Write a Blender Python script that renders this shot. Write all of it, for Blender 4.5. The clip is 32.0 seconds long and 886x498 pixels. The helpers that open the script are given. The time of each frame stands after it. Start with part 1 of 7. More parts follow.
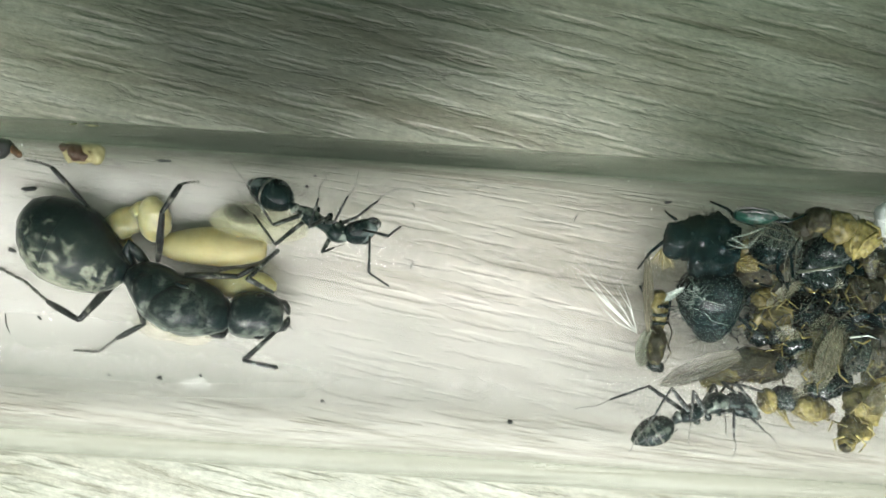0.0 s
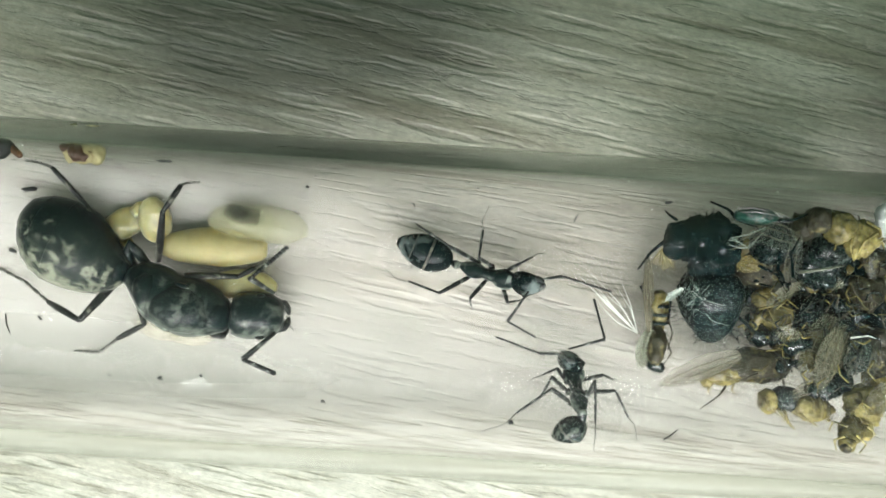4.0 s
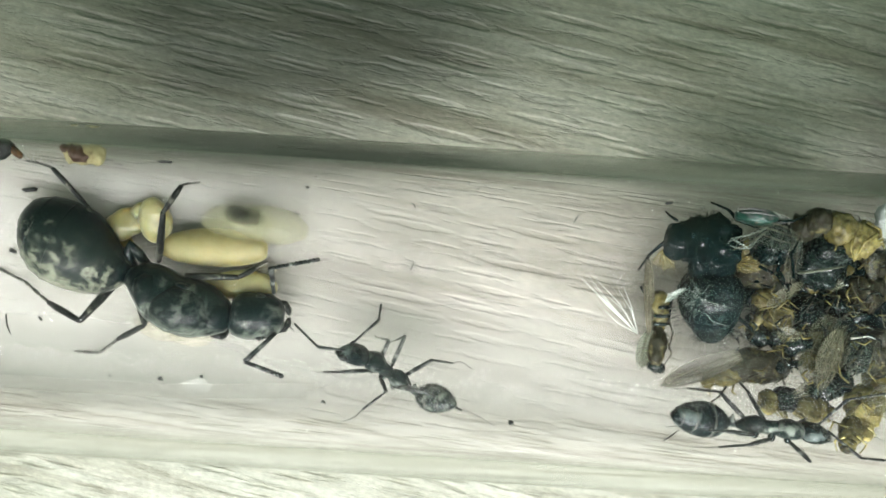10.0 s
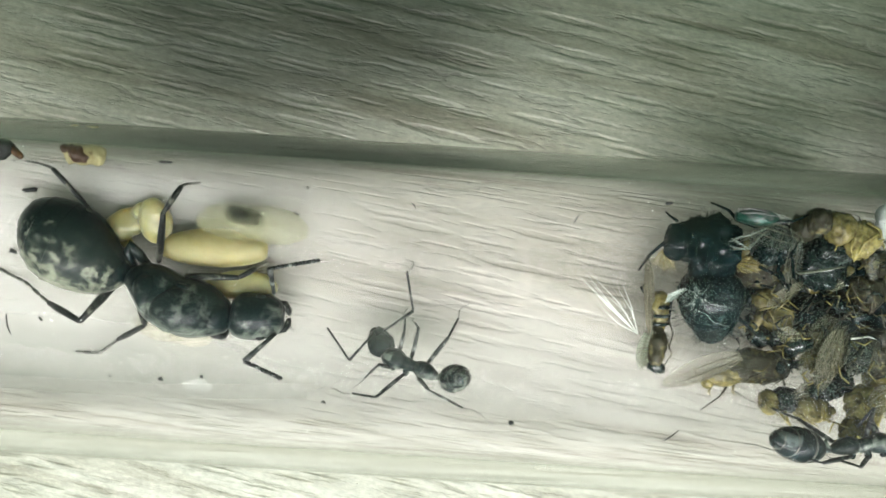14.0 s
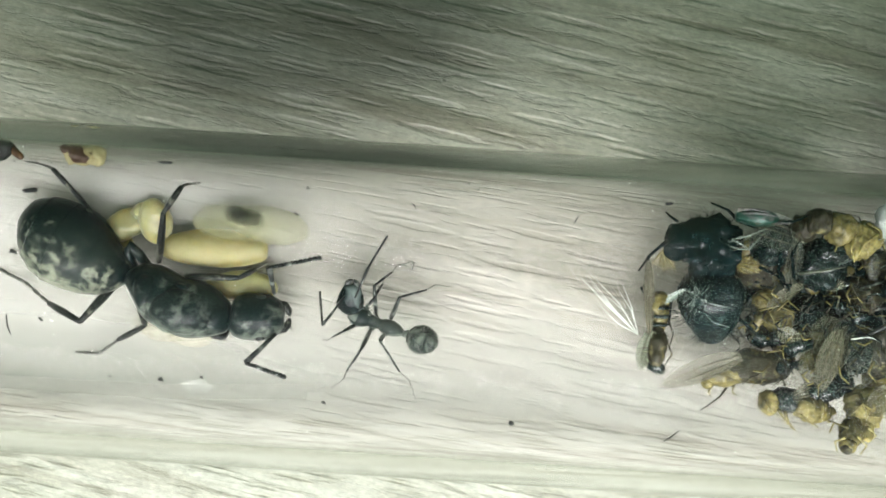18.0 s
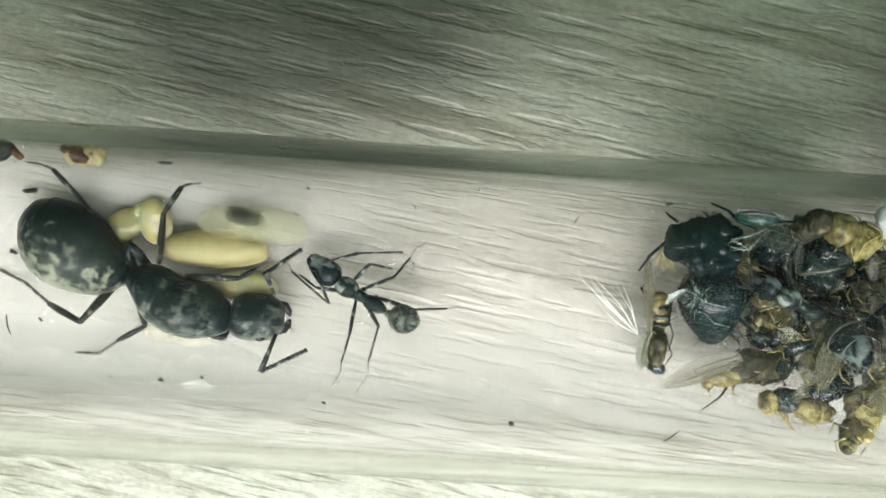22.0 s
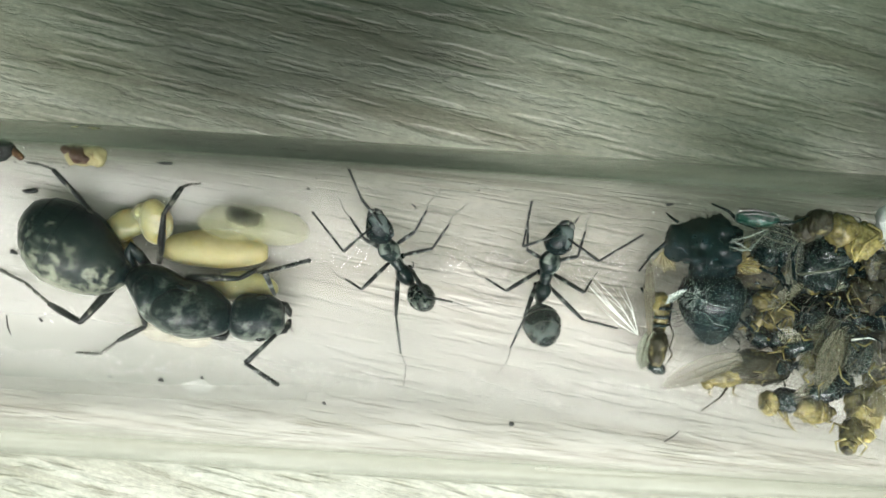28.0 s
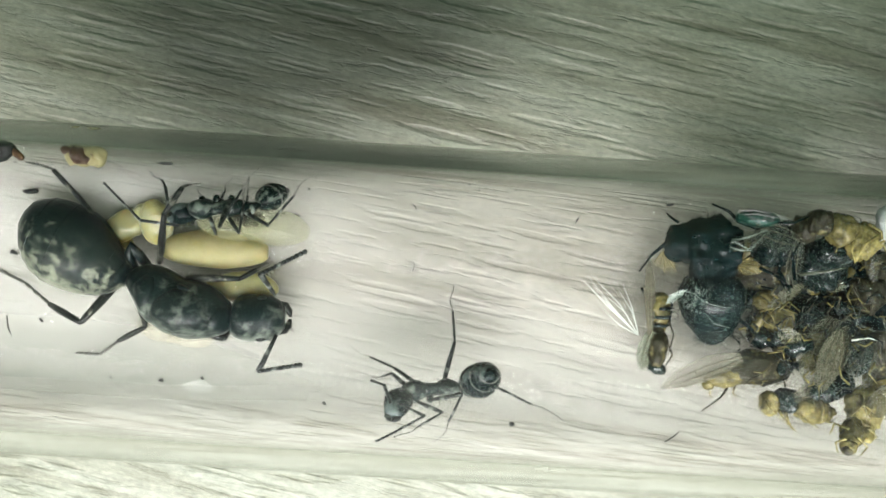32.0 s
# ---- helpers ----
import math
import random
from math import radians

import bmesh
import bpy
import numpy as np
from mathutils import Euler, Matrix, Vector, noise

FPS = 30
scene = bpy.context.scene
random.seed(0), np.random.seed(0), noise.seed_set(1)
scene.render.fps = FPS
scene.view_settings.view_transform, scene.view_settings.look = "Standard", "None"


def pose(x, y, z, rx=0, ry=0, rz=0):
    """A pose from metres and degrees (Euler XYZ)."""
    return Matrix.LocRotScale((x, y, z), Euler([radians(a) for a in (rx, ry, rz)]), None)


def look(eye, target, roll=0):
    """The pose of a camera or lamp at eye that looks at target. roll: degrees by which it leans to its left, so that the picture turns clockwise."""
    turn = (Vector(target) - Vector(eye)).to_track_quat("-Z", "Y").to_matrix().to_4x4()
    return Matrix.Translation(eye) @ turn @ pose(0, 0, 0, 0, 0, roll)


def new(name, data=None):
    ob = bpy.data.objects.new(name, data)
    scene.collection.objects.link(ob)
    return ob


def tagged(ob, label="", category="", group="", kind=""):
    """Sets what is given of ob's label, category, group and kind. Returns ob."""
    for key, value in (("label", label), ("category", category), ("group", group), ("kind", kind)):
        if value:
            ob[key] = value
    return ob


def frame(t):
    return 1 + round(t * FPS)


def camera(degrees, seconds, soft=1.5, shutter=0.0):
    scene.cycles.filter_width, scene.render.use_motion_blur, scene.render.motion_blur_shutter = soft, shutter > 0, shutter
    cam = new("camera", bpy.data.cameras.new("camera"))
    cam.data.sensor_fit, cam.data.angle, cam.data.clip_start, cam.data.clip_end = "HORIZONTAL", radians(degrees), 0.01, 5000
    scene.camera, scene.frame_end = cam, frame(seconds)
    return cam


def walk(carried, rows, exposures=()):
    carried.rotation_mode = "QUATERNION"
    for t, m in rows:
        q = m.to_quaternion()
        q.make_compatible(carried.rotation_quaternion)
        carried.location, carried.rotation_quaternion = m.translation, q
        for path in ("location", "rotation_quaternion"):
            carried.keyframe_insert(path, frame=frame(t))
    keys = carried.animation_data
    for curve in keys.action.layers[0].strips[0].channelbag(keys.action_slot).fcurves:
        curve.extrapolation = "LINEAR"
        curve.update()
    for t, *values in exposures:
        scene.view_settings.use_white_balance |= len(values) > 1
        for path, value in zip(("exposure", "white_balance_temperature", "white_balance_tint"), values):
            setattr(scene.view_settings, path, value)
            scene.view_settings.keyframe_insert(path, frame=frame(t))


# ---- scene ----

MM = 0.001

# camera: a phone held over the tube, sinking a hair's breadth to one side
cam = camera(56, 32.0, soft=1.5)
walk(cam, [
    (0.0, pose(0.05 * MM, -0.06 * MM, 48.7 * MM)),
    (3.5, pose(0.03 * MM, -0.05 * MM, 48.7 * MM)),
    (9.0, pose(0.01 * MM, -0.02 * MM, 48.7 * MM)),
    (14.0, pose(0.0, 0.0, 48.7 * MM)),
    (20.0, pose(-0.01 * MM, 0.03 * MM, 48.7 * MM)),
    (26.0, pose(-0.02 * MM, 0.05 * MM, 48.7 * MM)),
    (32.0, pose(-0.04 * MM, 0.07 * MM, 48.7 * MM)),
], exposures=[(0.0, 0.0, 6330, -1), (32.0, 0.0, 6330, -1)])

# light: a dim room and one soft strip lamp low on the near side of the tube
world = bpy.data.worlds.new("room_light")
scene.world = world
world.use_nodes = True
world.node_tree.nodes["Background"].inputs[0].default_value = (0.61, 0.95, 0.66, 1)
world.node_tree.nodes["Background"].inputs[1].default_value = 0.38


def area(name, eye, target, size, watts, colour):
    lamp = bpy.data.lights.new(name, "AREA")
    lamp.shape, lamp.size, lamp.size_y, lamp.energy, lamp.color = "RECTANGLE", size[0] * MM, size[1] * MM, watts, colour
    lamp.spread = radians(100)
    ob = new(name, lamp)
    ob.matrix_world = look([c * MM for c in eye], [c * MM for c in target])
    return ob


area("strip_light", (-38, -32, 28), (-38, -22, 0), (160, 30), 0.079, (1.0, 0.945, 0.955))


# ---- materials ----
def material(name, rough=0.5, metallic=0.0):
    m = bpy.data.materials.new(name)
    m.use_nodes = True
    t = m.node_tree
    b = t.nodes["Principled BSDF"]
    b.inputs["Roughness"].default_value = rough
    b.inputs["Metallic"].default_value = metallic
    return m, t, b


def node(t, kind, **values):
    n = t.nodes.new(kind)
    for key, value in values.items():
        n.inputs[key.replace("_", " ")].default_value = value
    return n


def mapped(t, scale, turn=0.0):
    """Object coordinates in millimetres, turned and stretched."""
    c = t.nodes.new("ShaderNodeTexCoord")
    k = node(t, "ShaderNodeMapping", Scale=(1000, 1000, 1000), Rotation=(0, 0, turn))
    s = node(t, "ShaderNodeMapping", Scale=scale)
    t.links.new(c.outputs["Object"], k.inputs[0])
    t.links.new(k.outputs[0], s.inputs[0])
    return s.outputs[0]


def ramp(t, source, stops):
    r = t.nodes.new("ShaderNodeValToRGB")
    e = r.color_ramp.elements
    while len(e) < len(stops):
        e.new(0.5)
    for el, (p, c) in zip(e, stops):
        el.position = p
        el.color = (*c, 1) if len(c) == 3 else (c[0], c[0], c[0], 1)
    t.links.new(source, r.inputs[0])
    return r.outputs[0]


def mix(t, fac, a, b, kind="MIX"):
    m = t.nodes.new("ShaderNodeMix")
    m.data_type, m.blend_type = "RGBA", kind
    for value, i in ((fac, 0), (a, 6), (b, 7)):
        if isinstance(value, (int, float)):
            m.inputs[i].default_value = value
        elif isinstance(value, tuple):
            m.inputs[i].default_value = (*value, 1)
        else:
            t.links.new(value, m.inputs[i])
    return m.outputs[2]


def bump(t, b, height, strength, distance):
    n = node(t, "ShaderNodeBump", Strength=strength, Distance=distance * MM)
    t.links.new(height, n.inputs["Height"])
    t.links.new(n.outputs[0], b.inputs["Normal"])


def wood_material():
    m, t, b = material("limed_oak_laminate", 0.42)
    turn = radians(13.5)
    dash = node(t, "ShaderNodeTexNoise", Scale=1.0, Detail=5.0, Roughness=0.6, Distortion=0.45)
    # a crumbly ground breaks every line of the grain
    crumb = node(t, "ShaderNodeTexNoise", Scale=3.6, Detail=4.0, Roughness=0.7)
    t.links.new(mapped(t, (0.6, 1, 1), turn), crumb.inputs[0])
    shake = mix(t, 1.0, crumb.outputs[1], (0.12, 0.38, 0.0), "MULTIPLY")
    t.links.new(mix(t, 1.0, mapped(t, (0.28, 1.75, 1), turn), shake, "ADD"), dash.inputs[0])
    wide = node(t, "ShaderNodeTexNoise", Scale=1.0, Detail=3.0, Roughness=0.5, Distortion=0.5)
    t.links.new(mapped(t, (0.05, 0.30, 1), turn), wide.inputs[0])
    pore = node(t, "ShaderNodeTexNoise", Scale=1.0, Detail=6.0, Roughness=0.7)
    t.links.new(mapped(t, (1.6, 6.0, 1), turn), pore.inputs[0])
    fibre = node(t, "ShaderNodeTexNoise", Scale=1.0, Detail=4.0, Roughness=0.6, Distortion=0.15)
    t.links.new(mix(t, 1.0, mapped(t, (0.25, 4.5, 1), turn), shake, "ADD"), fibre.inputs[0])
    # two shaded areas of the table, painted into the wood with frayed edges
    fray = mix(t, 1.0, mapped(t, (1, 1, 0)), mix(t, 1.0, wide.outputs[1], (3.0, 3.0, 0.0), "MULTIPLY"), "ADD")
    shade_or_stain = None
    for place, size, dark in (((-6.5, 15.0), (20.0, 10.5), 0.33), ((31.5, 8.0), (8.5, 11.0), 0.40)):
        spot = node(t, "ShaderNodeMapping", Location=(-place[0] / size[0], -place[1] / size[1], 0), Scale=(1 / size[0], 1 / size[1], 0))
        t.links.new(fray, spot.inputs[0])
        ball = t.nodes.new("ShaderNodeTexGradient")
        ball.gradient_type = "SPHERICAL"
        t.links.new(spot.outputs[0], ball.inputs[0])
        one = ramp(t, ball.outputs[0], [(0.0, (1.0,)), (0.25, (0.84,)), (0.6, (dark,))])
        shade_or_stain = one if shade_or_stain is None else mix(t, 1.0, shade_or_stain, one, "MULTIPLY")
    # broad brown heartwood streaks
    heart = node(t, "ShaderNodeTexNoise", Scale=1.0, Detail=4.0, Roughness=0.62, Distortion=0.35)
    t.links.new(mix(t, 0.5, mapped(t, (0.055, 0.75, 1), turn), shake, "ADD"), heart.inputs[0])
    streak = ramp(t, heart.outputs[0], [(0.34, (0.62, 0.585, 0.53)), (0.47, (0.92, 0.90, 0.87)), (0.60, (1.0, 1.0, 1.0)), (0.72, (1.10, 1.10, 1.06))])
    blot = node(t, "ShaderNodeTexNoise", Scale=1.0, Detail=3.0, Roughness=0.65)
    t.links.new(mapped(t, (1.1, 2.2, 1), turn), blot.inputs[0])
    base = ramp(t, wide.outputs[0], [(0.32, (0.176, 0.174, 0.137)), (0.50, (0.226, 0.223, 0.184)), (0.66, (0.274, 0.269, 0.232))])
    lines = ramp(t, dash.outputs[0], [(0.30, (0.76,)), (0.42, (0.94,)), (0.58, (1.0,)), (0.70, (1.06,))])
    # lens-shaped embossed grooves, sparse and of uneven length
    sway = node(t, "ShaderNodeTexNoise", Scale=0.8, Detail=4.0)
    t.links.new(mapped(t, (1, 1, 1), turn), sway.inputs[0])
    cell = node(t, "ShaderNodeTexVoronoi", Scale=1.0)
    cell.voronoi_dimensions = "2D"
    bowed = mix(t, 0.30, mapped(t, (0.15, 1.5, 0), turn), sway.outputs[1], "ADD")
    t.links.new(mix(t, 0.6, bowed, shake, "ADD"), cell.inputs[0])
    gap = t.nodes.new("ShaderNodeMath")
    gap.operation = "SUBTRACT"
    away = node(t, "ShaderNodeSeparateColor")
    t.links.new(cell.outputs["Color"], away.inputs[0])
    keep = ramp(t, away.outputs[0], [(0.40, (0.0,)), (1.0, (0.27,))])
    t.links.new(cell.outputs["Distance"], gap.inputs[0])
    t.links.new(keep, gap.inputs[1])
    cut = ramp(t, gap.outputs[0], [(0.0, (0.0,)), (0.06, (0.3,)), (0.20, (1.0,))])
    grain = ramp(t, pore.outputs[0], [(0.30, (0.84,)), (0.50, (0.98,)), (0.66, (1.06,))])
    c = mix(t, 1.0, base, lines, "MULTIPLY")
    c = mix(t, 1.0, c, grain, "MULTIPLY")
    c = mix(t, 1.0, c, shade_or_stain, "MULTIPLY")
    c = mix(t, 1.0, c, ramp(t, fibre.outputs[0], [(0.32, (0.94,)), (0.66, (1.05,))]), "MULTIPLY")
    c = mix(t, 1.0, c, streak, "MULTIPLY")
    c = mix(t, 1.0, c, ramp(t, blot.outputs[0], [(0.34, (0.86,)), (0.64, (1.08,))]), "MULTIPLY")
    c = mix(t, 1.0, c, ramp(t, crumb.outputs[0], [(0.30, (0.80, 0.80, 0.78)), (0.50, (0.98, 1.0, 0.97)), (0.70, (1.16, 1.15, 1.14))]), "MULTIPLY")
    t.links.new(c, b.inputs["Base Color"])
    # embossed pores: sparse short grooves in a fine rough ground
    groove = ramp(t, dash.outputs[0], [(0.28, (0.0,)), (0.46, (0.85,)), (0.70, (1.0,))])
    height = mix(t, 0.22, mix(t, 0.10, groove, fibre.outputs[0]), pore.outputs[0])
    height = mix(t, 0.40, height, cut)
    bump(t, b, height, 1.0, 0.17)
    return m


def glass_material():
    """Thick tube glass with a faint pale film and painted-in brightness."""
    m = bpy.data.materials.new("tube_glass")
    m.use_nodes = True
    t = m.node_tree
    t.nodes.clear()
    out = t.nodes.new("ShaderNodeOutputMaterial")
    g = node(t, "ShaderNodeBsdfGlass", Roughness=0.0, IOR=1.47, Color=(0.885, 0.895, 0.88, 1))
    d = node(t, "ShaderNodeBsdfDiffuse", Color=(0.525, 0.522, 0.478, 1))
    film = node(t, "ShaderNodeTexNoise", Scale=1.0, Detail=5.0, Roughness=0.6)
    t.links.new(mapped(t, (0.12, 0.9, 0.9), radians(3)), film.inputs[0])
    fac = ramp(t, film.outputs[0], [(0.42, (0.003,)), (0.75, (0.030,))])
    r = node(t, "ShaderNodeBsdfRefraction", Roughness=0.0, IOR=1.47, Color=(0.995, 0.985, 0.995, 1))
    k = t.nodes.new("ShaderNodeMixShader")
    bright = node(t, "ShaderNodeFresnel", IOR=1.47)
    t.links.new(ramp(t, bright.outputs[0], [(0.10, (0.05,)), (0.5, (1.0,))]), k.inputs[0])
    t.links.new(r.outputs[0], k.inputs[1])
    t.links.new(g.outputs[0], k.inputs[2])
    # the brightness of the tube floor is painted in as a pale film
    depth = t.nodes.new("ShaderNodeSeparateXYZ")
    t.links.new(mapped(t, (1, 1, 1)), depth.inputs[0])
    low = node(t, "ShaderNodeMapRange")
    for i, value in ((1, 0.6), (2, -5.0), (3, 0.030), (4, 0.29)):
        low.inputs[i].default_value = value
    t.links.new(depth.outputs[1], low.inputs[0])
    under = node(t, "ShaderNodeMapRange")
    for i, value in ((1, -2.0), (2, -5.0), (3, 0.0), (4, 1.0)):
        under.inputs[i].default_value = value
    t.links.new(depth.outputs[2], under.inputs[0])
    # and this painted brightness is strongest at the queen's end
    west = node(t, "ShaderNodeMapRange")
    for i, value in ((1, 0.0), (2, -15.0), (3, 0.0), (4, 0.21)):
        west.inputs[i].default_value = value
    t.links.new(depth.outputs[0], west.inputs[0])
    cloud = t.nodes.new("ShaderNodeMath")
    t.links.new(low.outputs[0], cloud.inputs[0])
    t.links.new(west.outputs[0], cloud.inputs[1])
    both = t.nodes.new("ShaderNodeMath")
    both.operation = "MULTIPLY"
    t.links.new(cloud.outputs[0], both.inputs[0])
    t.links.new(under.outputs[0], both.inputs[1])
    # a pale veil of reflected light, painted on the near roof in patches drawn out along the tube
    near = node(t, "ShaderNodeMapRange")
    for i, value in ((1, 2.6), (2, -2.0), (3, 0.0), (4, 1.0)):
        near.inputs[i].default_value = value
    t.links.new(depth.outputs[1], near.inputs[0])
    roof = node(t, "ShaderNodeMapRange")
    for i, value in ((1, 2.0), (2, 4.5), (3, 0.0), (4, 1.0)):
        roof.inputs[i].default_value = value
    t.links.new(depth.outputs[2], roof.inputs[0])
    patch = node(t, "ShaderNodeTexNoise", Scale=1.0, Detail=7.0, Roughness=0.68, Distortion=0.8)
    t.links.new(mapped(t, (0.42, 0.55, 0.55)), patch.inputs[0])
    total = fac
    veil = ramp(t, patch.outputs[0], [(0.54, (0.0,)), (0.64, (0.008,)), (0.76, (0.028,))])
    # a few larger smears on the roof, placed where the camera sees pale ants
    smudges = []
    fuzz = ramp(t, patch.outputs[0], [(0.36, (0.25,)), (0.62, (1.0,))])
    for place, size, most in (((-1.5, -0.5), 1.5, 0.085), ((3.9, -0.4), 1.3, 0.075), ((-15.6, 1.4), 2.0, 0.06), ((-13.0, -1.6), 2.2, 0.035), ((4.5, 0.9), 1.3, 0.05), ((11.0, -0.6), 1.2, 0.06), ((-0.6, -3.2), 1.3, 0.05)):
        spot = node(t, "ShaderNodeMapping", Location=(-place[0] / size, -place[1] / size, 0), Scale=(0.7 / size, 1 / size, 0))
        spot.inputs["Location"].default_value[0] *= 0.7
        t.links.new(mapped(t, (1, 1, 1)), spot.inputs[0])
        ball = t.nodes.new("ShaderNodeTexGradient")
        ball.gradient_type = "SPHERICAL"
        t.links.new(spot.outputs[0], ball.inputs[0])
        smudges.append((ramp(t, ball.outputs[0], [(0.0, (0.0,)), (0.7, (most,))]), fuzz, roof.outputs[0]))
    for chain in ((both.outputs[0],), (veil, near.outputs[0], roof.outputs[0]), *smudges):
        value = chain[0]
        for other in chain[1:]:
            times = t.nodes.new("ShaderNodeMath")
            times.operation = "MULTIPLY"
            t.links.new(value, times.inputs[0])
            t.links.new(other, times.inputs[1])
            value = times.outputs[0]
        more = t.nodes.new("ShaderNodeMath")
        t.links.new(total, more.inputs[0])
        t.links.new(value, more.inputs[1])
        total = more.outputs[0]
    s = t.nodes.new("ShaderNodeMixShader")
    t.links.new(total, s.inputs[0])
    t.links.new(k.outputs[0], s.inputs[1])
    t.links.new(d.outputs[0], s.inputs[2])
    t.links.new(s.outputs[0], out.inputs[0])
    return m


def chitin(name, dark, pale, amount, rough=0.34, size=0.8, gloss=0.5, relief=0.35, detail=8.0, flank=0.0, edge=0.055):
    """Insect cuticle: a dark ground, cloudy paler patches, fine pitted relief."""
    m, t, b = material(name, rough)
    b.inputs["Specular IOR Level"].default_value = gloss
    cloud = node(t, "ShaderNodeTexNoise", Scale=size, Detail=detail, Roughness=0.74 if detail > 5 else 0.5, Distortion=0.25)
    t.links.new(mapped(t, (1, 1, 1)), cloud.inputs[0])
    pits = node(t, "ShaderNodeTexNoise", Scale=5.0, Detail=2.0)
    t.links.new(mapped(t, (1, 1, 1)), pits.inputs[0])
    value = cloud.outputs[0]
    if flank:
        # the patches grow denser towards one flank, painting the lamp-lit side paler
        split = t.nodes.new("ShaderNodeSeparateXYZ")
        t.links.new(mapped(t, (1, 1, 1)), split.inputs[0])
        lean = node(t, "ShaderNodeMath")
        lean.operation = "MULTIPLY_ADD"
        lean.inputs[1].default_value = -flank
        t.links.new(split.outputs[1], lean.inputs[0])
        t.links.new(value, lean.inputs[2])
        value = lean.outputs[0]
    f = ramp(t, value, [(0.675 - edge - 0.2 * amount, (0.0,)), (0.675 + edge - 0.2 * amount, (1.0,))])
    t.links.new(mix(t, f, dark, pale), b.inputs["Base Color"])
    r = ramp(t, pits.outputs[0], [(0.3, (rough * 0.8,)), (0.7, (min(1, rough * 1.35),))])
    if relief:
        t.links.new(r, b.inputs["Roughness"])
    if relief:
        bump(t, b, pits.outputs[0], relief, 0.03)
    return m


def waxy(name, colour, deep, soft=0.6, size=0.9, relief=0.5, rough=0.27, depth=0.8):
    """Translucent skin of larvae, pupae and pale bellies."""
    m, t, b = material(name, rough)
    cloud = node(t, "ShaderNodeTexNoise", Scale=size, Detail=7.0, Roughness=0.66, Distortion=0.4)
    t.links.new(mapped(t, (1, 1, 1)), cloud.inputs[0])
    f = ramp(t, cloud.outputs[0], [(0.35, (0.0,)), (0.68, (1.0,))])
    t.links.new(mix(t, f, colour, deep), b.inputs["Base Color"])
    b.inputs["Specular IOR Level"].default_value = 0.3
    b.inputs["Subsurface Weight"].default_value = soft
    b.inputs["Subsurface Radius"].default_value = (1.0, 0.75, 0.4)
    b.inputs["Subsurface Scale"].default_value = depth * MM
    bump(t, b, cloud.outputs[0], relief, 0.08)
    return m


def membrane(name, colour, clear, rough=0.25):
    """Thin see-through skin or wing film."""
    m, t, b = material(name, rough)
    vein = node(t, "ShaderNodeTexNoise", Scale=1.6, Detail=4.0)
    t.links.new(mapped(t, (1, 1, 1)), vein.inputs[0])
    t.links.new(mix(t, vein.outputs[0], tuple(c * 0.7 for c in colour), colour), b.inputs["Base Color"])
    b.inputs["Alpha"].default_value = 1 - clear
    return m


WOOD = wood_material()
GLASS = glass_material()
# pale patches of the ant and queen cuticles stand in for reflected light
ANT = chitin("black_ant_cuticle", (0.003, 0.007, 0.008), (0.085, 0.105, 0.10), 0.40, 0.24, 0.9, 0.2, 0.0, 4.0, 0.0, 0.05)
ANT_SHEEN = chitin("pale_sheen_ant_cuticle", (0.003, 0.008, 0.008), (0.135, 0.155, 0.132), 0.43, 0.28, 1.5, 0.2, 0.0, 4.0, 0.0, 0.06)
ANT_MID = chitin("dull_ant_cuticle", (0.003, 0.008, 0.008), (0.165, 0.185, 0.150), 0.46, 0.26, 1.6, 0.25, 0.0, 6.0, 0.0, 0.08)
LIMB = chitin("dark_leg_cuticle", (0.006, 0.008, 0.008), (0.15, 0.16, 0.145), 0.42, 0.4, 1.5, 0.35)
TARSUS = chitin("pale_leg_tip", (0.060, 0.060, 0.052), (0.24, 0.235, 0.205), 0.50, 0.5, 1.6, 0.4)
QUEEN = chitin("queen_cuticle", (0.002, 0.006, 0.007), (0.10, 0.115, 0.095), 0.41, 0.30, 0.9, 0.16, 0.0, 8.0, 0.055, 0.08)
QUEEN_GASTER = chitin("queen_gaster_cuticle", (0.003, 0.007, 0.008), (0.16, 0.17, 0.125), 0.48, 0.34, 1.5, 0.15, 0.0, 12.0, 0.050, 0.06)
QUEEN_LEG = chitin("queen_leg_cuticle", (0.006, 0.007, 0.007), (0.16, 0.16, 0.125), 0.41, 0.4, 1.2, 0.25, 0.2, 6.0)
HAIR = chitin("pale_hair", (0.30, 0.29, 0.24), (0.45, 0.43, 0.36), 0.5, 0.5, 2.0)
BAND = chitin("pale_gaster_band", (0.04, 0.04, 0.033), (0.17, 0.165, 0.125), 0.5, 0.45, 1.5)
EYE = chitin("compound_eye", (0.006, 0.007, 0.008), (0.02, 0.02, 0.02), 0.3, 0.15, 3.0, 0.7)
COCOON = waxy("cocoon_silk", (0.262, 0.243, 0.122), (0.215, 0.197, 0.090), 1.0, 0.9, 0.3, 0.6, 3.0)
FLAKE = membrane("thin_white_flake", (0.62, 0.63, 0.58), 0.90, 0.5)
EGG = membrane("clear_egg_skin", (0.48, 0.45, 0.31), 0.76, 0.3)
GUT = membrane("larva_gut", (0.03, 0.03, 0.022), 0.74, 0.7)
GRUB_SKIN = waxy("yellow_clear_skin", (0.265, 0.258, 0.138), (0.205, 0.197, 0.092), 1.0, 0.7, 0.2, 0.3, 2.0)
GOLD_FILM = membrane("golden_film", (0.30, 0.26, 0.10), 0.84, 0.4)
SKIN = membrane("clear_larva_skin", (0.36, 0.36, 0.20), 0.70, 0.2)
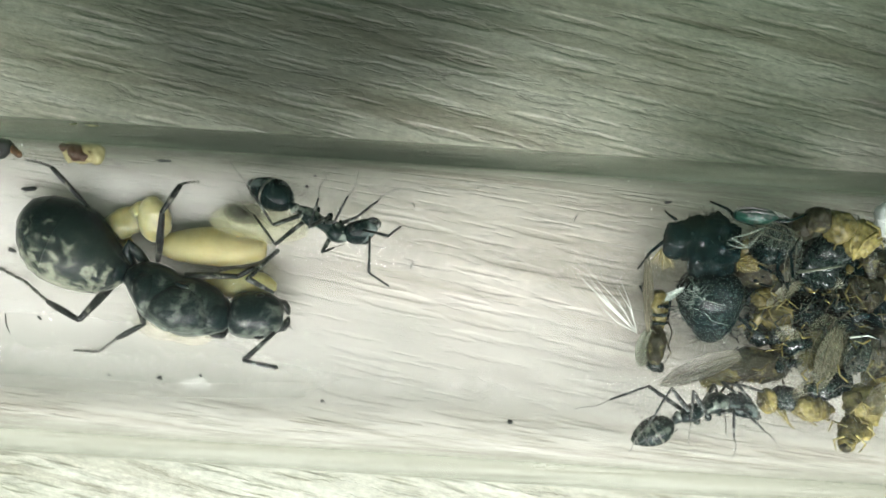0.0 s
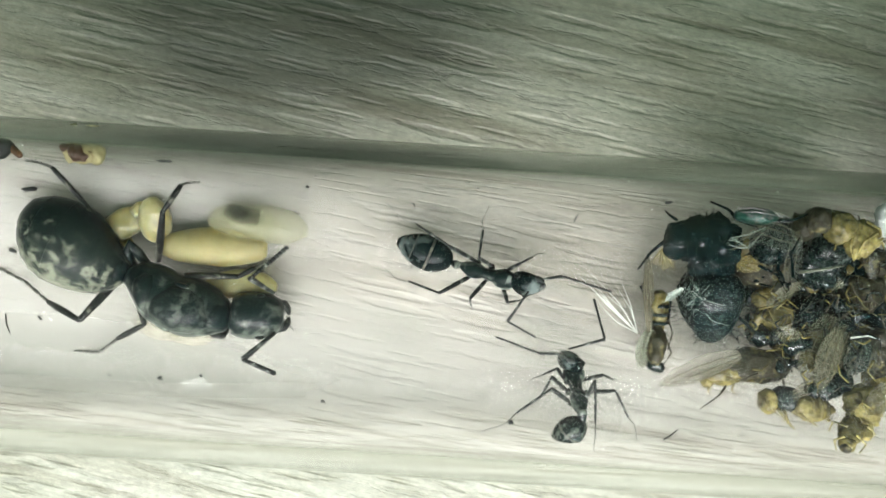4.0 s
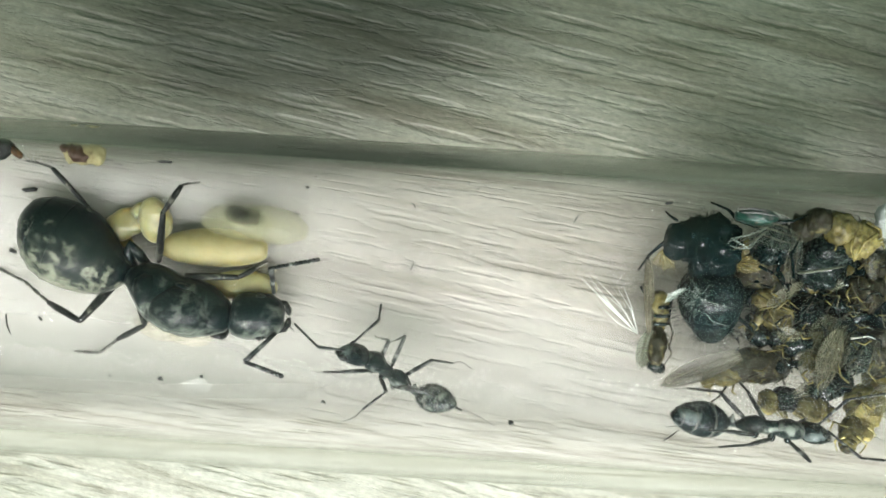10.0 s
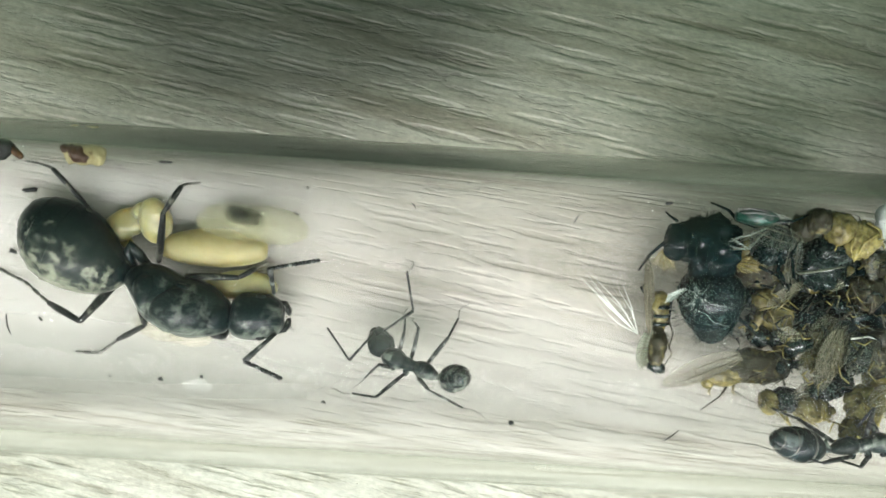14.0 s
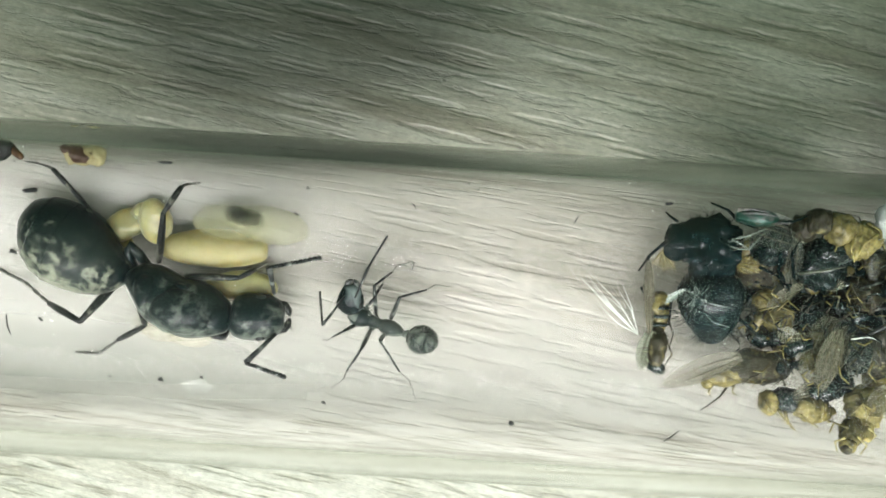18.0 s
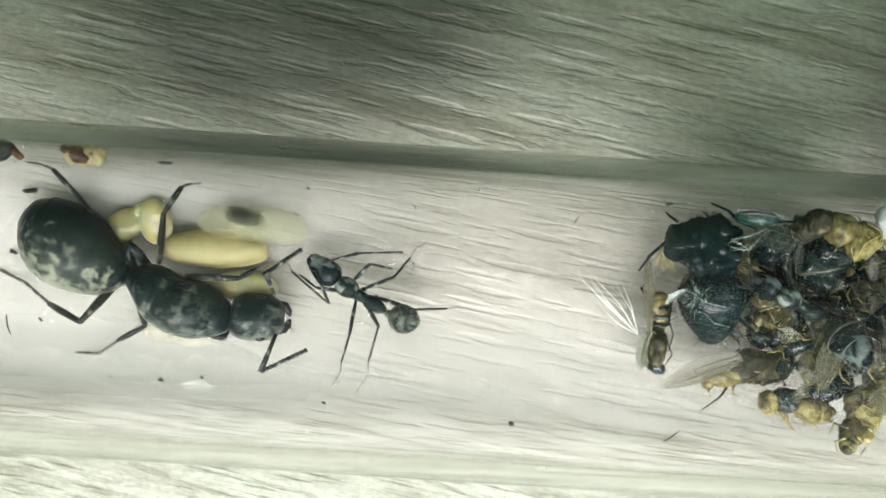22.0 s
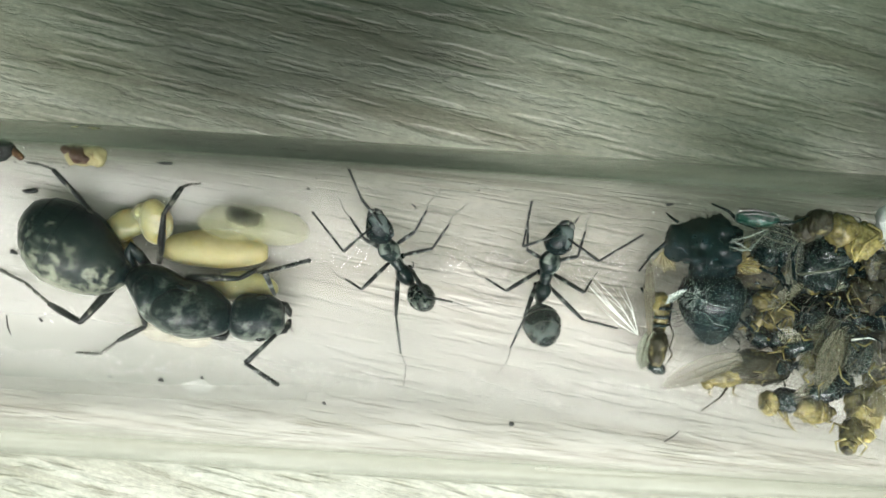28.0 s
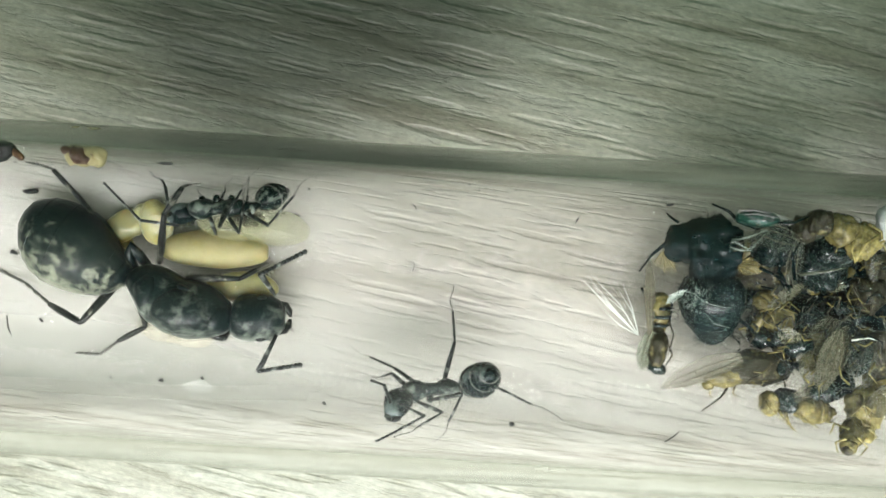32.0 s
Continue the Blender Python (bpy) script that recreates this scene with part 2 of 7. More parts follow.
FLY = chitin("blue_black_fly_cuticle", (0.002, 0.007, 0.008), (0.02, 0.036, 0.034), 0.12, 0.13, 1.8, 0.24, 0.10, 8.0)
# its pale patches are a greenish sheen painted on the blowfly's abdomen
FLY_SHEEN = chitin("sheen_fly_cuticle", (0.003, 0.008, 0.009), (0.075, 0.115, 0.10), 0.24, 0.22, 0.8, 0.26, 0.04, 8.0)
FLY_GREEN = chitin("green_metal_cuticle", (0.004, 0.045, 0.030), (0.13, 0.115, 0.12), 0.44, 0.35, 1.5, 0.5, 0.3)
FLY_GREEN.node_tree.nodes["Principled BSDF"].inputs["Metallic"].default_value = 0.3
AMBER = waxy("amber_insect_skin", (0.150, 0.128, 0.043), (0.020, 0.018, 0.009), 0.1, 2.0, 0.3)
HONEY = waxy("honey_insect_skin", (0.190, 0.163, 0.054), (0.026, 0.023, 0.011), 0.12, 2.4, 0.4)
GOLD = waxy("golden_insect_skin", (0.250, 0.218, 0.074), (0.045, 0.039, 0.016), 0.15, 2.4, 0.4)
BROWN = chitin("brown_insect_cuticle", (0.016, 0.0145, 0.007), (0.125, 0.110, 0.045), 0.42, 0.45, 1.4, 0.22)
DARK = chitin("dark_remains", (0.003, 0.008, 0.008), (0.040, 0.055, 0.046), 0.35, 0.24, 1.4, 0.6)
MOSS = chitin("grey_green_cuticle", (0.07, 0.08, 0.055), (0.22, 0.23, 0.17), 0.5, 0.5, 1.1)
PEARL = membrane("pinkish_sheen_film", (0.36, 0.33, 0.34), 0.68, 0.2)
MOULD = membrane("pale_torn_film", (0.34, 0.41, 0.35), 0.55, 0.35)
HUSK = membrane("cream_husk_skin", (0.48, 0.42, 0.19), 0.45, 0.5)
WING = membrane("smoky_wing", (0.105, 0.105, 0.060), 0.68)
WING_OLIVE = membrane("grey_olive_wing", (0.105, 0.098, 0.058), 0.52)
WING_GREEN = membrane("grey_green_wing", (0.13, 0.15, 0.095), 0.45)
WING_CLEAR = membrane("clear_wing", (0.12, 0.14, 0.11), 0.90)
VEIN = chitin("wing_vein", (0.07, 0.062, 0.04), (0.15, 0.13, 0.08), 0.4)
SILK = membrane("white_silk", (0.80, 0.84, 0.76), 0.35, 0.4)
FIBRE = chitin("white_fibre", (0.72, 0.74, 0.68), (0.85, 0.86, 0.80), 0.5, 0.4, 2.0)
COTTON = chitin("white_cotton", (0.42, 0.45, 0.43), (0.56, 0.59, 0.56), 0.5, 0.8, 0.7)
RUST = chitin("red_brown_crumb", (0.050, 0.020, 0.008), (0.15, 0.075, 0.026), 0.5, 0.5, 1.6)
GRIT = chitin("black_grit", (0.006, 0.007, 0.007), (0.03, 0.028, 0.026), 0.4, 0.6, 2.0)


# ---- mesh helpers, in millimetres ----
def part(name, bm, mat, parent=None, label="", at=(0, 0, 0), smooth=True):
    """One mesh object from a bmesh in millimetres, at a place on its thing."""
    me = bpy.data.meshes.new(name)
    bmesh.ops.scale(bm, vec=(MM, MM, MM), verts=bm.verts)
    bmesh.ops.recalc_face_normals(bm, faces=bm.faces)
    bm.to_mesh(me)
    bm.free()
    for p in me.polygons:
        p.use_smooth = smooth
    me.materials.append(mat)
    ob = new(name, me)
    ob.parent = parent
    ob.location = [c * MM for c in at]
    if label:
        ob["label"] = label
    return ob


def thing(name, label, category, at=(0, 0, 0), turn=0.0, group=""):
    ob = new(name)
    ob.empty_display_size = 0.001
    ob.matrix_basis = pose(at[0] * MM, at[1] * MM, at[2] * MM, 0, 0, turn)
    return tagged(ob, label, category, group)


def skin(bm, rings):
    """Faces between rings of vertices, with closed ends."""
    for a, b in zip(rings, rings[1:]):
        n = len(a)
        for i in range(n):
            bm.faces.new((a[i], a[(i + 1) % n], b[(i + 1) % n], b[i]))
    for ring, flip in ((rings[0], True), (rings[-1], False)):
        c = bm.verts.new(sum((v.co for v in ring), Vector()) / len(ring))
        n = len(ring)
        for i in range(n):
            f = (ring[i], ring[(i + 1) % n], c)
            bm.faces.new(f[::-1] if flip else f)


def loft(rings, seg=22, rough=0.0, bm=None, seed=0.0, square=1.0):
    """A body along x: rings of (x, y, z, half width, half height)."""
    bm = bm or bmesh.new()
    made = []
    for x, y, z, w, h in rings:
        ring = []
        for i in range(seg):
            a = 2 * math.pi * i / seg
            ca, sa = math.cos(a), math.sin(a)
            p = Vector((x, y + w * math.copysign(abs(ca) ** square, ca), z + h * math.copysign(abs(sa) ** square, sa)))
            if rough:
                p += Vector((0, math.cos(a), math.sin(a))) * rough * (noise.noise(p * 1.3 + Vector((seed, 0, 0))) + 0.6 * noise.noise(p * 3.4 + Vector((0, seed, 0))) + 0.3 * noise.noise(p * 8.0))
            ring.append(bm.verts.new(p))
        made.append(ring)
    skin(bm, made)
    return bm


def egg(length, width, height, steps=12, blunt=0.5, y=0.0, z=0.0, x0=0.0):
    """Rings for an egg from x0 on along x; blunt moves the widest place."""
    rings = []
    for i in range(steps + 1):
        u = i / steps
        a = math.pi * (0.03 + 0.94 * u)
        k = math.sin(a) ** 0.72
        x = x0 + length * (0.5 - 0.5 * math.cos(a)) ** (math.log(0.5) / math.log(1 - blunt) if blunt != 0.5 else 1)
        rings.append((x, y, z, width / 2 * k, height / 2 * k))
    return rings


def pipe(points, radii, seg=7, bm=None):
    """A round tapered strand through points."""
    bm = bm or bmesh.new()
    pts = [Vector(p) for p in points]
    if isinstance(radii, (int, float)):
        radii = [radii] * len(pts)
    made = []
    side = Vector((0.31, 0.17, 0.93))
    for i, p in enumerate(pts):
        way = (pts[min(i + 1, len(pts) - 1)] - pts[max(i - 1, 0)]).normalized()
        a = way.cross(side)
        if a.length < 1e-3:
            a = way.cross(Vector((1, 0, 0)))
        a.normalize()
        b = way.cross(a)
        made.append([bm.verts.new(p + radii[i] * (math.cos(k * 2 * math.pi / seg) * a + math.sin(k * 2 * math.pi / seg) * b)) for k in range(seg)])
    skin(bm, made)
    return bm


def swell(a, b, radii, seg=10, bm=None, bow=0.0):
    """A strand from a to b whose radius follows the list, bowed upwards by bow."""
    a, b = Vector(a), Vector(b)
    n = len(radii) - 1
    return pipe([a.lerp(b, i / n) + Vector((0, 0, bow * math.sin(math.pi * i / n))) for i in range(n + 1)], radii, seg, bm)


def body(a, b, width, height, blunt=0.5, rough=0.0, seg=20, steps=12, bm=None, seed=0.0, point=0.0, square=1.0):
    """An egg from point a to point b, drawn out towards b by point."""
    a, b = Vector(a), Vector(b)
    own = bmesh.new()
    L = (b - a).length
    loft([(x, y, z, w * (1 - point * (x / L) ** 2), h * (1 - point * (x / L) ** 2)) for x, y, z, w, h in egg(L, width, height, steps, blunt)], seg, rough, own, seed, square)
    d = (b - a).normalized()
    y = Vector((0, 0, 1)).cross(d).normalized()
    z = d.cross(y)
    m = Matrix((d, y, z)).transposed().to_4x4()
    m.translation = a
    bmesh.ops.transform(own, matrix=m, verts=own.verts)
    if bm is None:
        return own
    me = bpy.data.meshes.new("tmp")
    own.to_mesh(me)
    own.free()
    bm.from_mesh(me)
    bpy.data.meshes.remove(me)
    return bm


def hairs(spots, length, radius, rng, droop=0.2, bm=None, seg=3):
    """Fine bristles: spots are (place, way)."""
    bm = bm or bmesh.new()
    for p, n in spots:
        p, n = Vector(p), Vector(n).normalized()
        n = (n + 0.45 * Vector((rng.uniform(-1, 1), rng.uniform(-1, 1), rng.uniform(-1, 1)))).normalized()
        e = length * rng.uniform(0.6, 1.2)
        pipe([p - n * 0.04, p + n * e * 0.55, p + n * e + Vector((rng.uniform(-1, 1), rng.uniform(-1, 1), -1)) * droop * e], [radius, radius * 0.8, radius * 0.25], seg, bm)
    return bm


def round_spots(a, b, width, height, count, rng, top_only=False):
    """Places and outward ways on an egg from a to b."""
    a, b = Vector(a), Vector(b)
    d = (b - a).normalized()
    y = Vector((0, 0, 1)).cross(d).normalized()
    z = d.cross(y)
    out = []
    for _ in range(count):
        u, ang = rng.uniform(0.08, 0.96), rng.uniform(0, math.pi if top_only else 2 * math.pi)
        k = math.sin(math.pi * u) ** 0.72
        n = y * math.cos(ang) + z * math.sin(ang) + d * (u - 0.5)
        out.append((a.lerp(b, u) + k * (y * math.cos(ang) * width / 2 + z * math.sin(ang) * height / 2), n))
    return out


def sheet(points, thick, bm=None):
    """A thin plate with the given outline, of real thickness, slightly domed."""
    bm = bm or bmesh.new()
    pts = [Vector(p) for p in points]
    c = sum(pts, Vector()) / len(pts)
    n = Vector()
    for p, q in zip(pts, pts[1:] + pts[:1]):
        n += (p - c).cross(q - c)
    n.normalize()
    rows = []
    for off in (thick / 2, -thick / 2):
        rows.append(([bm.verts.new(p + n * off) for p in pts], bm.verts.new(c + n * (off + thick * 2))))
    for (ring, mid), flip in zip(rows, (False, True)):
        for i in range(len(ring)):
            f = (ring[i], ring[(i + 1) % len(ring)], mid)
            bm.faces.new(f[::-1] if flip else f)
    a, b = rows[0][0], rows[1][0]
    for i in range(len(a)):
        bm.faces.new((a[i], b[i], b[(i + 1) % len(a)], a[(i + 1) % len(a)]))
    return bm


# ---- the table and the tube ----
def table():
    bm = bmesh.new()
    bmesh.ops.create_cube(bm, size=1, matrix=Matrix.Translation((0, 0, -9)) @ Matrix.Diagonal((260, 200, 18, 1)))
    bmesh.ops.bevel(bm, geom=list(bm.edges), offset=1.5, segments=3, affect="EDGES")
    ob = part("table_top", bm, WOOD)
    for p in ob.data.polygons:
        p.use_smooth = False
    return tagged(ob, "limed grey oak laminate table top with fine grain", "table", kind="structure")


AXIS_TURN = -3.7
AXIS = (0.0, -3.0, 8.0)


def test_tube():
    tube = thing("test_tube", "clear glass test tube lying on the table, slightly dusty", "test tube", AXIS, AXIS_TURN)
    bm = bmesh.new()
    seg = 96
    for radius, flip in ((7.985, False), (7.0, True)):
        rings = [[bm.verts.new((x, radius * math.cos(2 * math.pi * i / seg), radius * math.sin(2 * math.pi * i / seg))) for i in range(seg)] for x in (-62, -61.5, 57.5, 58)]
        for k in range(3):
            for i in range(seg):
                f = (rings[k][i], rings[k][(i + 1) % seg], rings[k + 1][(i + 1) % seg], rings[k + 1][i])
                bm.faces.new(f if flip else f[::-1])
        if not flip:
            outer = rings
    for k in (0, 3):
        for i in range(seg):
            f = (outer[k][i], outer[k][(i + 1) % seg], rings[k][(i + 1) % seg], rings[k][i])
            bm.faces.new(f if k else f[::-1])
    wall = part("glass_wall", bm, GLASS, tube)
    wall.visible_shadow = False
    for p in wall.data.polygons:
        p.use_smooth = abs(p.normal.x) < 0.5
    return tube


table()
test_tube()


# ---- ants ----
HIPS = {"front": (1.0, 0.34, -0.42), "mid": (0.25, 0.36, -0.48), "hind": (-0.55, 0.36, -0.45)}
BONES = {"front": (1.7, 2.8), "mid": (2.4, 3.1), "hind": (2.7, 4.2)}
SCAPE, WHIP = 2.0, 2.7


def limb(name, length, radius, parent, mat, at, tip=0.7):
    return part(name, swell((0, 0, 0), (length, 0, 0), [radius * 0.55, radius * 0.95, radius, radius * 0.92, radius * tip], 8), mat, parent, at=at)


def shin(length, radius, parent, at):
    """Tibia, jointed tarsus that bows at the tip, spurs and two claws in one stiff piece along x."""
    t = length * 0.52
    bm = pipe([(0, 0, 0), (t * 0.12, 0, 0), (t * 0.55, 0, 0), (t, 0, 0)], [radius * 0.6, radius * 0.85, radius, radius * 0.72], 7)
    x, bow = t, length * 0.035

    def bent(d):
        u = (d - t) / (length - t)
        return (d, bow * math.sin(math.pi * u * 1.5), bow * 0.6 * math.sin(math.pi * u))

    for k in (0.40, 0.2, 0.15, 0.125, 0.125):
        e = (length - t) * k
        pipe([bent(x), bent(x + e * 0.8), bent(x + e)], [radius * 0.28, radius * 0.42, radius * 0.30], 6, bm)
        x += e
    x, y, z = bent(length)
    for s in (-1, 1):
        pipe([(x, y, z), (x + radius * 0.9, y + s * radius * 0.7, z), (x + radius * 1.6, y + s * radius * 0.9, z - radius * 0.5)], [radius * 0.22, radius * 0.16, radius * 0.04], 4, bm)
        pipe([(t, 0, 0), (t + radius * 2.4, s * radius * 0.9, -radius)], [radius * 0.18, radius * 0.04], 4, bm)
    ob = part("tibia", bm, LIMB, parent, "banded shin with a thin pale foot", at)
    ob.data.materials.append(TARSUS)
    for p in ob.data.polygons:
        p.material_index = int(p.center.x > t * 0.97 * MM)
    return ob


def feeler(parent, size, scape, whip, base):
    s = part("antenna", swell((0, 0, 0), (scape, 0, 0), [0.06 * size, 0.07 * size, 0.085 * size, 0.10 * size], 7), LIMB, parent, "black antenna shaft", base)
    bm = bmesh.new()
    n = 11
    for i in range(n):
        a, b = whip * i / n, whip * (i + 1) / n
        pipe([(a, 0, 0), (a + (b - a) * 0.55, 0, 0), (b, 0, 0)], [0.05 * size, (0.075 + 0.012 * i / n) * size, 0.055 * size], 6, bm)
    return s, part("antenna_whip", bm, LIMB, s, "beaded antenna whip", (scape, 0, 0))


def gaster_segments(parent, length, width, height, mat, rng):
    """Overlapping plates of the hind body, pale along the hind edges."""
    cuts = [0.0, 0.42, 0.70, 0.88, 1.0]

    def prof(u):
        return (max(0.0, math.sin(math.pi * (0.045 + 0.935 * u ** 0.86)))) ** 0.66

    first = None
    for i, (a, b) in enumerate(zip(cuts, cuts[1:])):
        rings = []
        for k in range(9):
            u = min(1.0, a + (b + 0.012 - a) * k / 8)
            s = prof(u) * (0.988 + 0.018 * k / 8)
            rings.append((-length * u, 0, -0.05 * height * u, width / 2 * s, height / 2 * s))
        p = part("gaster" if first is None else "tergite", loft(rings, 26), mat, parent if first is None else first)
        first = first or p
        if i < 3:
            s = prof(b) * 1.008
            rr = [(-length * (b - 0.030), 0, -0.05 * height * b, width / 2 * s, height / 2 * s), (-length * (b + 0.012), 0, -0.05 * height * b, width / 2 * s * 1.004, height / 2 * s * 1.004)]
            part("hind_rim", loft(rr, 26), BAND, first, "pale hind edge of a body plate")
    spots = round_spots((0, 0, 0), (-length, 0, -0.05 * height), width, height, 26, rng)
    part("hairs", hairs(spots, 0.22, 0.009, rng), HAIR, first, "short pale hairs")
    return first


def ant_head(parent, mat, size, at, rng, wide=1.0):
    k = size
    rings = [(0.0, 0, 0, 0.22 * k, 0.20 * k), (0.10 * k, 0, 0, 0.52 * k * wide, 0.36 * k), (0.32 * k, 0, 0, 0.74 * k * wide, 0.46 * k), (0.62 * k, 0, 0, 0.80 * k * wide, 0.50 * k),
             (0.95 * k, 0, -0.02 * k, 0.74 * k * wide, 0.47 * k), (1.25 * k, 0, -0.06 * k, 0.62 * k * wide, 0.40 * k), (1.50 * k, 0, -0.10 * k, 0.50 * k * wide, 0.30 * k), (1.62 * k, 0, -0.13 * k, 0.36 * k * wide, 0.20 * k)]
    head = part("head", loft(rings, 24), mat, parent, at=at)
    for s in (-1, 1):
        part("eye", body((0.52 * k, s * 0.66 * k * wide, 0.22 * k), (0.88 * k, s * 0.64 * k * wide, 0.22 * k), 0.22 * k, 0.30 * k, seg=12, steps=8), EYE, head, "glossy black compound eye")
        bm = pipe([(1.45 * k, s * 0.34 * k * wide, -0.14 * k), (1.64 * k, s * 0.28 * k * wide, -0.18 * k), (1.80 * k, s * 0.11 * k, -0.20 * k), (1.86 * k, s * 0.02 * k, -0.20 * k)], [0.14 * k, 0.15 * k, 0.11 * k, 0.04 * k], 8)
        part("mandible", bm, LIMB, head, "toothed jaw")
    part("hairs", hairs(round_spots((0.1 * k, 0, 0), (1.6 * k, 0, -0.1 * k), 1.4 * k, 0.9 * k, 14, rng, True), 0.18, 0.008, rng), HAIR, head, "short pale hairs")
    return head


def worker_ant(label, seed, hind, cuticle):
    rng = random.Random(seed)
    ant = thing("worker_ant", label, "ant", group="worker ants in the tube")
    # thorax in three swellings, then the waist scale
    part("pronotum", loft([(1.72, 0, 0.02, 0.16, 0.16), (1.62, 0, 0.03, 0.36, 0.32), (1.36, 0, 0.06, 0.54, 0.46), (1.02, 0, 0.08, 0.60, 0.54), (0.70, 0, 0.06, 0.53, 0.52), (0.46, 0, 0.02, 0.38, 0.42), (0.34, 0, 0.0, 0.24, 0.3)], 22), ANT_SHEEN, ant, "rounded front back plate with painted pale sheen")
    part("thorax", loft([(0.62, 0, 0.0, 0.34, 0.38), (0.36, 0, 0.0, 0.36, 0.42), (0.10, 0, -0.03, 0.32, 0.40), (-0.16, 0, -0.04, 0.30, 0.40), (-0.36, 0, -0.04, 0.30, 0.40)], 20), ANT_SHEEN, ant, "narrow middle thorax with painted pale sheen")
    part("propodeum", loft([(-0.10, 0, -0.04, 0.22, 0.3), (-0.30, 0, -0.02, 0.38, 0.44), (-0.62, 0, 0.0, 0.47, 0.52), (-0.95, 0, -0.05, 0.44, 0.47), (-1.24, 0, -0.12, 0.33, 0.34), (-1.5, 0, -0.18, 0.16, 0.18)], 22), ANT_SHEEN, ant, "humped hind thorax with painted pale sheen")
    part("petiole", loft([(-1.40, 0, -0.26, 0.13, 0.12), (-1.60, 0, -0.14, 0.20, 0.24), (-1.72, 0, 0.02, 0.26, 0.42), (-1.84, 0, -0.08, 0.22, 0.28), (-2.10, 0, -0.24, 0.12, 0.11)], 14), ANT_SHEEN, ant, "upright waist scale")
    g = gaster_segments(ant, *hind, cuticle, rng)
    g.location = (-2.0 * MM, 0, -0.2 * MM)
    head = ant_head(ant, ANT, 1.12, (1.64, 0, 0.05), rng, 0.84)
    moving = {"root": ant, "gaster": g, "head": head}
    for pair, (x, y, z) in HIPS.items():
        for side, s in (("left", 1), ("right", -1)):
            part("coxa", body((x, s * y * 0.5, z + 0.28), (x - 0.05, s * y * 1.15, z - 0.16), 0.36, 0.36, seg=12, steps=8), cuticle, ant, "hip joint")
            f, t = BONES[pair]
            femur = limb("femur", f, 0.12 if pair != "hind" else 0.13, ant, LIMB, (x, s * y, z))
            moving[pair + side] = femur
            moving[pair + side + "_shin"] = shin(t, 0.075, femur, (f, 0, 0))
    for side, s in (("left", 1), ("right", -1)):
        moving["feeler" + side], moving["whip" + side] = feeler(ant, 0.95, SCAPE, WHIP, (2.8, s * 0.3, 0.3))
    part("hairs", hairs(round_spots((1.6, 0, 0.05), (-1.4, 0, 0), 0.95, 0.95, 16, rng, True), 0.18, 0.008, rng), HAIR, ant, "short pale hairs")
    return moving


WORKER_A = worker_ant("slim glossy black worker ant walking in the glass tube", 11, (3.2, 2.1, 1.9), ANT)
WORKER_B = worker_ant("slim black worker ant with painted pale sheen inside the tube", 12, (2.35, 1.65, 1.5), ANT_MID)


def joint_leg(queen, points, radii, lead="femur"):
    """A resting leg through hip, knee, ankle and claw."""
    p = [Vector(c) for c in points]
    f = part(lead, swell(p[0], p[1], [radii * 0.7, radii * 1.05, radii * 1.1, radii * 0.9, radii * 0.7], 9), QUEEN_LEG, queen)
    t = part("tibia", swell(p[1], p[2], [radii * 0.6, radii * 0.8, radii * 0.85, radii * 0.65], 8), QUEEN_LEG, f)
    bm = bmesh.new()
    end = p[2:]
    steps = []
    for a, b in zip(end, end[1:]):
        for i in range(3):
            steps.append((a.lerp(b, i / 3), a.lerp(b, (i + 1) / 3)))
    for a, b in steps:
        pipe([a, a.lerp(b, 0.8), b], [radii * 0.34, radii * 0.46, radii * 0.34], 6, bm)
    part("tarsus", bm, TARSUS, f, "jointed foot")


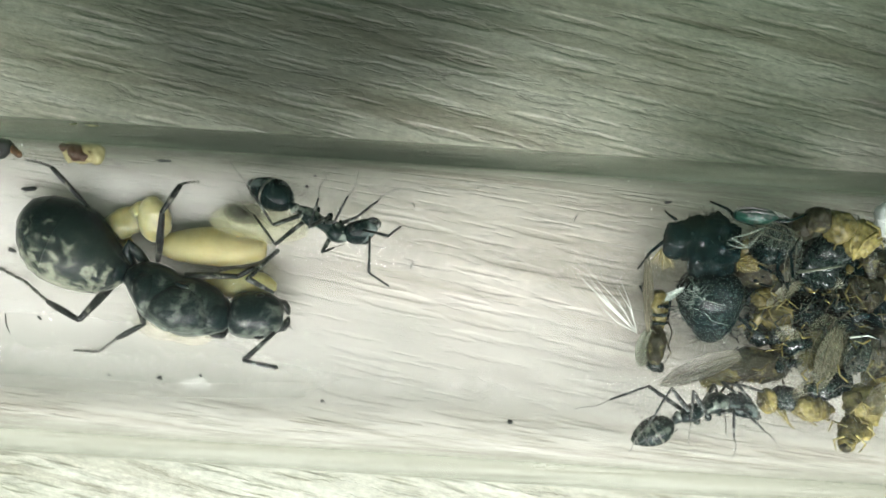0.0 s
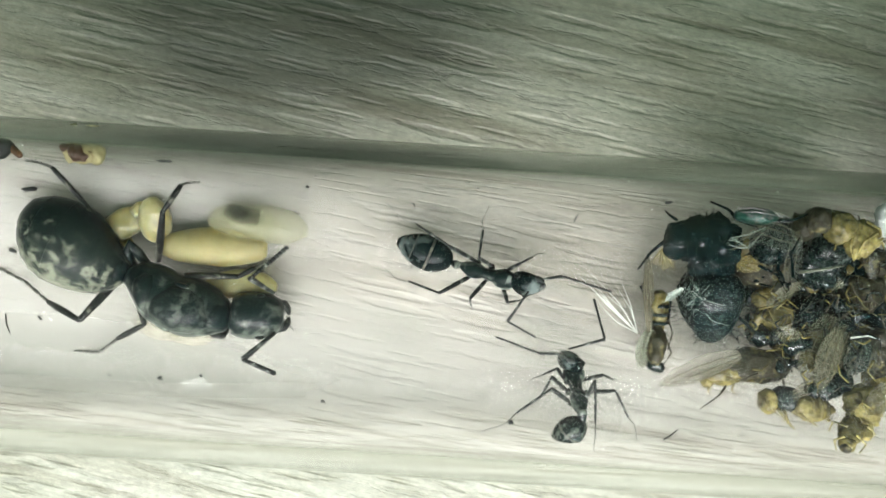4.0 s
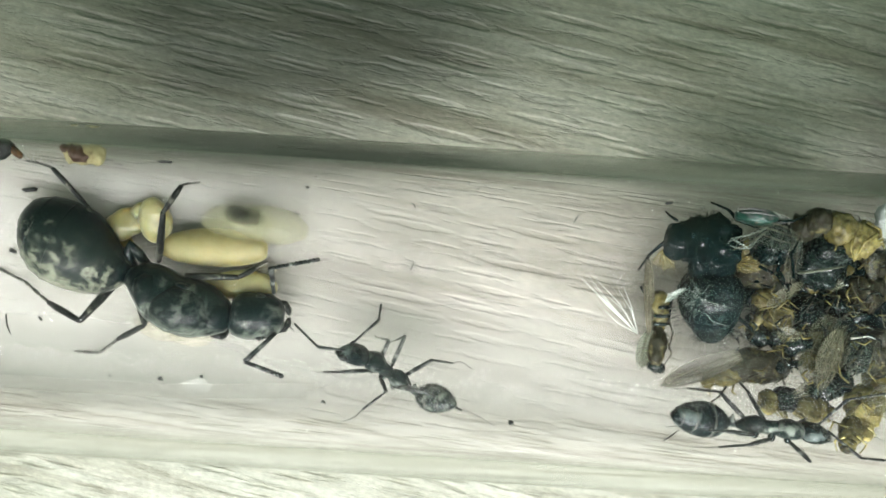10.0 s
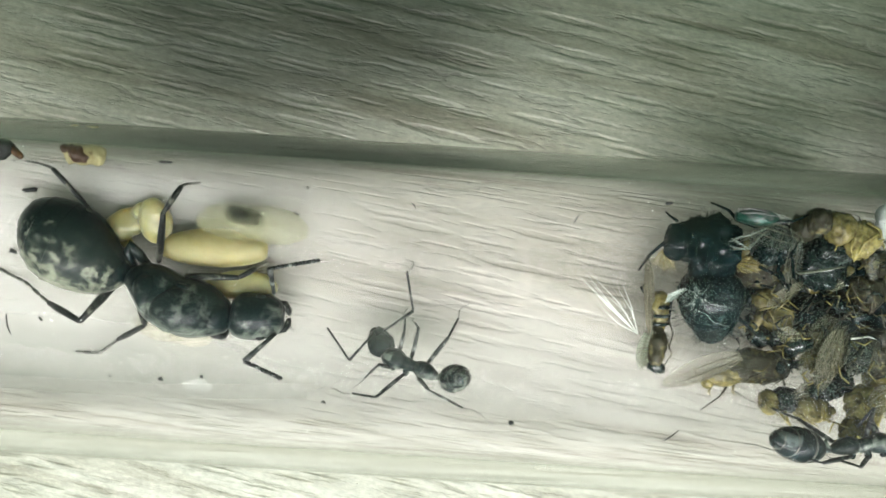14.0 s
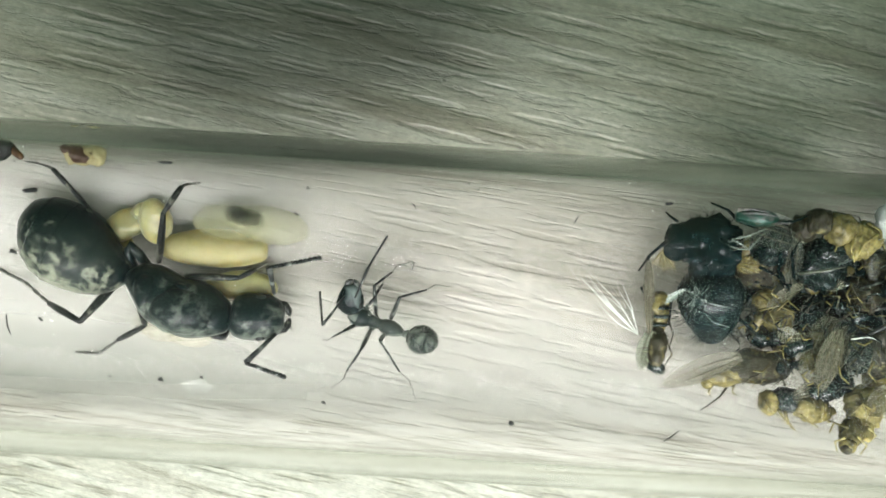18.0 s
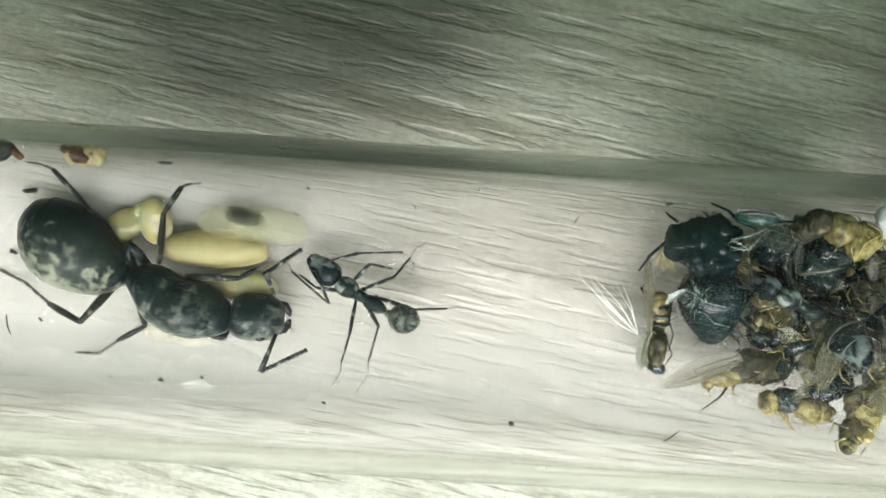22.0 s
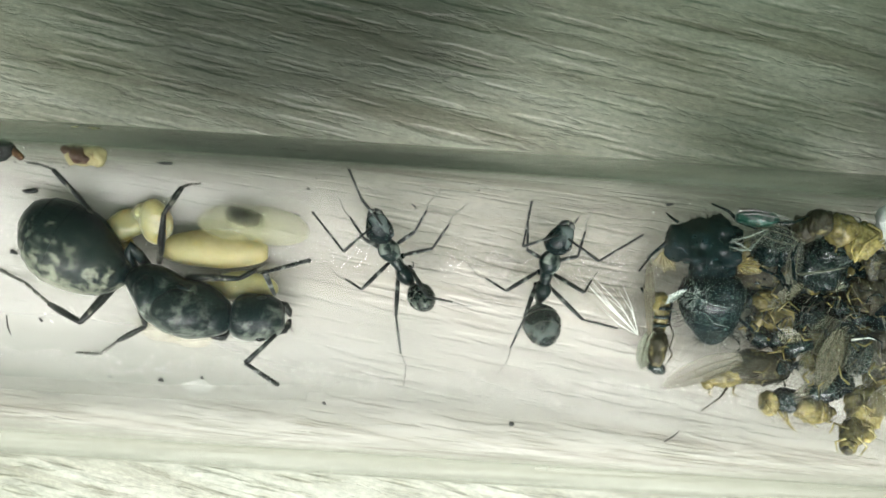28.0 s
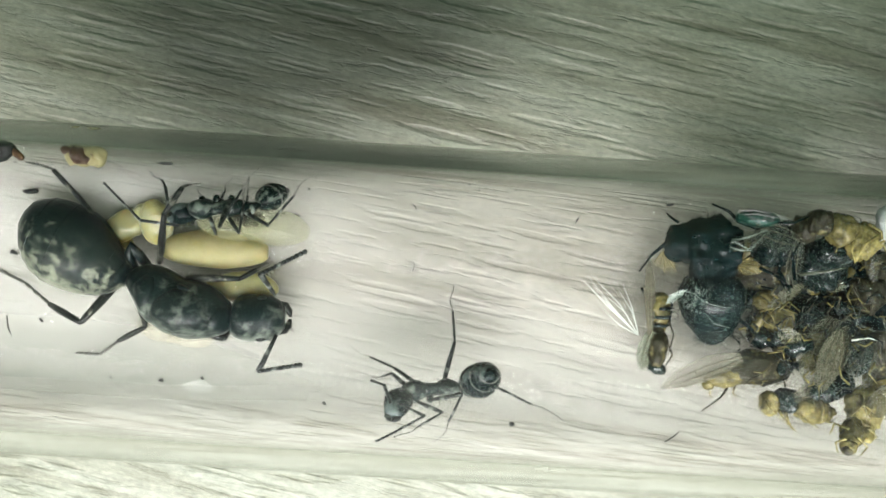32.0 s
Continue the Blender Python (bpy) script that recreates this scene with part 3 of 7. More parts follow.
def queen_ant():
    rng = random.Random(5)
    queen = thing("queen_ant", "large black queen ant with a swollen mottled gaster beside brood", "ant")
    # hind body, blunt and lopsided: lengthwise place, reach to either flank
    def flanked(rows, tall):
        return [(x, (up - low) / 2, 0.0, (up + low) / 2, min(tall, 0.92 * (up + low) / 2)) for x, up, low in rows]

    waist, tip = Vector((-17.30, -1.16, 3.1)), Vector((-22.18, 1.20, 3.9))
    turn = Matrix.Translation(waist * MM) @ (tip - waist).to_track_quat("-X", "Z").to_matrix().to_4x4()
    rows = ((0.3, 0.42, 0.7), (0.05, 0.7, 1.15), (-0.35, 0.98, 1.55), (-0.8, 1.24, 1.87), (-1.6, 1.87, 2.15), (-2.2, 2.2, 2.24), (-2.7, 2.38, 2.30), (-3.6, 2.48, 2.26), (-4.3, 2.42, 2.04), (-4.85, 2.28, 1.62), (-5.35, 2.0, 1.1), (-5.7, 1.7, 0.5), (-5.9, 1.2, 0.1), (-6.0, 0.7, -0.2))
    gaster = part("gaster", loft(flanked(rows, 2.1), 40), QUEEN_GASTER, queen, "swollen gaster mottled with pale patches, denser on its painted lit flank")
    gaster.matrix_basis = turn
    for cut in (3, 7, 9):
        x, up, low = rows[cut]
        rim = [(x - 0.035, up * 1.008, low * 1.008), (x + 0.035, up * 1.008, low * 1.008)]
        part("hind_rim", loft(flanked(rim, 2.115), 40), QUEEN_GASTER, gaster, "hind edge of a body plate")
    part("hairs", hairs(round_spots((-0.3, 0, 0), (-5.8, 0, 0), 4.6, 4.0, 30, rng), 0.22, 0.009, rng), HAIR, gaster, "short pale hairs")
    # thorax: one broad mass under separate shields
    a, b = Vector((-17.10, -1.46, 3.2)), Vector((-11.28, -3.84, 3.2))
    turn = Matrix.Translation(a * MM) @ (b - a).to_track_quat("X", "Z").to_matrix().to_4x4()

    def on(ob):
        ob.matrix_basis = turn
        return ob

    rows = ((0.0, 0.43, 0.43), (0.37, 0.87, 0.68), (0.78, 1.15, 1.05), (1.4, 1.27, 1.61), (1.86, 1.27, 1.86), (2.8, 1.12, 2.05), (3.75, 1.30, 2.08), (4.35, 1.27, 1.98), (4.95, 1.12, 1.70), (5.6, 0.8, 1.30), (6.05, 0.43, 0.93), (6.3, 0.15, 0.37))
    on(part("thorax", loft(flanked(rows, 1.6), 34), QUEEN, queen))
    on(part("back_shield", loft([(2.05, -0.75, 0.7, 0.5, 0.5), (2.25, -0.75, 0.75, 1.0, 0.8), (2.9, -0.6, 0.8, 1.28, 0.96), (3.8, -0.5, 0.8, 1.32, 0.98), (4.6, -0.45, 0.7, 1.15, 0.9), (5.15, -0.4, 0.6, 0.7, 0.6)], 30), QUEEN, queen, "smooth domed back shield"))
    on(part("rear_shield", loft([(0.75, 0.0, 0.6, 0.3, 0.4), (1.1, -0.15, 0.7, 0.85, 0.7), (1.6, -0.3, 0.75, 1.1, 0.85), (1.95, -0.45, 0.75, 1.0, 0.8)], 24), QUEEN, queen, "narrow rear shield"))
    on(part("collar", loft([(5.0, -0.35, 0.2, 0.7, 0.9), (5.35, -0.3, 0.2, 1.0, 1.05), (5.8, -0.2, 0.1, 0.85, 0.85), (6.1, -0.2, 0.0, 0.5, 0.5)], 24), QUEEN, queen, "rounded neck collar"))
    on(part("petiole", loft([(-0.85, 0.1, -0.3, 0.3, 0.35), (-0.55, 0.1, 0.0, 0.6, 0.75), (-0.3, 0.1, 0.2, 0.72, 0.95), (-0.1, 0.05, 0.0, 0.52, 0.7), (0.2, 0, -0.3, 0.4, 0.45)], 16), QUEEN, queen, "upright waist scale"))
    for side in (-1.75, 0.75):
        on(part("wing_scar", body((2.9, side, 1.05), (3.7, side, 1.05), 0.3, 0.42, seg=10, steps=6), QUEEN, queen, "pale wing scar"))
    # broad square head, bent towards the brood
    n, h = Vector((-11.58, -3.70, 3.0)), Vector((-8.66, -3.80, 2.7))
    rows = ((0.0, 0.45, 0.85), (0.14, 0.95, 1.10), (0.36, 1.20, 1.2), (0.8, 1.36, 1.32), (1.5, 1.36, 1.36), (2.15, 1.28, 1.26), (2.6, 1.02, 0.95), (2.88, 0.62, 0.55))
    head = part("head", loft(flanked(rows, 1.15), 34), QUEEN, queen, "broad square head")
    head.matrix_basis = Matrix.Translation(n * MM) @ (h - n).to_track_quat("X", "Z").to_matrix().to_4x4()
    for k in (-1, 1):
        part("eye", body((1.35, k * 1.12, 0.45), (1.95, k * 1.08, 0.45), 0.42, 0.5, seg=14, steps=8), EYE, head, "glossy black compound eye")
        part("mandible", pipe([(2.55, k * 0.72, -0.25), (2.85, k * 0.66, -0.32), (3.08, k * 0.38, -0.36), (3.16, k * 0.06, -0.36)], [0.26, 0.27, 0.2, 0.08], 9), QUEEN_LEG, head, "toothed jaw")
    part("hairs", hairs(round_spots((0.2, 0, 0), (2.7, 0, 0), 2.4, 2.0, 16, rng, True), 0.2, 0.009, rng), HAIR, head, "short pale hairs")
    joint_leg(queen, [(-15.53, -0.65, 2.81), (-14.08, 1.89, 6.43), (-13.15, 3.32, 6.45), (-13.35, 3.66, 4.85), (-12.72, 3.76, 4.68)], 0.19)
    joint_leg(queen, [(-13.92, -1.45, 3.30), (-10.98, -1.53, 3.60), (-10.10, -1.02, 3.30), (-9.86, -0.84, 3.00), (-9.59, -0.68, 2.80)], 0.19)
    joint_leg(queen, [(-17.64, -0.91, 2.41), (-18.85, 2.39, 4.16), (-19.79, 4.33, 6.17), (-20.53, 4.63, 6.01), (-21.22, 4.76, 5.95)], 0.18)
    joint_leg(queen, [(-17.82, -1.69, 2.51), (-19.40, -3.95, 3.86), (-21.76, -3.05, 2.33), (-23.54, -1.89, 1.40), (-25.17, -1.10, 1.12)], 0.23)
    joint_leg(queen, [(-16.86, -2.49, 2.31), (-16.12, -4.21, 3.35), (-17.89, -5.11, 2.51), (-18.94, -5.93, 2.47), (-20.33, -5.88, 2.36)], 0.2)
    joint_leg(queen, [(-12.85, -4.65, 2.70), (-12.01, -4.95, 2.82), (-12.03, -4.57, 1.90), (-11.62, -4.44, 1.63), (-11.04, -4.30, 1.37)], 0.22)
    part("coxa", pipe([(-16.86, -1.22, 2.67), (-17.06, -0.15, 3.38), (-16.83, 0.28, 3.59), (-16.55, -0.15, 3.17), (-16.20, -0.84, 2.75)], [0.3, 0.27, 0.3, 0.3, 0.25], 9), QUEEN, queen, "bent hip joint")
    out = {"root": queen}
    for side, base in (("left", (-9.16, -2.44, 3.20)), ("right", (-9.02, -4.63, 3.48))):
        s, wp = feeler(queen, 1.75, 2.25, 2.75, base)
        out["feeler" + side], out["whip" + side] = s, wp
    return out


QUEEN_ANT = queen_ant()


# ---- brood ----
def grub(name, label, category, a, b, width, height, mat, folds=9, bend=0.0, seed=0, lumps=0.05):
    """A plump segmented larva or pupa from a to b."""
    rng = random.Random(seed)
    a, b = Vector(a), Vector(b)
    L = (b - a).length
    ob = thing(name, label, category, a, group="brood beside the queen")
    ob.matrix_basis = Matrix.Translation(a * MM) @ (b - a).to_track_quat("X", "Z").to_matrix().to_4x4()
    n = max(9, folds) * 4
    rings = []
    for i in range(n + 1):
        u = i / n
        k = max(0.02, math.sin(math.pi * (0.02 + 0.96 * u))) ** (0.55 if folds else 0.40) * (0.86 + 0.16 * u)
        k *= 1 - 0.035 * (0.5 + 0.5 * math.cos(2 * math.pi * folds * u)) if folds else 1
        rings.append((L * u, bend * math.sin(math.pi * u), 0, width / 2 * k, height / 2 * k))
    part("skin", loft(rings, 26, lumps, None, seed), mat, ob)
    return ob


cocoon = grub("ant_cocoon", "smooth pale yellow ant cocoon under the queen's legs", "cocoon", (-15.64, 0.16, 2.40), (-9.73, 0.00, 2.40), 2.4, 2.1, COCOON, 0, 0.1, 1)
part("end_spot", body((0.02, -0.3, 0.25), (0.3, -0.3, 0.35), 0.25, 0.25, seg=10, steps=6), RUST, cocoon, "small dark spot at the end")
larva = grub("ant_larva", "translucent pale larva with a dark gut lying on the glass", "larva", (-11.64, 1.92, 3.78), (-7.28, 1.02, 3.20), 2.4, 2.0, SKIN, 8, 0.0, 2)
for near, far, wide in ((0.0, 2.15, 1.1), (0.2, 1.95, 0.85), (0.4, 1.75, 0.6), (0.6, 1.5, 0.36)):
    part("gut", body((near, 0.25, 0.62), (far, 0.1, 0.62), wide, 0.6 * wide, rough=0.12, seg=24, steps=16), GUT, larva, "dark smudge of gut")
CREEPER = grub("ant_larva", "round glassy larva beside the spotted one", "larva", (-13.31, 1.75, 3.47), (-9.67, 1.32, 3.28), 2.35, 1.9, SKIN, 7, 0.15, 3)
grub("ant_larva", "curled yellow larva behind the queen", "larva", (-18.67, 0.70, 2.50), (-16.20, 2.05, 2.80), 1.9, 1.3, GRUB_SKIN, 2, 0.12, 4, 0.07)
grub("ant_larva", "upright yellow larva behind the queen", "larva", (-15.60, 2.93, 3.70), (-15.80, 0.45, 2.50), 2.0, 1.4, GRUB_SKIN, 2, 0.1, 5, 0.07)
grub("ant_larva", "small yellow larva tucked by the queen's hip", "larva", (-18.50, 0.54, 2.00), (-17.19, 0.35, 2.10), 0.8, 0.7, GRUB_SKIN, 3, 0.1, 6, 0.07)
grub("egg_cluster", "lumpy cluster of glassy yellow eggs behind the queen", "eggs", (-16.98, 2.14, 3.00), (-15.06, 2.31, 3.20), 1.3, 1.1, GRUB_SKIN, 3, 0.0, 12, 0.12)
grub("ant_larva", "pale yellow larva under the queen's head", "larva", (-13.15, -2.02, 2.30), (-9.15, -2.15, 2.30), 1.9, 1.2, GRUB_SKIN, 3, 0.1, 7)
grub("ant_larva", "cream larva under the queen's jaws", "larva", (-11.64, -1.70, 1.53), (-9.19, -1.18, 1.63), 1.2, 1.0, EGG, 7, 0.1, 8)
grub("egg_cluster", "cream egg cluster under the queen's thorax", "eggs", (-17.30, -4.04, 1.81), (-14.71, -5.02, 2.15), 1.4, 1.0, EGG, 5, 0.0, 9)
grub("egg_cluster", "cream egg cluster under the queen's side", "eggs", (-15.30, -4.90, 2.10), (-12.82, -5.15, 2.16), 1.2, 0.9, EGG, 5, 0.0, 10)


# ---- remains of eaten insects ----
def lens_wing(ob, a, b, width, mat=WING_CLEAR, lift=0.0):
    """A veined wing from its root a to its tip b."""
    a, b = Vector(a), Vector(b)
    d = (b - a).normalized()
    side = Vector((0, 0, 1)).cross(d).normalized()
    L = (b - a).length
    up, low = [], []
    for i in range(11):
        u = i / 10
        k = math.sin(math.pi * min(1, 0.06 + 0.94 * u)) ** 0.6 if u < 1 else 0.05
        up.append(a + d * L * u + side * width * 0.42 * k + Vector((0, 0, lift * u)))
        low.append(a + d * L * u - side * width * 0.58 * k + Vector((0, 0, lift * u)))
    w = part("wing", sheet(up + low[::-1], 0.02), mat, ob, "see-through veined wing", smooth=False)
    bm = bmesh.new()
    for off in (0.36, 0.12, -0.2):
        pipe([a + d * L * u + side * width * off * math.sin(math.pi * min(0.97, 0.1 + u * 0.88)) ** 0.7 + Vector((0, 0, lift * u + 0.03)) for u in (0, 0.25, 0.5, 0.75, 0.95)], [0.022, 0.02, 0.018, 0.014, 0.01], 4, bm)
    for u in (0.56,):
        pipe([a + d * L * u + side * width * o + Vector((0, 0, lift * u + 0.03)) for o in (-0.36, 0.0, 0.32)], [0.014, 0.014, 0.014], 4, bm)
    part("veins", bm, VEIN, w, "thin brown veins")


def curled_leg(ob, points, radius, mat):
    p = [Vector(c) for c in points]
    part("leg", pipe(p, [radius * (1 - 0.6 * i / (len(p) - 1)) for i in range(len(p))], 6), mat, ob)


def remains(name, label, category, pieces, legs=(), wings=(), bristles=()):
    """A dead insect: pieces are (part name, a, b, width, height, material)."""
    ob = thing(name, label, category, group="heap of eaten insects")
    for i, (pn, a, b, w, h, mat) in enumerate(pieces):
        part(pn, body(a, b, w, h, rough=(0.03 if mat is FLY_SHEEN else 0.17 if mat is FLY else 0.13) * min(w, h), seg=48, steps=30, square=0.72 if pn == "thorax" else 0.9, seed=i * 3.1 + len(label), point=0.55 if pn == "abdomen" else 0.0), mat, ob)
    for pts, radius, mat in legs:
        curled_leg(ob, pts, radius, mat)
    for w in wings:
        lens_wing(ob, *w)
    rng = random.Random(len(label))
    for a, b, w, h, count, length, mat in bristles:
        spots = [(p, n) for p, n in round_spots(a, b, w, h, count, rng) if n.z < 0.75]
        part("bristles", hairs(spots, length, 0.014, rng), mat, ob, "stiff bristles")
    return ob


def stripes(ob, a, b, width, height, cuts, mat):
    """Dark rings round an egg-shaped belly."""
    a, b = Vector(a), Vector(b)
    L = (b - a).length
    turn = Matrix.Translation(a * MM) @ (b - a).to_track_quat("X", "Z").to_matrix().to_4x4()
    for c in cuts:
        rr = []
        for u in (c - 0.035, c + 0.035):
            k = math.sin(math.pi * (0.03 + 0.94 * u)) ** 0.72 * 1.025
            rr.append((L * u, 0, 0, width / 2 * k, height / 2 * k))
        part("stripe", loft(rr, 20), mat, ob, "dark belly stripe").matrix_basis = turn


blowfly = remains("blowfly", "dead blue-black blowfly, bristly and hollow", "fly",
    [("thorax", (12.04, 0.49, 6.42), (14.90, 0.20, 6.11), 2.9, 2.9, FLY), ("abdomen", (14.13, -0.99, 4.56), (14.50, -5.15, 3.20), 3.8, 3.5, FLY_SHEEN), ("head", (11.97, 0.15, 5.02), (12.41, 0.94, 6.92), 1.8, 2.0, FLY),
     ("shoulder", (13.01, -1.12, 4.18), (15.48, -0.87, 4.46), 1.6, 2.0, FLY)],
    [([(11.74, 0.62, 4.97), (11.17, -0.12, 3.72), (10.87, -1.07, 2.10)], 0.12, FLY), ([(11.59, 1.49, 7.14), (11.51, 1.88, 6.07), (11.39, 2.12, 5.84)], 0.09, FLY), ([(12.88, -2.42, 3.57), (12.60, -2.73, 2.48), (12.59, -4.26, 1.83)], 0.11, FLY),
     ([(15.85, -3.66, 3.40), (16.91, -4.46, 3.03), (17.89, -5.03, 2.10)], 0.13, FLY)],
    [],
    [((12.04, 0.49, 6.42), (14.90, 0.20, 6.11), 3.0, 2.9, 170, 0.6, FLY), ((14.16, -1.11, 4.47), (14.45, -5.01, 3.37), 3.6, 3.4, 300, 0.75, FLY)])
bm = bmesh.new()
rng = random.Random(8)
for i in range(5):
    a = rng.uniform(0, 2 * math.pi)
    e = rng.uniform(0.4, 0.9)
    c0 = Vector((13.03, -2.36, 5.82)) + Vector((rng.uniform(-0.3, 0.3), rng.uniform(-0.3, 0.3), 0))
    pipe([c0, c0 + Vector((math.cos(a), math.sin(a), 0.1)) * e * 0.5, c0 + Vector((math.cos(a + 0.4), math.sin(a + 0.4), -0.2)) * e], [0.015, 0.018, 0.006], 4, bm)
part("pale_fuzz", bm, MOULD, blowfly, "pale threads of mould")
part("pale_bloom", hairs(round_spots((12.71, -2.18, 4.70), (13.81, -2.98, 5.20), 0.9, 0.8, 90, rng, True), 0.45, 0.02, rng, 0.5), MOULD, blowfly, "pale bloom of mould on the belly")
part("torn_wing", sheet([(11.74, -2.86, 4.30), (11.90, -2.37, 4.40), (12.44, -2.06, 4.70), (12.89, -1.99, 4.90), (12.44, -2.42, 4.70), (12.11, -2.73, 4.50)], 0.03), MOULD, blowfly, "pale green torn wing scrap", smooth=False)

for outline in (((11.58, 0.09, 4.47), (11.47, -0.27, 3.74), (11.32, -0.71, 3.08), (11.74, -0.83, 3.13), (12.04, -1.18, 2.96), (12.28, -0.96, 3.20), (12.65, -1.14, 3.22), (12.30, -0.45, 4.01)),
                ((15.29, -0.63, 4.67), (16.02, -0.27, 4.79), (16.84, -0.45, 4.36), (17.20, -0.82, 4.06), (16.87, -1.19, 3.79), (16.12, -1.25, 3.84), (15.52, -1.06, 4.19))):
    stub = part("wing_stub", sheet(outline, 0.04), GOLD_FILM, blowfly, "yellow torn wing base", smooth=False)
    bm = bmesh.new()
    for tip in outline[1:-1]:
        swell(outline[0], tip, [0.022, 0.03, 0.024, 0.008], 5, bm)
    part("ribs", bm, HONEY, stub, "amber ribs")

bm = bmesh.new()
for pts in ([(11.98, -2.61, 4.55), (12.31, -2.07, 5.68), (12.71, -2.17, 6.12), (13.24, -2.64, 5.90), (14.15, -2.88, 5.76), (15.23, -3.10, 5.19)], [(12.75, -1.92, 6.34), (13.13, -2.34, 6.07), (13.38, -1.86, 6.53)], [(13.53, -3.37, 5.52), (13.95, -3.80, 5.30), (14.91, -4.07, 4.91)]):
    pipe(pts, 0.02, 5, bm)
part("torn_skin", bm, MOULD, blowfly, "pale ridges of torn skin")
bm = bmesh.new()
for p in ((12.50, 0.81, 7.54), (13.12, 0.84, 7.54), (13.46, 0.64, 7.53), (11.32, 0.64, 7.38), (12.82, -0.59, 7.52), (12.56, -0.31, 7.53)):
    bmesh.ops.create_icosphere(bm, subdivisions=2, radius=0.11, matrix=Matrix.Translation(p))
part("knobs", bm, FLY, blowfly, "small glossy knobs on the back")

green_fly = remains("greenbottle_fly", "dead metallic green fly with crumpled clear wings", "fly",
    [("thorax", (14.54, 1.84, 7.00), (16.69, 1.61, 7.00), 0.85, 1.0, FLY_GREEN), ("abdomen", (15.92, 0.61, 5.70), (18.47, 0.26, 5.33), 2.6, 2.2, DARK), ("head", (17.60, 1.18, 6.22), (18.74, 1.23, 6.57), 1.5, 1.4, BROWN)],
    [([(16.07, 1.31, 5.79), (14.92, 1.64, 6.22), (14.28, 2.13, 6.76), (13.53, 2.61, 6.42)], 0.15, FLY), ([(15.63, 1.38, 7.24), (17.33, 1.49, 7.21), (18.55, 2.01, 7.00)], 0.10, FLY), ([(16.80, 0.03, 7.13), (17.36, -1.09, 5.16), (18.61, -2.00, 3.41)], 0.12, FLY), ([(16.34, -0.85, 5.35), (17.45, -1.34, 4.94), (18.68, -2.44, 3.24)], 0.10, FLY)],
    [((14.58, 2.11, 7.20), (17.32, 1.55, 7.10), 0.7, MOULD), ((14.19, 0.03, 7.34), (16.16, 1.15, 7.34), 0.9), ((15.31, 1.15, 7.34), (17.82, 0.31, 7.38), 1.4)],
    [((15.92, 0.61, 5.70), (18.47, 0.26, 5.33), 2.6, 2.2, 30, 0.5, FLY)])
bm = bmesh.new()
for pts in ([(13.77, 0.31, 7.59), (14.24, 0.47, 7.62), (14.88, 0.08, 7.62), (15.22, 0.36, 7.60)], [(13.83, 0.25, 7.59), (14.52, 0.03, 7.62), (14.99, 0.03, 7.62), (15.80, 0.92, 7.55)], [(14.12, 0.53, 7.57), (14.95, 0.70, 7.59), (15.86, 1.09, 7.52)]):
    pipe(pts, [0.025, 0.04, 0.035, 0.015][:len(pts)], 5, bm)
part("torn_wing_edge", bm, MOULD, green_fly, "white torn wing edge")
# thin pale strands imitate the pinkish sheen on the green fly's back
bm = bmesh.new()
for pts in ([(14.47, 2.04, 7.50), (15.11, 2.09, 7.60), (16.02, 1.93, 7.55)], [(14.62, 1.87, 7.55), (15.39, 1.87, 7.60), (17.09, 1.60, 7.40)], [(15.18, 1.48, 7.40), (16.34, 1.38, 7.30), (17.34, 1.38, 7.20)]):
    pipe(pts, [0.03, 0.06, 0.02], 5, bm)
part("sheen_ridge", bm, PEARL, green_fly, "pale strands standing in for pinkish sheen")

belly_a, belly_b = (11.94, -2.25, 2.60), (11.84, -4.74, 2.40)
striped_fly = remains("striped_fly", "small dead fly with a honey and brown striped belly", "fly",
    [("abdomen", belly_a, belly_b, 1.3, 1.2, AMBER), ("thorax", (11.81, -4.11, 2.40), (11.58, -6.57, 2.80), 1.05, 1.1, BROWN), ("head", (11.19, -6.47, 2.60), (12.19, -6.78, 2.60), 0.7, 0.8, DARK), ("side", (11.44, -4.55, 2.10), (11.14, -6.42, 2.30), 0.7, 0.8, BROWN)],
    [([(12.32, -3.78, 2.60), (12.69, -4.68, 2.40), (12.57, -5.74, 1.90)], 0.07, BROWN), ([(11.10, -1.86, 2.20), (11.27, -2.49, 2.30), (11.37, -3.74, 2.40)], 0.06, BROWN), ([(12.26, -4.97, 2.60), (12.65, -5.88, 2.30), (12.32, -6.63, 1.90)], 0.06, BROWN), ([(10.93, -2.01, 2.40), (11.03, -2.41, 2.50)], 0.10, DARK)],
    [((11.43, -4.47, 2.90), (10.83, -6.66, 2.80), 1.0, WING_GREEN), ((11.24, -4.63, 2.90), (11.11, -0.12, 3.20), 0.6, WING_OLIVE)],
    [((11.81, -4.11, 2.40), (11.58, -6.57, 2.80), 1.0, 1.0, 46, 0.35, BROWN)])
stripes(striped_fly, belly_a, belly_b, 1.3, 1.2, (0.16, 0.36, 0.56, 0.76), DARK)

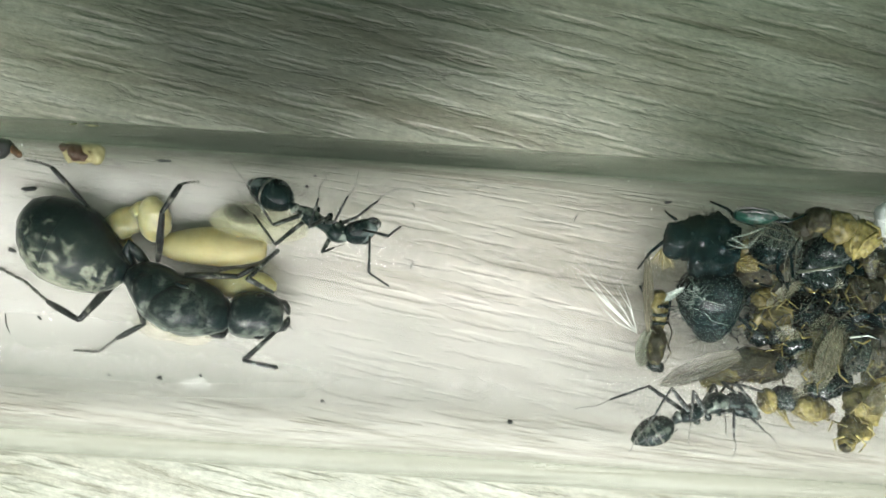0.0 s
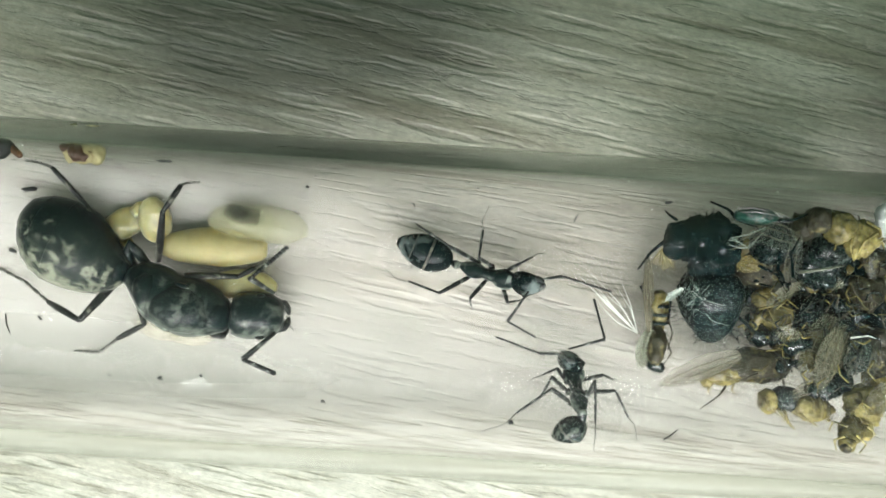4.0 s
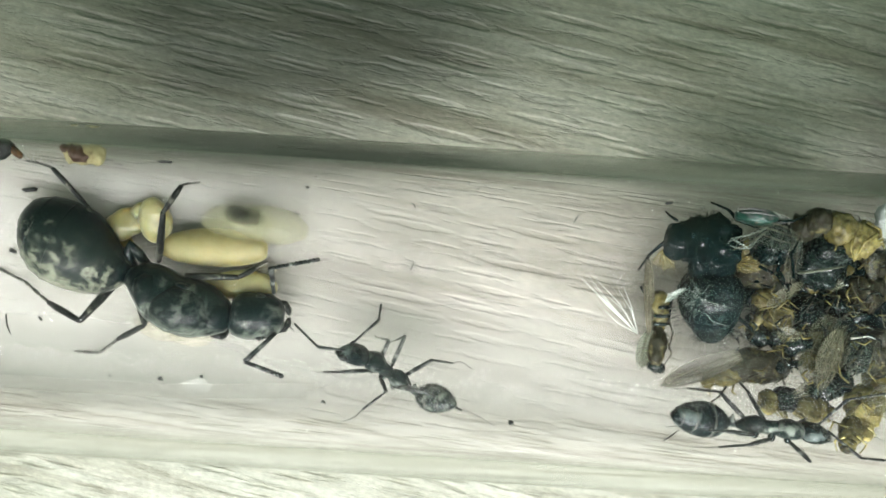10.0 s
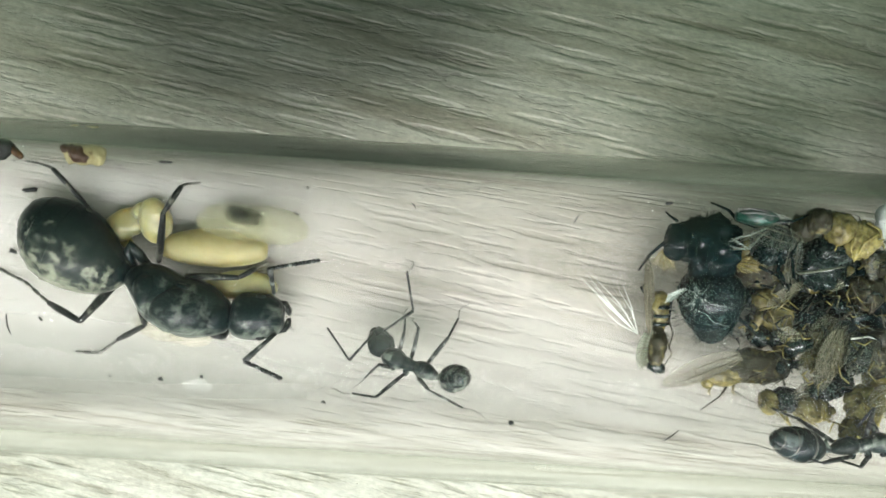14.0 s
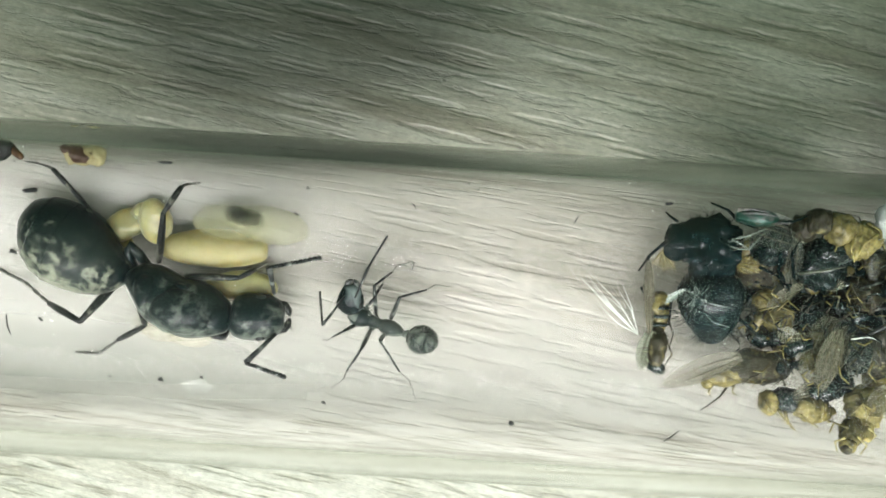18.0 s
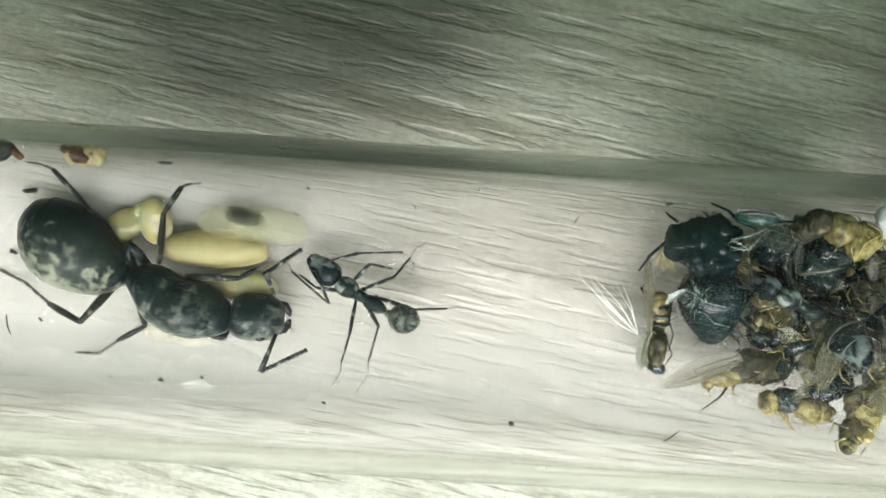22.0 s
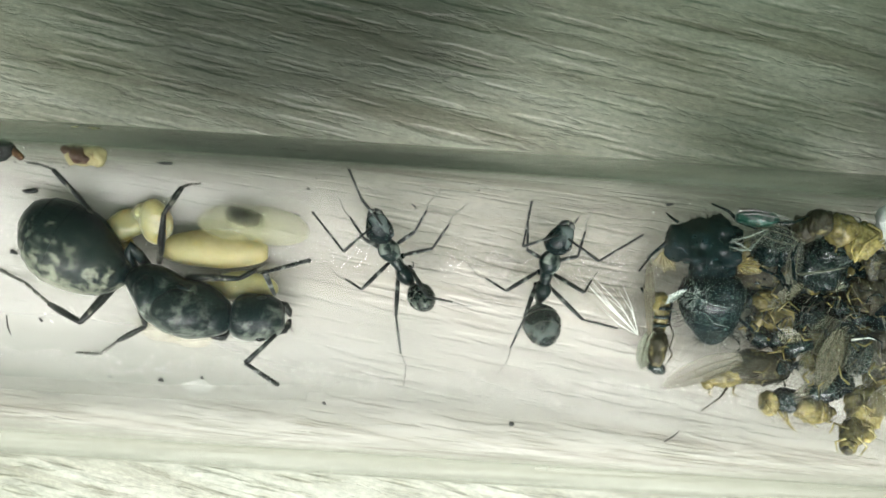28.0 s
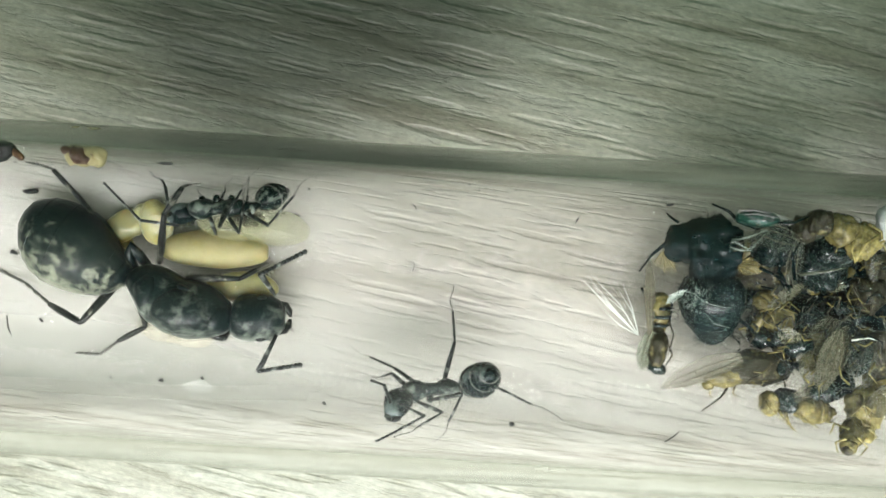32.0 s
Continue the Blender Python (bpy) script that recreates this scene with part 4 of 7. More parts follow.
brush = thing("fibre_tuft", "tuft of fine white fibres fanned on the glass", "fibres", (10.97, -4.84, 1.42))
rng = random.Random(3)
bm = bmesh.new()
root = Vector((10.90, -4.81, 1.72))
for tip in ((7.65, -1.43, 1.70), (7.83, -1.62, 1.75), (8.09, -1.37, 1.72), (8.39, -1.89, 1.48), (8.87, -3.18, 1.31), (8.07, -1.17, 2.22), (9.81, -2.20, 1.73), (10.37, -3.15, 1.81), (9.14, -2.53, 1.57), (9.98, -1.86, 2.13)):
    tip = Vector(tip)
    side = Vector((rng.uniform(-0.3, 0.3), rng.uniform(-0.3, 0.3), 0.25))
    base = Vector((10.97, -4.84, 1.42))
    pipe([root - base, (root - base).lerp(tip - base, 0.5) + side, tip - base], [0.035, 0.03, 0.01], 4, bm)
part("fibres", bm, SILK, brush)

brown_fly = remains("fruit_fly", "dead brown fly on its side with one long smoky wing", "fly",
    [("thorax", (14.94, -6.48, 3.00), (19.03, -6.58, 2.70), 1.85, 1.7, BROWN), ("abdomen", (14.05, -7.05, 3.20), (17.20, -6.75, 3.05), 1.5, 1.4, AMBER), ("belly", (15.59, -6.96, 3.10), (18.43, -6.82, 2.80), 1.0, 1.1, AMBER), ("head", (18.18, -6.26, 2.80), (19.13, -6.53, 2.60), 0.9, 1.0, DARK), ("tip", (14.01, -7.50, 3.20), (14.63, -7.25, 3.20), 0.7, 0.8, AMBER)],
    [([(15.30, -7.59, 3.40), (14.93, -8.14, 3.40), (13.92, -8.96, 3.30)], 0.08, BROWN), ([(14.59, -7.36, 3.30), (14.38, -7.93, 3.20), (14.60, -8.23, 2.90)], 0.08, HONEY), ([(15.80, -7.38, 3.20), (15.74, -7.97, 3.00), (16.13, -8.22, 2.60)], 0.07, HONEY), ([(17.11, -7.16, 3.00), (16.87, -7.75, 2.80)], 0.04, BROWN), ([(17.42, -7.16, 3.00), (17.93, -7.50, 2.80)], 0.04, BROWN)],
    [((15.92, -5.80, 3.90), (11.76, -7.61, 3.30), 1.3, WING_OLIVE), ((15.63, -5.77, 3.70), (12.47, -7.13, 3.20), 1.0, WING_OLIVE)],
    [((14.94, -6.48, 3.00), (19.03, -6.58, 2.70), 1.5, 1.4, 30, 0.2, BROWN)])

fruit_fly = remains("fruit_fly", "dead honey-coloured fruit fly with dark back and folded yellow legs", "fly",
    [("head", (16.76, -8.32, 4.11), (17.74, -8.33, 4.06), 1.3, 1.2, HONEY), ("eye", (17.12, -7.77, 4.09), (17.53, -7.98, 4.29), 0.5, 0.5, BROWN), ("thorax", (17.49, -8.05, 3.92), (18.99, -8.31, 4.12), 1.3, 1.3, DARK), ("abdomen", (18.42, -8.58, 4.31), (20.72, -8.80, 4.43), 1.4, 1.4, HONEY), ("wing_case", (19.21, -7.82, 4.17), (21.36, -7.58, 3.84), 1.3, 0.9, DARK)],
    [([(17.61, -8.59, 4.55), (17.92, -9.17, 4.66), (18.53, -9.81, 4.49)], 0.10, HONEY), ([(17.92, -8.69, 4.66), (18.05, -9.26, 4.79), (18.35, -9.68, 4.50)], 0.09, HONEY), ([(18.69, -8.84, 4.82), (19.21, -9.28, 4.72), (19.80, -9.66, 4.33)], 0.09, HONEY), ([(19.57, -8.75, 4.97), (20.25, -9.29, 4.65), (20.85, -9.27, 3.89)], 0.08, HONEY), ([(17.01, -7.90, 4.08), (16.88, -8.29, 4.87), (17.62, -9.02, 4.82)], 0.07, HONEY)],
    [((18.33, -7.83, 4.82), (22.14, -6.90, 3.11), 1.4, WING)],
    [])

amber_fly = remains("fruit_fly", "dead amber fruit fly, head down", "fly",
    [("abdomen", (22.62, -7.84, 3.74), (21.60, -9.40, 5.54), 2.2, 2.0, GOLD), ("thorax", (21.66, -9.04, 4.70), (20.20, -9.99, 6.75), 1.1, 1.1, AMBER), ("side", (22.09, -8.93, 4.68), (21.48, -9.88, 6.24), 0.7, 0.7, GOLD), ("head", (19.84, -9.98, 6.54), (20.56, -10.11, 6.95), 0.85, 0.9, HONEY), ("eye", (19.80, -10.04, 7.00), (20.25, -10.32, 7.00), 0.5, 0.5, BROWN)],
    [([(21.67, -7.67, 5.04), (21.53, -8.57, 6.15), (23.31, -9.03, 4.74)], 0.09, GOLD), ([(20.92, -8.73, 5.63), (21.08, -9.35, 6.01), (21.04, -10.14, 5.84)], 0.09, GOLD), ([(21.54, -9.21, 6.13), (22.12, -9.75, 5.78), (21.89, -10.24, 5.43)], 0.08, GOLD), ([(20.35, -9.14, 6.44), (20.22, -9.17, 5.23), (20.11, -9.82, 4.97)], 0.07, GOLD), ([(19.94, -9.52, 7.05), (19.67, -9.86, 6.54), (19.91, -10.56, 6.28)], 0.07, GOLD), ([(20.55, -9.46, 7.07), (21.15, -10.04, 6.78), (20.96, -10.62, 6.49)], 0.07, GOLD), ([(21.84, -8.35, 6.10), (21.21, -7.92, 6.21), (20.67, -8.52, 6.13)], 0.07, HONEY)],
    [((21.76, -8.14, 5.70), (23.90, -7.48, 4.43), 1.6, WING)],
    [])

gold_fly = remains("golden_fly", "dead golden fly on its back with legs folded", "fly",
    [("abdomen", (20.24, 0.61, 6.20), (22.24, 0.55, 6.33), 2.3, 2.0, GOLD), ("thorax", (18.96, 1.27, 7.10), (20.45, 1.04, 7.06), 1.7, 1.6, AMBER), ("head", (18.08, 1.67, 7.05), (19.26, 1.50, 7.05), 1.4, 1.4, BROWN)],
    [([(19.44, 1.26, 7.28), (19.65, 1.49, 7.31), (19.95, 1.32, 7.28)], 0.10, GOLD), ([(19.66, 1.15, 7.29), (19.43, 0.31, 7.31), (19.93, -0.20, 5.85)], 0.09, GOLD), ([(21.43, 0.81, 7.34), (20.74, 0.36, 7.38), (20.61, -0.54, 6.61)], 0.10, GOLD), ([(20.19, 0.59, 7.34), (20.07, 0.03, 7.36), (20.67, -0.60, 6.48)], 0.09, GOLD), ([(20.99, 1.44, 7.21), (21.59, 1.04, 7.24), (22.82, 0.03, 5.33)], 0.09, GOLD)],
    [],
    [])

stripes(fruit_fly, (18.42, -8.58, 4.31), (20.72, -8.80, 4.43), 1.4, 1.4, (0.25, 0.42, 0.6, 0.78), AMBER)
curled_fly = remains("fruit_fly", "dead yellow-brown fly curled up with tangled legs", "fly",
    [("thorax", (17.49, -3.58, 2.81), (19.05, -3.89, 2.80), 1.7, 1.6, AMBER), ("abdomen", (18.24, -4.98, 2.49), (19.39, -5.79, 2.58), 1.4, 1.3, BROWN), ("head", (16.75, -4.55, 2.44), (17.97, -5.17, 2.53), 1.2, 1.3, DARK), ("tip", (18.50, -5.57, 2.32), (19.30, -6.32, 2.35), 0.9, 0.9, AMBER)],
    [([(16.99, -3.27, 3.64), (17.78, -2.99, 4.11), (18.95, -3.39, 3.64)], 0.08, HONEY), ([(17.17, -3.81, 3.80), (17.88, -4.21, 4.01), (18.84, -4.01, 3.60)], 0.08, HONEY), ([(17.40, -3.25, 3.85), (17.64, -3.85, 4.00), (18.51, -3.68, 3.81)], 0.07, HONEY), ([(17.49, -4.84, 3.29), (18.30, -5.01, 3.42), (19.20, -4.55, 3.03)], 0.09, HONEY)],
    [], [])

remains("black_fly", "dead black fly crushed in the middle of the heap", "fly",
    [("thorax", (18.44, -0.62, 4.84), (20.64, -0.87, 4.71), 2.6, 2.6, DARK), ("abdomen", (19.17, -3.58, 2.82), (20.78, -3.58, 2.83), 2.2, 2.0, FLY), ("head", (19.04, 0.32, 5.90), (20.91, -0.33, 5.03), 1.8, 1.8, DARK)],
    [([(17.96, -1.43, 5.71), (17.12, -0.25, 7.45), (17.61, 0.59, 7.34)], 0.09, FLY), ([(17.96, -1.18, 6.39), (18.65, -1.04, 7.40), (20.25, -0.83, 6.41)], 0.10, MOSS), ([(18.16, -1.76, 4.65), (18.31, -2.70, 3.99), (19.13, -3.31, 3.05)], 0.10, FLY), ([(17.39, -1.15, 5.39), (18.16, -2.12, 4.67), (18.46, -3.04, 3.50)], 0.09, FLY)],
    [((17.96, -1.74, 5.15), (17.36, 0.59, 7.41), 1.0)],
    [((18.44, -0.62, 4.84), (20.64, -0.87, 4.71), 2.6, 2.6, 30, 0.5, FLY)])
remains("brown_fly_husk", "dry brown fly husk with dusty clear wings", "fly",
    [("abdomen", (21.76, -2.42, 3.52), (23.59, -1.79, 3.87), 2.6, 2.4, BROWN), ("thorax", (23.11, -3.69, 3.03), (24.94, -3.43, 3.08), 2.2, 2.2, FLY), ("belly", (17.28, -2.21, 2.87), (18.09, -3.74, 2.40), 1.3, 1.2, AMBER)],
    [([(21.08, -1.74, 5.29), (22.01, -2.96, 4.61), (23.08, -3.60, 4.05)], 0.07, BROWN), ([(21.58, -3.64, 3.63), (23.12, -4.37, 3.60), (24.56, -4.60, 3.21)], 0.06, MOSS)],
    [((20.88, -3.62, 3.83), (19.21, -7.22, 4.16), 1.8, WING), ((21.80, -4.23, 3.80), (19.61, -7.44, 4.62), 1.6, WING)],
    [])
remains("dark_fly_husk", "crumbled dark fly husk under torn wings", "fly",
    [("thorax", (21.48, -6.14, 3.20), (23.17, -5.25, 2.90), 2.4, 2.2, DARK), ("abdomen", (22.72, -6.14, 3.18), (24.70, -5.55, 2.95), 2.4, 2.2, BROWN), ("head", (20.73, -7.43, 3.62), (21.92, -7.22, 3.43), 1.5, 1.5, FLY)],
    [([(21.68, -4.81, 4.06), (22.50, -4.67, 4.23), (23.49, -4.93, 4.06)], 0.06, FIBRE), ([(22.60, -5.95, 4.63), (22.23, -6.53, 4.76), (22.85, -7.17, 4.48)], 0.09, HONEY)],
    [((20.75, -4.30, 4.75), (19.80, -7.60, 4.70), 1.3, WING), ((22.69, -4.77, 4.45), (21.38, -7.33, 5.28), 2.0, WING_CLEAR)],
    [])
remains("brown_fly_husk", "flattened brown husk at the foot of the plug", "fly",
    [("abdomen", (22.09, -0.89, 3.21), (24.49, -0.83, 3.34), 2.8, 1.8, BROWN), ("thorax", (23.07, -7.70, 3.11), (25.15, -7.14, 2.70), 2.0, 1.8, AMBER), ("mass", (19.47, -2.50, 2.09), (22.70, -5.04, 1.96), 3.0, 1.4, DARK), ("mass", (16.61, -1.86, 2.13), (18.73, 0.64, 3.86), 2.4, 1.3, BROWN)],
    [], [], [])

# loose legs, wing shards and flakes lying over the heap
def heap_top(x, y):
    """Rough height of the heap over the tube floor."""
    v = -x * math.sin(radians(AXIS_TURN)) + (y - AXIS[1]) * math.cos(radians(AXIS_TURN))
    v = max(-6.5, min(6.5, v))
    edge = min(1.0, max(0.0, (x - 14.5) / 3.0)) * min(1.0, max(0.0, (6.2 - abs(v + 0.5)) / 2.5))
    return 8 - math.sqrt(49 - v * v) + 0.4 + 2.9 * edge


rng = random.Random(31)
for i in range(170):
    x, y = rng.uniform(16.0, 24.5), rng.uniform(-7.6, 1.6)
    z = heap_top(x, y) + rng.uniform(-0.6, 0.5)
    a = rng.uniform(0, 2 * math.pi)
    L = rng.uniform(0.6, 1.7)
    bend = rng.choice((-1, 1)) * rng.uniform(0.6, 1.8)
    p = [(0, 0, 0), (L * 0.45 * math.cos(a), L * 0.45 * math.sin(a), rng.uniform(0, 0.4)), (L * 0.45 * math.cos(a) + L * 0.5 * math.cos(a + bend), L * 0.45 * math.sin(a) + L * 0.5 * math.sin(a + bend), rng.uniform(-0.3, 0.2))]
    r = rng.uniform(0.03, 0.075)
    bm = pipe(p, [r, r * 0.9, r * 0.3], 6)
    kind = rng.choice(((FLY, "black"), (BROWN, "brown"), (BROWN, "brown"), (DARK, "black"), (AMBER, "amber"), (DARK, "black"), (AMBER, "amber")))
    ob = tagged(part("leg_fragment", bm, kind[0]), "loose " + kind[1] + " insect leg fragment on the heap", "insect leg", "loose insect legs")
    ob.location = (x * MM, y * MM, z * MM)
for i in range(8):
    x, y = rng.uniform(17.0, 24.0), rng.uniform(-6.6, 1.2)
    z = heap_top(x, y) + rng.uniform(-0.2, 0.5)
    a, w, L = rng.uniform(0, 2 * math.pi), rng.uniform(0.5, 1.1), rng.uniform(1.0, 2.4)
    pts = []
    for k in range(9):
        u = 2 * math.pi * k / 9
        px, py = L / 2 * math.cos(u) * rng.uniform(0.8, 1.1), w / 2 * math.sin(u) * rng.uniform(0.7, 1.2)
        pts.append((px * math.cos(a) - py * math.sin(a), px * math.sin(a) + py * math.cos(a), 0.35 * math.sin(u * 1.0 + a) * w))
    bm = sheet(pts, 0.02)
    ob = tagged(part("wing_shard", bm, rng.choice((WING, WING_CLEAR)), smooth=False), "torn see-through insect wing shard on the heap", "insect wing", "torn wings")
    ob.location = (x * MM, y * MM, z * MM)
for i in range(70):
    x, y = rng.uniform(16.8, 24.5), rng.uniform(-7.0, 1.2)
    z = heap_top(x, y) - rng.uniform(0.5, 2.4)
    a, L = rng.uniform(0, 2 * math.pi), rng.uniform(0.7, 1.7)
    d = Vector((math.cos(a), math.sin(a), rng.uniform(-0.3, 0.3))) * L
    mat, word = rng.choice(((DARK, "dark"), (BROWN, "brown"), (AMBER, "amber"), (DARK, "dark"), (FLY, "blue-black")))
    ob = tagged(part("husk_fragment", body(-d / 2, d / 2, L * rng.uniform(0.5, 0.9), L * rng.uniform(0.4, 0.8), rough=0.25 * L, seg=14, steps=9, seed=i * 2.3), mat), word + " broken insect husk piece in the heap", "insect husk", "broken husks")
    ob.location = (x * MM, y * MM, z * MM)

# a tangle of fine hairs that binds the heap together
rng = random.Random(64)
for mat, count, label in ((DARK, 80, "tangle of fine black insect bristles on the heap"), (VEIN, 16, "tangle of fine brown insect hairs on the heap"), (MOULD, 16, "pale threads strewn over the insect heap")):
    bm = bmesh.new()
    for _ in range(count):
        x, y = rng.uniform(17.3, 24.8), rng.uniform(-7.4, 1.4)
        z = heap_top(x, y) + rng.uniform(-0.2, 1.0)
        a, L, bow = rng.uniform(0, 2 * math.pi), rng.uniform(0.3, 1.2), rng.uniform(-0.25, 0.25)
        d, e = Vector((math.cos(a), math.sin(a), rng.uniform(-0.2, 0.2))), Vector((-math.sin(a), math.cos(a), 0.2))
        c = Vector((x, y, z))
        pipe([c, c + d * L * 0.5 + e * bow, c + d * L], [0.02, 0.018, 0.008], 3, bm)
    tagged(part("insect_hairs", bm, mat), label, "hairs", kind="stuff")

# fine dust over the heap
rng = random.Random(9)
bm = bmesh.new()
for _ in range(110):
    px, py, h = rng.uniform(14.5, 23), rng.uniform(-8.0, 1.6), rng.uniform(2.0, 3.4)
    s = rng.uniform(0.02, 0.06)
    bmesh.ops.create_icosphere(bm, subdivisions=1, radius=s, matrix=Matrix.Translation((px, py, h)))
tagged(part("white_dust", bm, FIBRE), "white dust specks strewn over the insect heap", "dust", kind="stuff")


# ---- crumbs, specks and scratches on the glass ----
def crumb(name, label, category, a, b, width, height, mat, rough=0.12, group="crumbs in the tube"):
    ob = part(name, body(a, b, width, height, rough=rough, seg=12, steps=8, seed=a[0]), mat)
    return tagged(ob, label, category, group)


seed_husk = thing("seed_husk", "cream seed husk with a rust-red stain", "husk", (-16.86, 4.47, 9.30), group="crumbs in the tube")
c = Vector((-16.86, 4.47, 9.30))
part("shell", body(Vector((-17.81, 4.50, 9.30)) - c, Vector((-15.84, 4.42, 9.30)) - c, 1.15, 0.9, rough=0.22, seg=30, steps=20), HUSK, seed_husk)
part("shade_or_stain", body(Vector((-17.85, 4.62, 9.62)) - c, Vector((-16.34, 4.57, 9.62)) - c, 0.4, 0.14, rough=0.25, seg=18), RUST, seed_husk, "rust-red flap")
part("shade_or_stain", body(Vector((-17.43, 4.33, 9.60)) - c, Vector((-16.28, 4.39, 9.60)) - c, 0.75, 0.16, rough=0.4, seg=20), RUST, seed_husk, "rust-red stain")
dark_crumb = thing("husk_fragment", "near-black husk fragment with a rusty edge", "husk", (-20.63, 4.71, 9.30), group="crumbs in the tube")
c = Vector((-20.63, 4.71, 9.30))
part("shell", body(Vector((-21.64, 4.69, 9.30)) - c, Vector((-20.15, 4.74, 9.30)) - c, 1.2, 0.9, rough=0.2, seg=24, steps=16), GRIT, dark_crumb)
part("edge", body(Vector((-20.26, 4.74, 9.35)) - c, Vector((-19.73, 4.23, 9.30)) - c, 0.34, 0.25, rough=0.1, seg=10), RUST, dark_crumb, "rusty edge")
part("edge", body(Vector((-20.89, 4.88, 9.25)) - c, Vector((-20.10, 4.83, 9.25)) - c, 0.4, 0.25, rough=0.1, seg=10), RUST, dark_crumb, "rusty edge")
for a, b, w in (((-22.69, 3.40, 3.49), (-21.77, 3.46, 3.61), 0.28), ((-14.34, 4.69, 6.82), (-13.52, 4.60, 6.82), 0.15), ((-16.82, 4.72, 6.82), (-16.48, 4.66, 6.81), 0.16), ((-24.40, 0.00, 1.36), (-24.03, -0.16, 1.32), 0.22),
                ((-22.79, -3.94, 1.50), (-22.50, -4.12, 1.56), 0.2), ((11.55, 2.68, 5.25), (11.92, 2.73, 5.41), 0.12), ((3.41, -9.34, 4.96), (3.64, -9.41, 5.07), 0.16), ((-6.46, -8.39, 4.21), (-6.26, -8.46, 4.31), 0.15),
                ((-15.37, -7.25, 3.37), (-15.12, -7.36, 3.48), 0.15), ((-18.08, -7.10, 3.37), (-17.86, -7.18, 3.44), 0.12), ((-7.13, 3.54, 4.87), (-6.98, 3.46, 4.73), 0.13), ((-7.93, 2.12, 4.07), (-7.65, 1.97, 3.92), 0.18),
                ((-19.52, -8.78, 6.81), (-19.37, -8.86, 6.81), 0.12), ((-13.23, -7.14, 3.13), (-13.04, -7.25, 3.23), 0.12), ((10.40, 3.32, 6.81), (10.54, 3.27, 6.81), 0.1), ((-8.21, 4.97, 6.81), (-7.98, 4.91, 6.81), 0.12)):
    crumb("grit_speck", "tiny black grit speck on the glass", "grit", a, b, w, w, GRIT)
for pts in (((-24.61, -3.81, 1.44), (-24.43, -4.43, 1.68), (-24.03, -5.04, 1.96)), ((11.28, -10.15, 5.83), (11.83, -9.98, 5.31), (12.31, -9.79, 4.84)), ((-1.67, 2.70, 3.95), (-1.52, 2.59, 3.81), (-1.47, 2.42, 3.59)), ((7.14, 1.69, 3.30), (7.22, 1.93, 3.57), (7.31, 2.10, 3.79)), ((-1.80, -1.12, 1.33), (-1.67, -0.74, 1.44), (-1.73, -0.54, 1.51)), ((-8.93, -4.34, 1.35), (-8.67, -4.46, 1.38), (-8.39, -4.77, 1.47))):
    tagged(part("hair_strand", pipe(pts, [0.035, 0.045, 0.02], 5), GRIT), "short dark hair lying on the glass", "hair", "crumbs in the tube")
tagged(part("white_flake", sheet([(-14.04, -7.44, 3.90), (-13.49, -7.20, 3.90), (-12.82, -7.14, 3.90), (-12.34, -7.57, 3.90), (-12.58, -7.99, 3.90), (-13.19, -8.05, 3.90), (-13.55, -8.48, 3.90), (-13.73, -7.93, 3.90)], 0.05), FLAKE, smooth=False), "thin white flake in the tube", "flake", "crumbs in the tube")
rng = random.Random(21)
bm = bmesh.new()
for _ in range(230):
    u, v = rng.uniform(-26, 26), rng.uniform(-6.2, 5.8)
    z = 8 - math.sqrt(49 - v * v) + 0.03
    x, y = u * math.cos(radians(AXIS_TURN)) - v * math.sin(radians(AXIS_TURN)), AXIS[1] + u * math.sin(radians(AXIS_TURN)) + v * math.cos(radians(AXIS_TURN))
    bmesh.ops.create_icosphere(bm, subdivisions=1, radius=rng.uniform(0.014, 0.042), matrix=Matrix.Translation((x, y, z)))
tagged(part("dust", bm, FIBRE), "fine white dust on the inside of the glass", "dust", kind="stuff")

# whitish film added to brighten the tube floor, and dust on the roof glass
bm = bmesh.new()
grid = []
for i in range(17):
    row = []
    for j in range(15):
        u, v = -28.5 + (5.4 + 0.35 * noise.noise((0, j * 0.45, 3.0))) * i / 16, -2.2 + 7.4 * j / 14
        z = -math.sqrt(6.965 ** 2 - v * v)
        row.append(bm.verts.new((u, v, z)))
    grid.append(row)
for i in range(16):
    for j in range(14):
        bm.faces.new((grid[i][j], grid[i + 1][j], grid[i + 1][j + 1], grid[i][j + 1]))
film = tagged(part("pale_floor_film", bm, FLAKE), "whitish film added over the tube floor beside the queen", "film")
film.matrix_basis = pose(*(c * MM for c in AXIS), 0, 0, AXIS_TURN)
rng = random.Random(88)
bm = bmesh.new()
for _ in range(110):
    u, v = rng.gauss(12, 9) if rng.random() < 0.6 else rng.uniform(-26, 26), rng.uniform(-5.5, 6.2)
    z = 8 + math.sqrt(6.9 ** 2 - v * v)
    x, y = u * math.cos(radians(AXIS_TURN)) - v * math.sin(radians(AXIS_TURN)), AXIS[1] + u * math.sin(radians(AXIS_TURN)) + v * math.cos(radians(AXIS_TURN))
    bmesh.ops.create_icosphere(bm, subdivisions=1, radius=rng.uniform(0.01, 0.03), matrix=Matrix.Translation((x, y, z)))
tagged(part("roof_dust", bm, FIBRE), "white dust specks on the roof of the tube", "dust", kind="stuff")

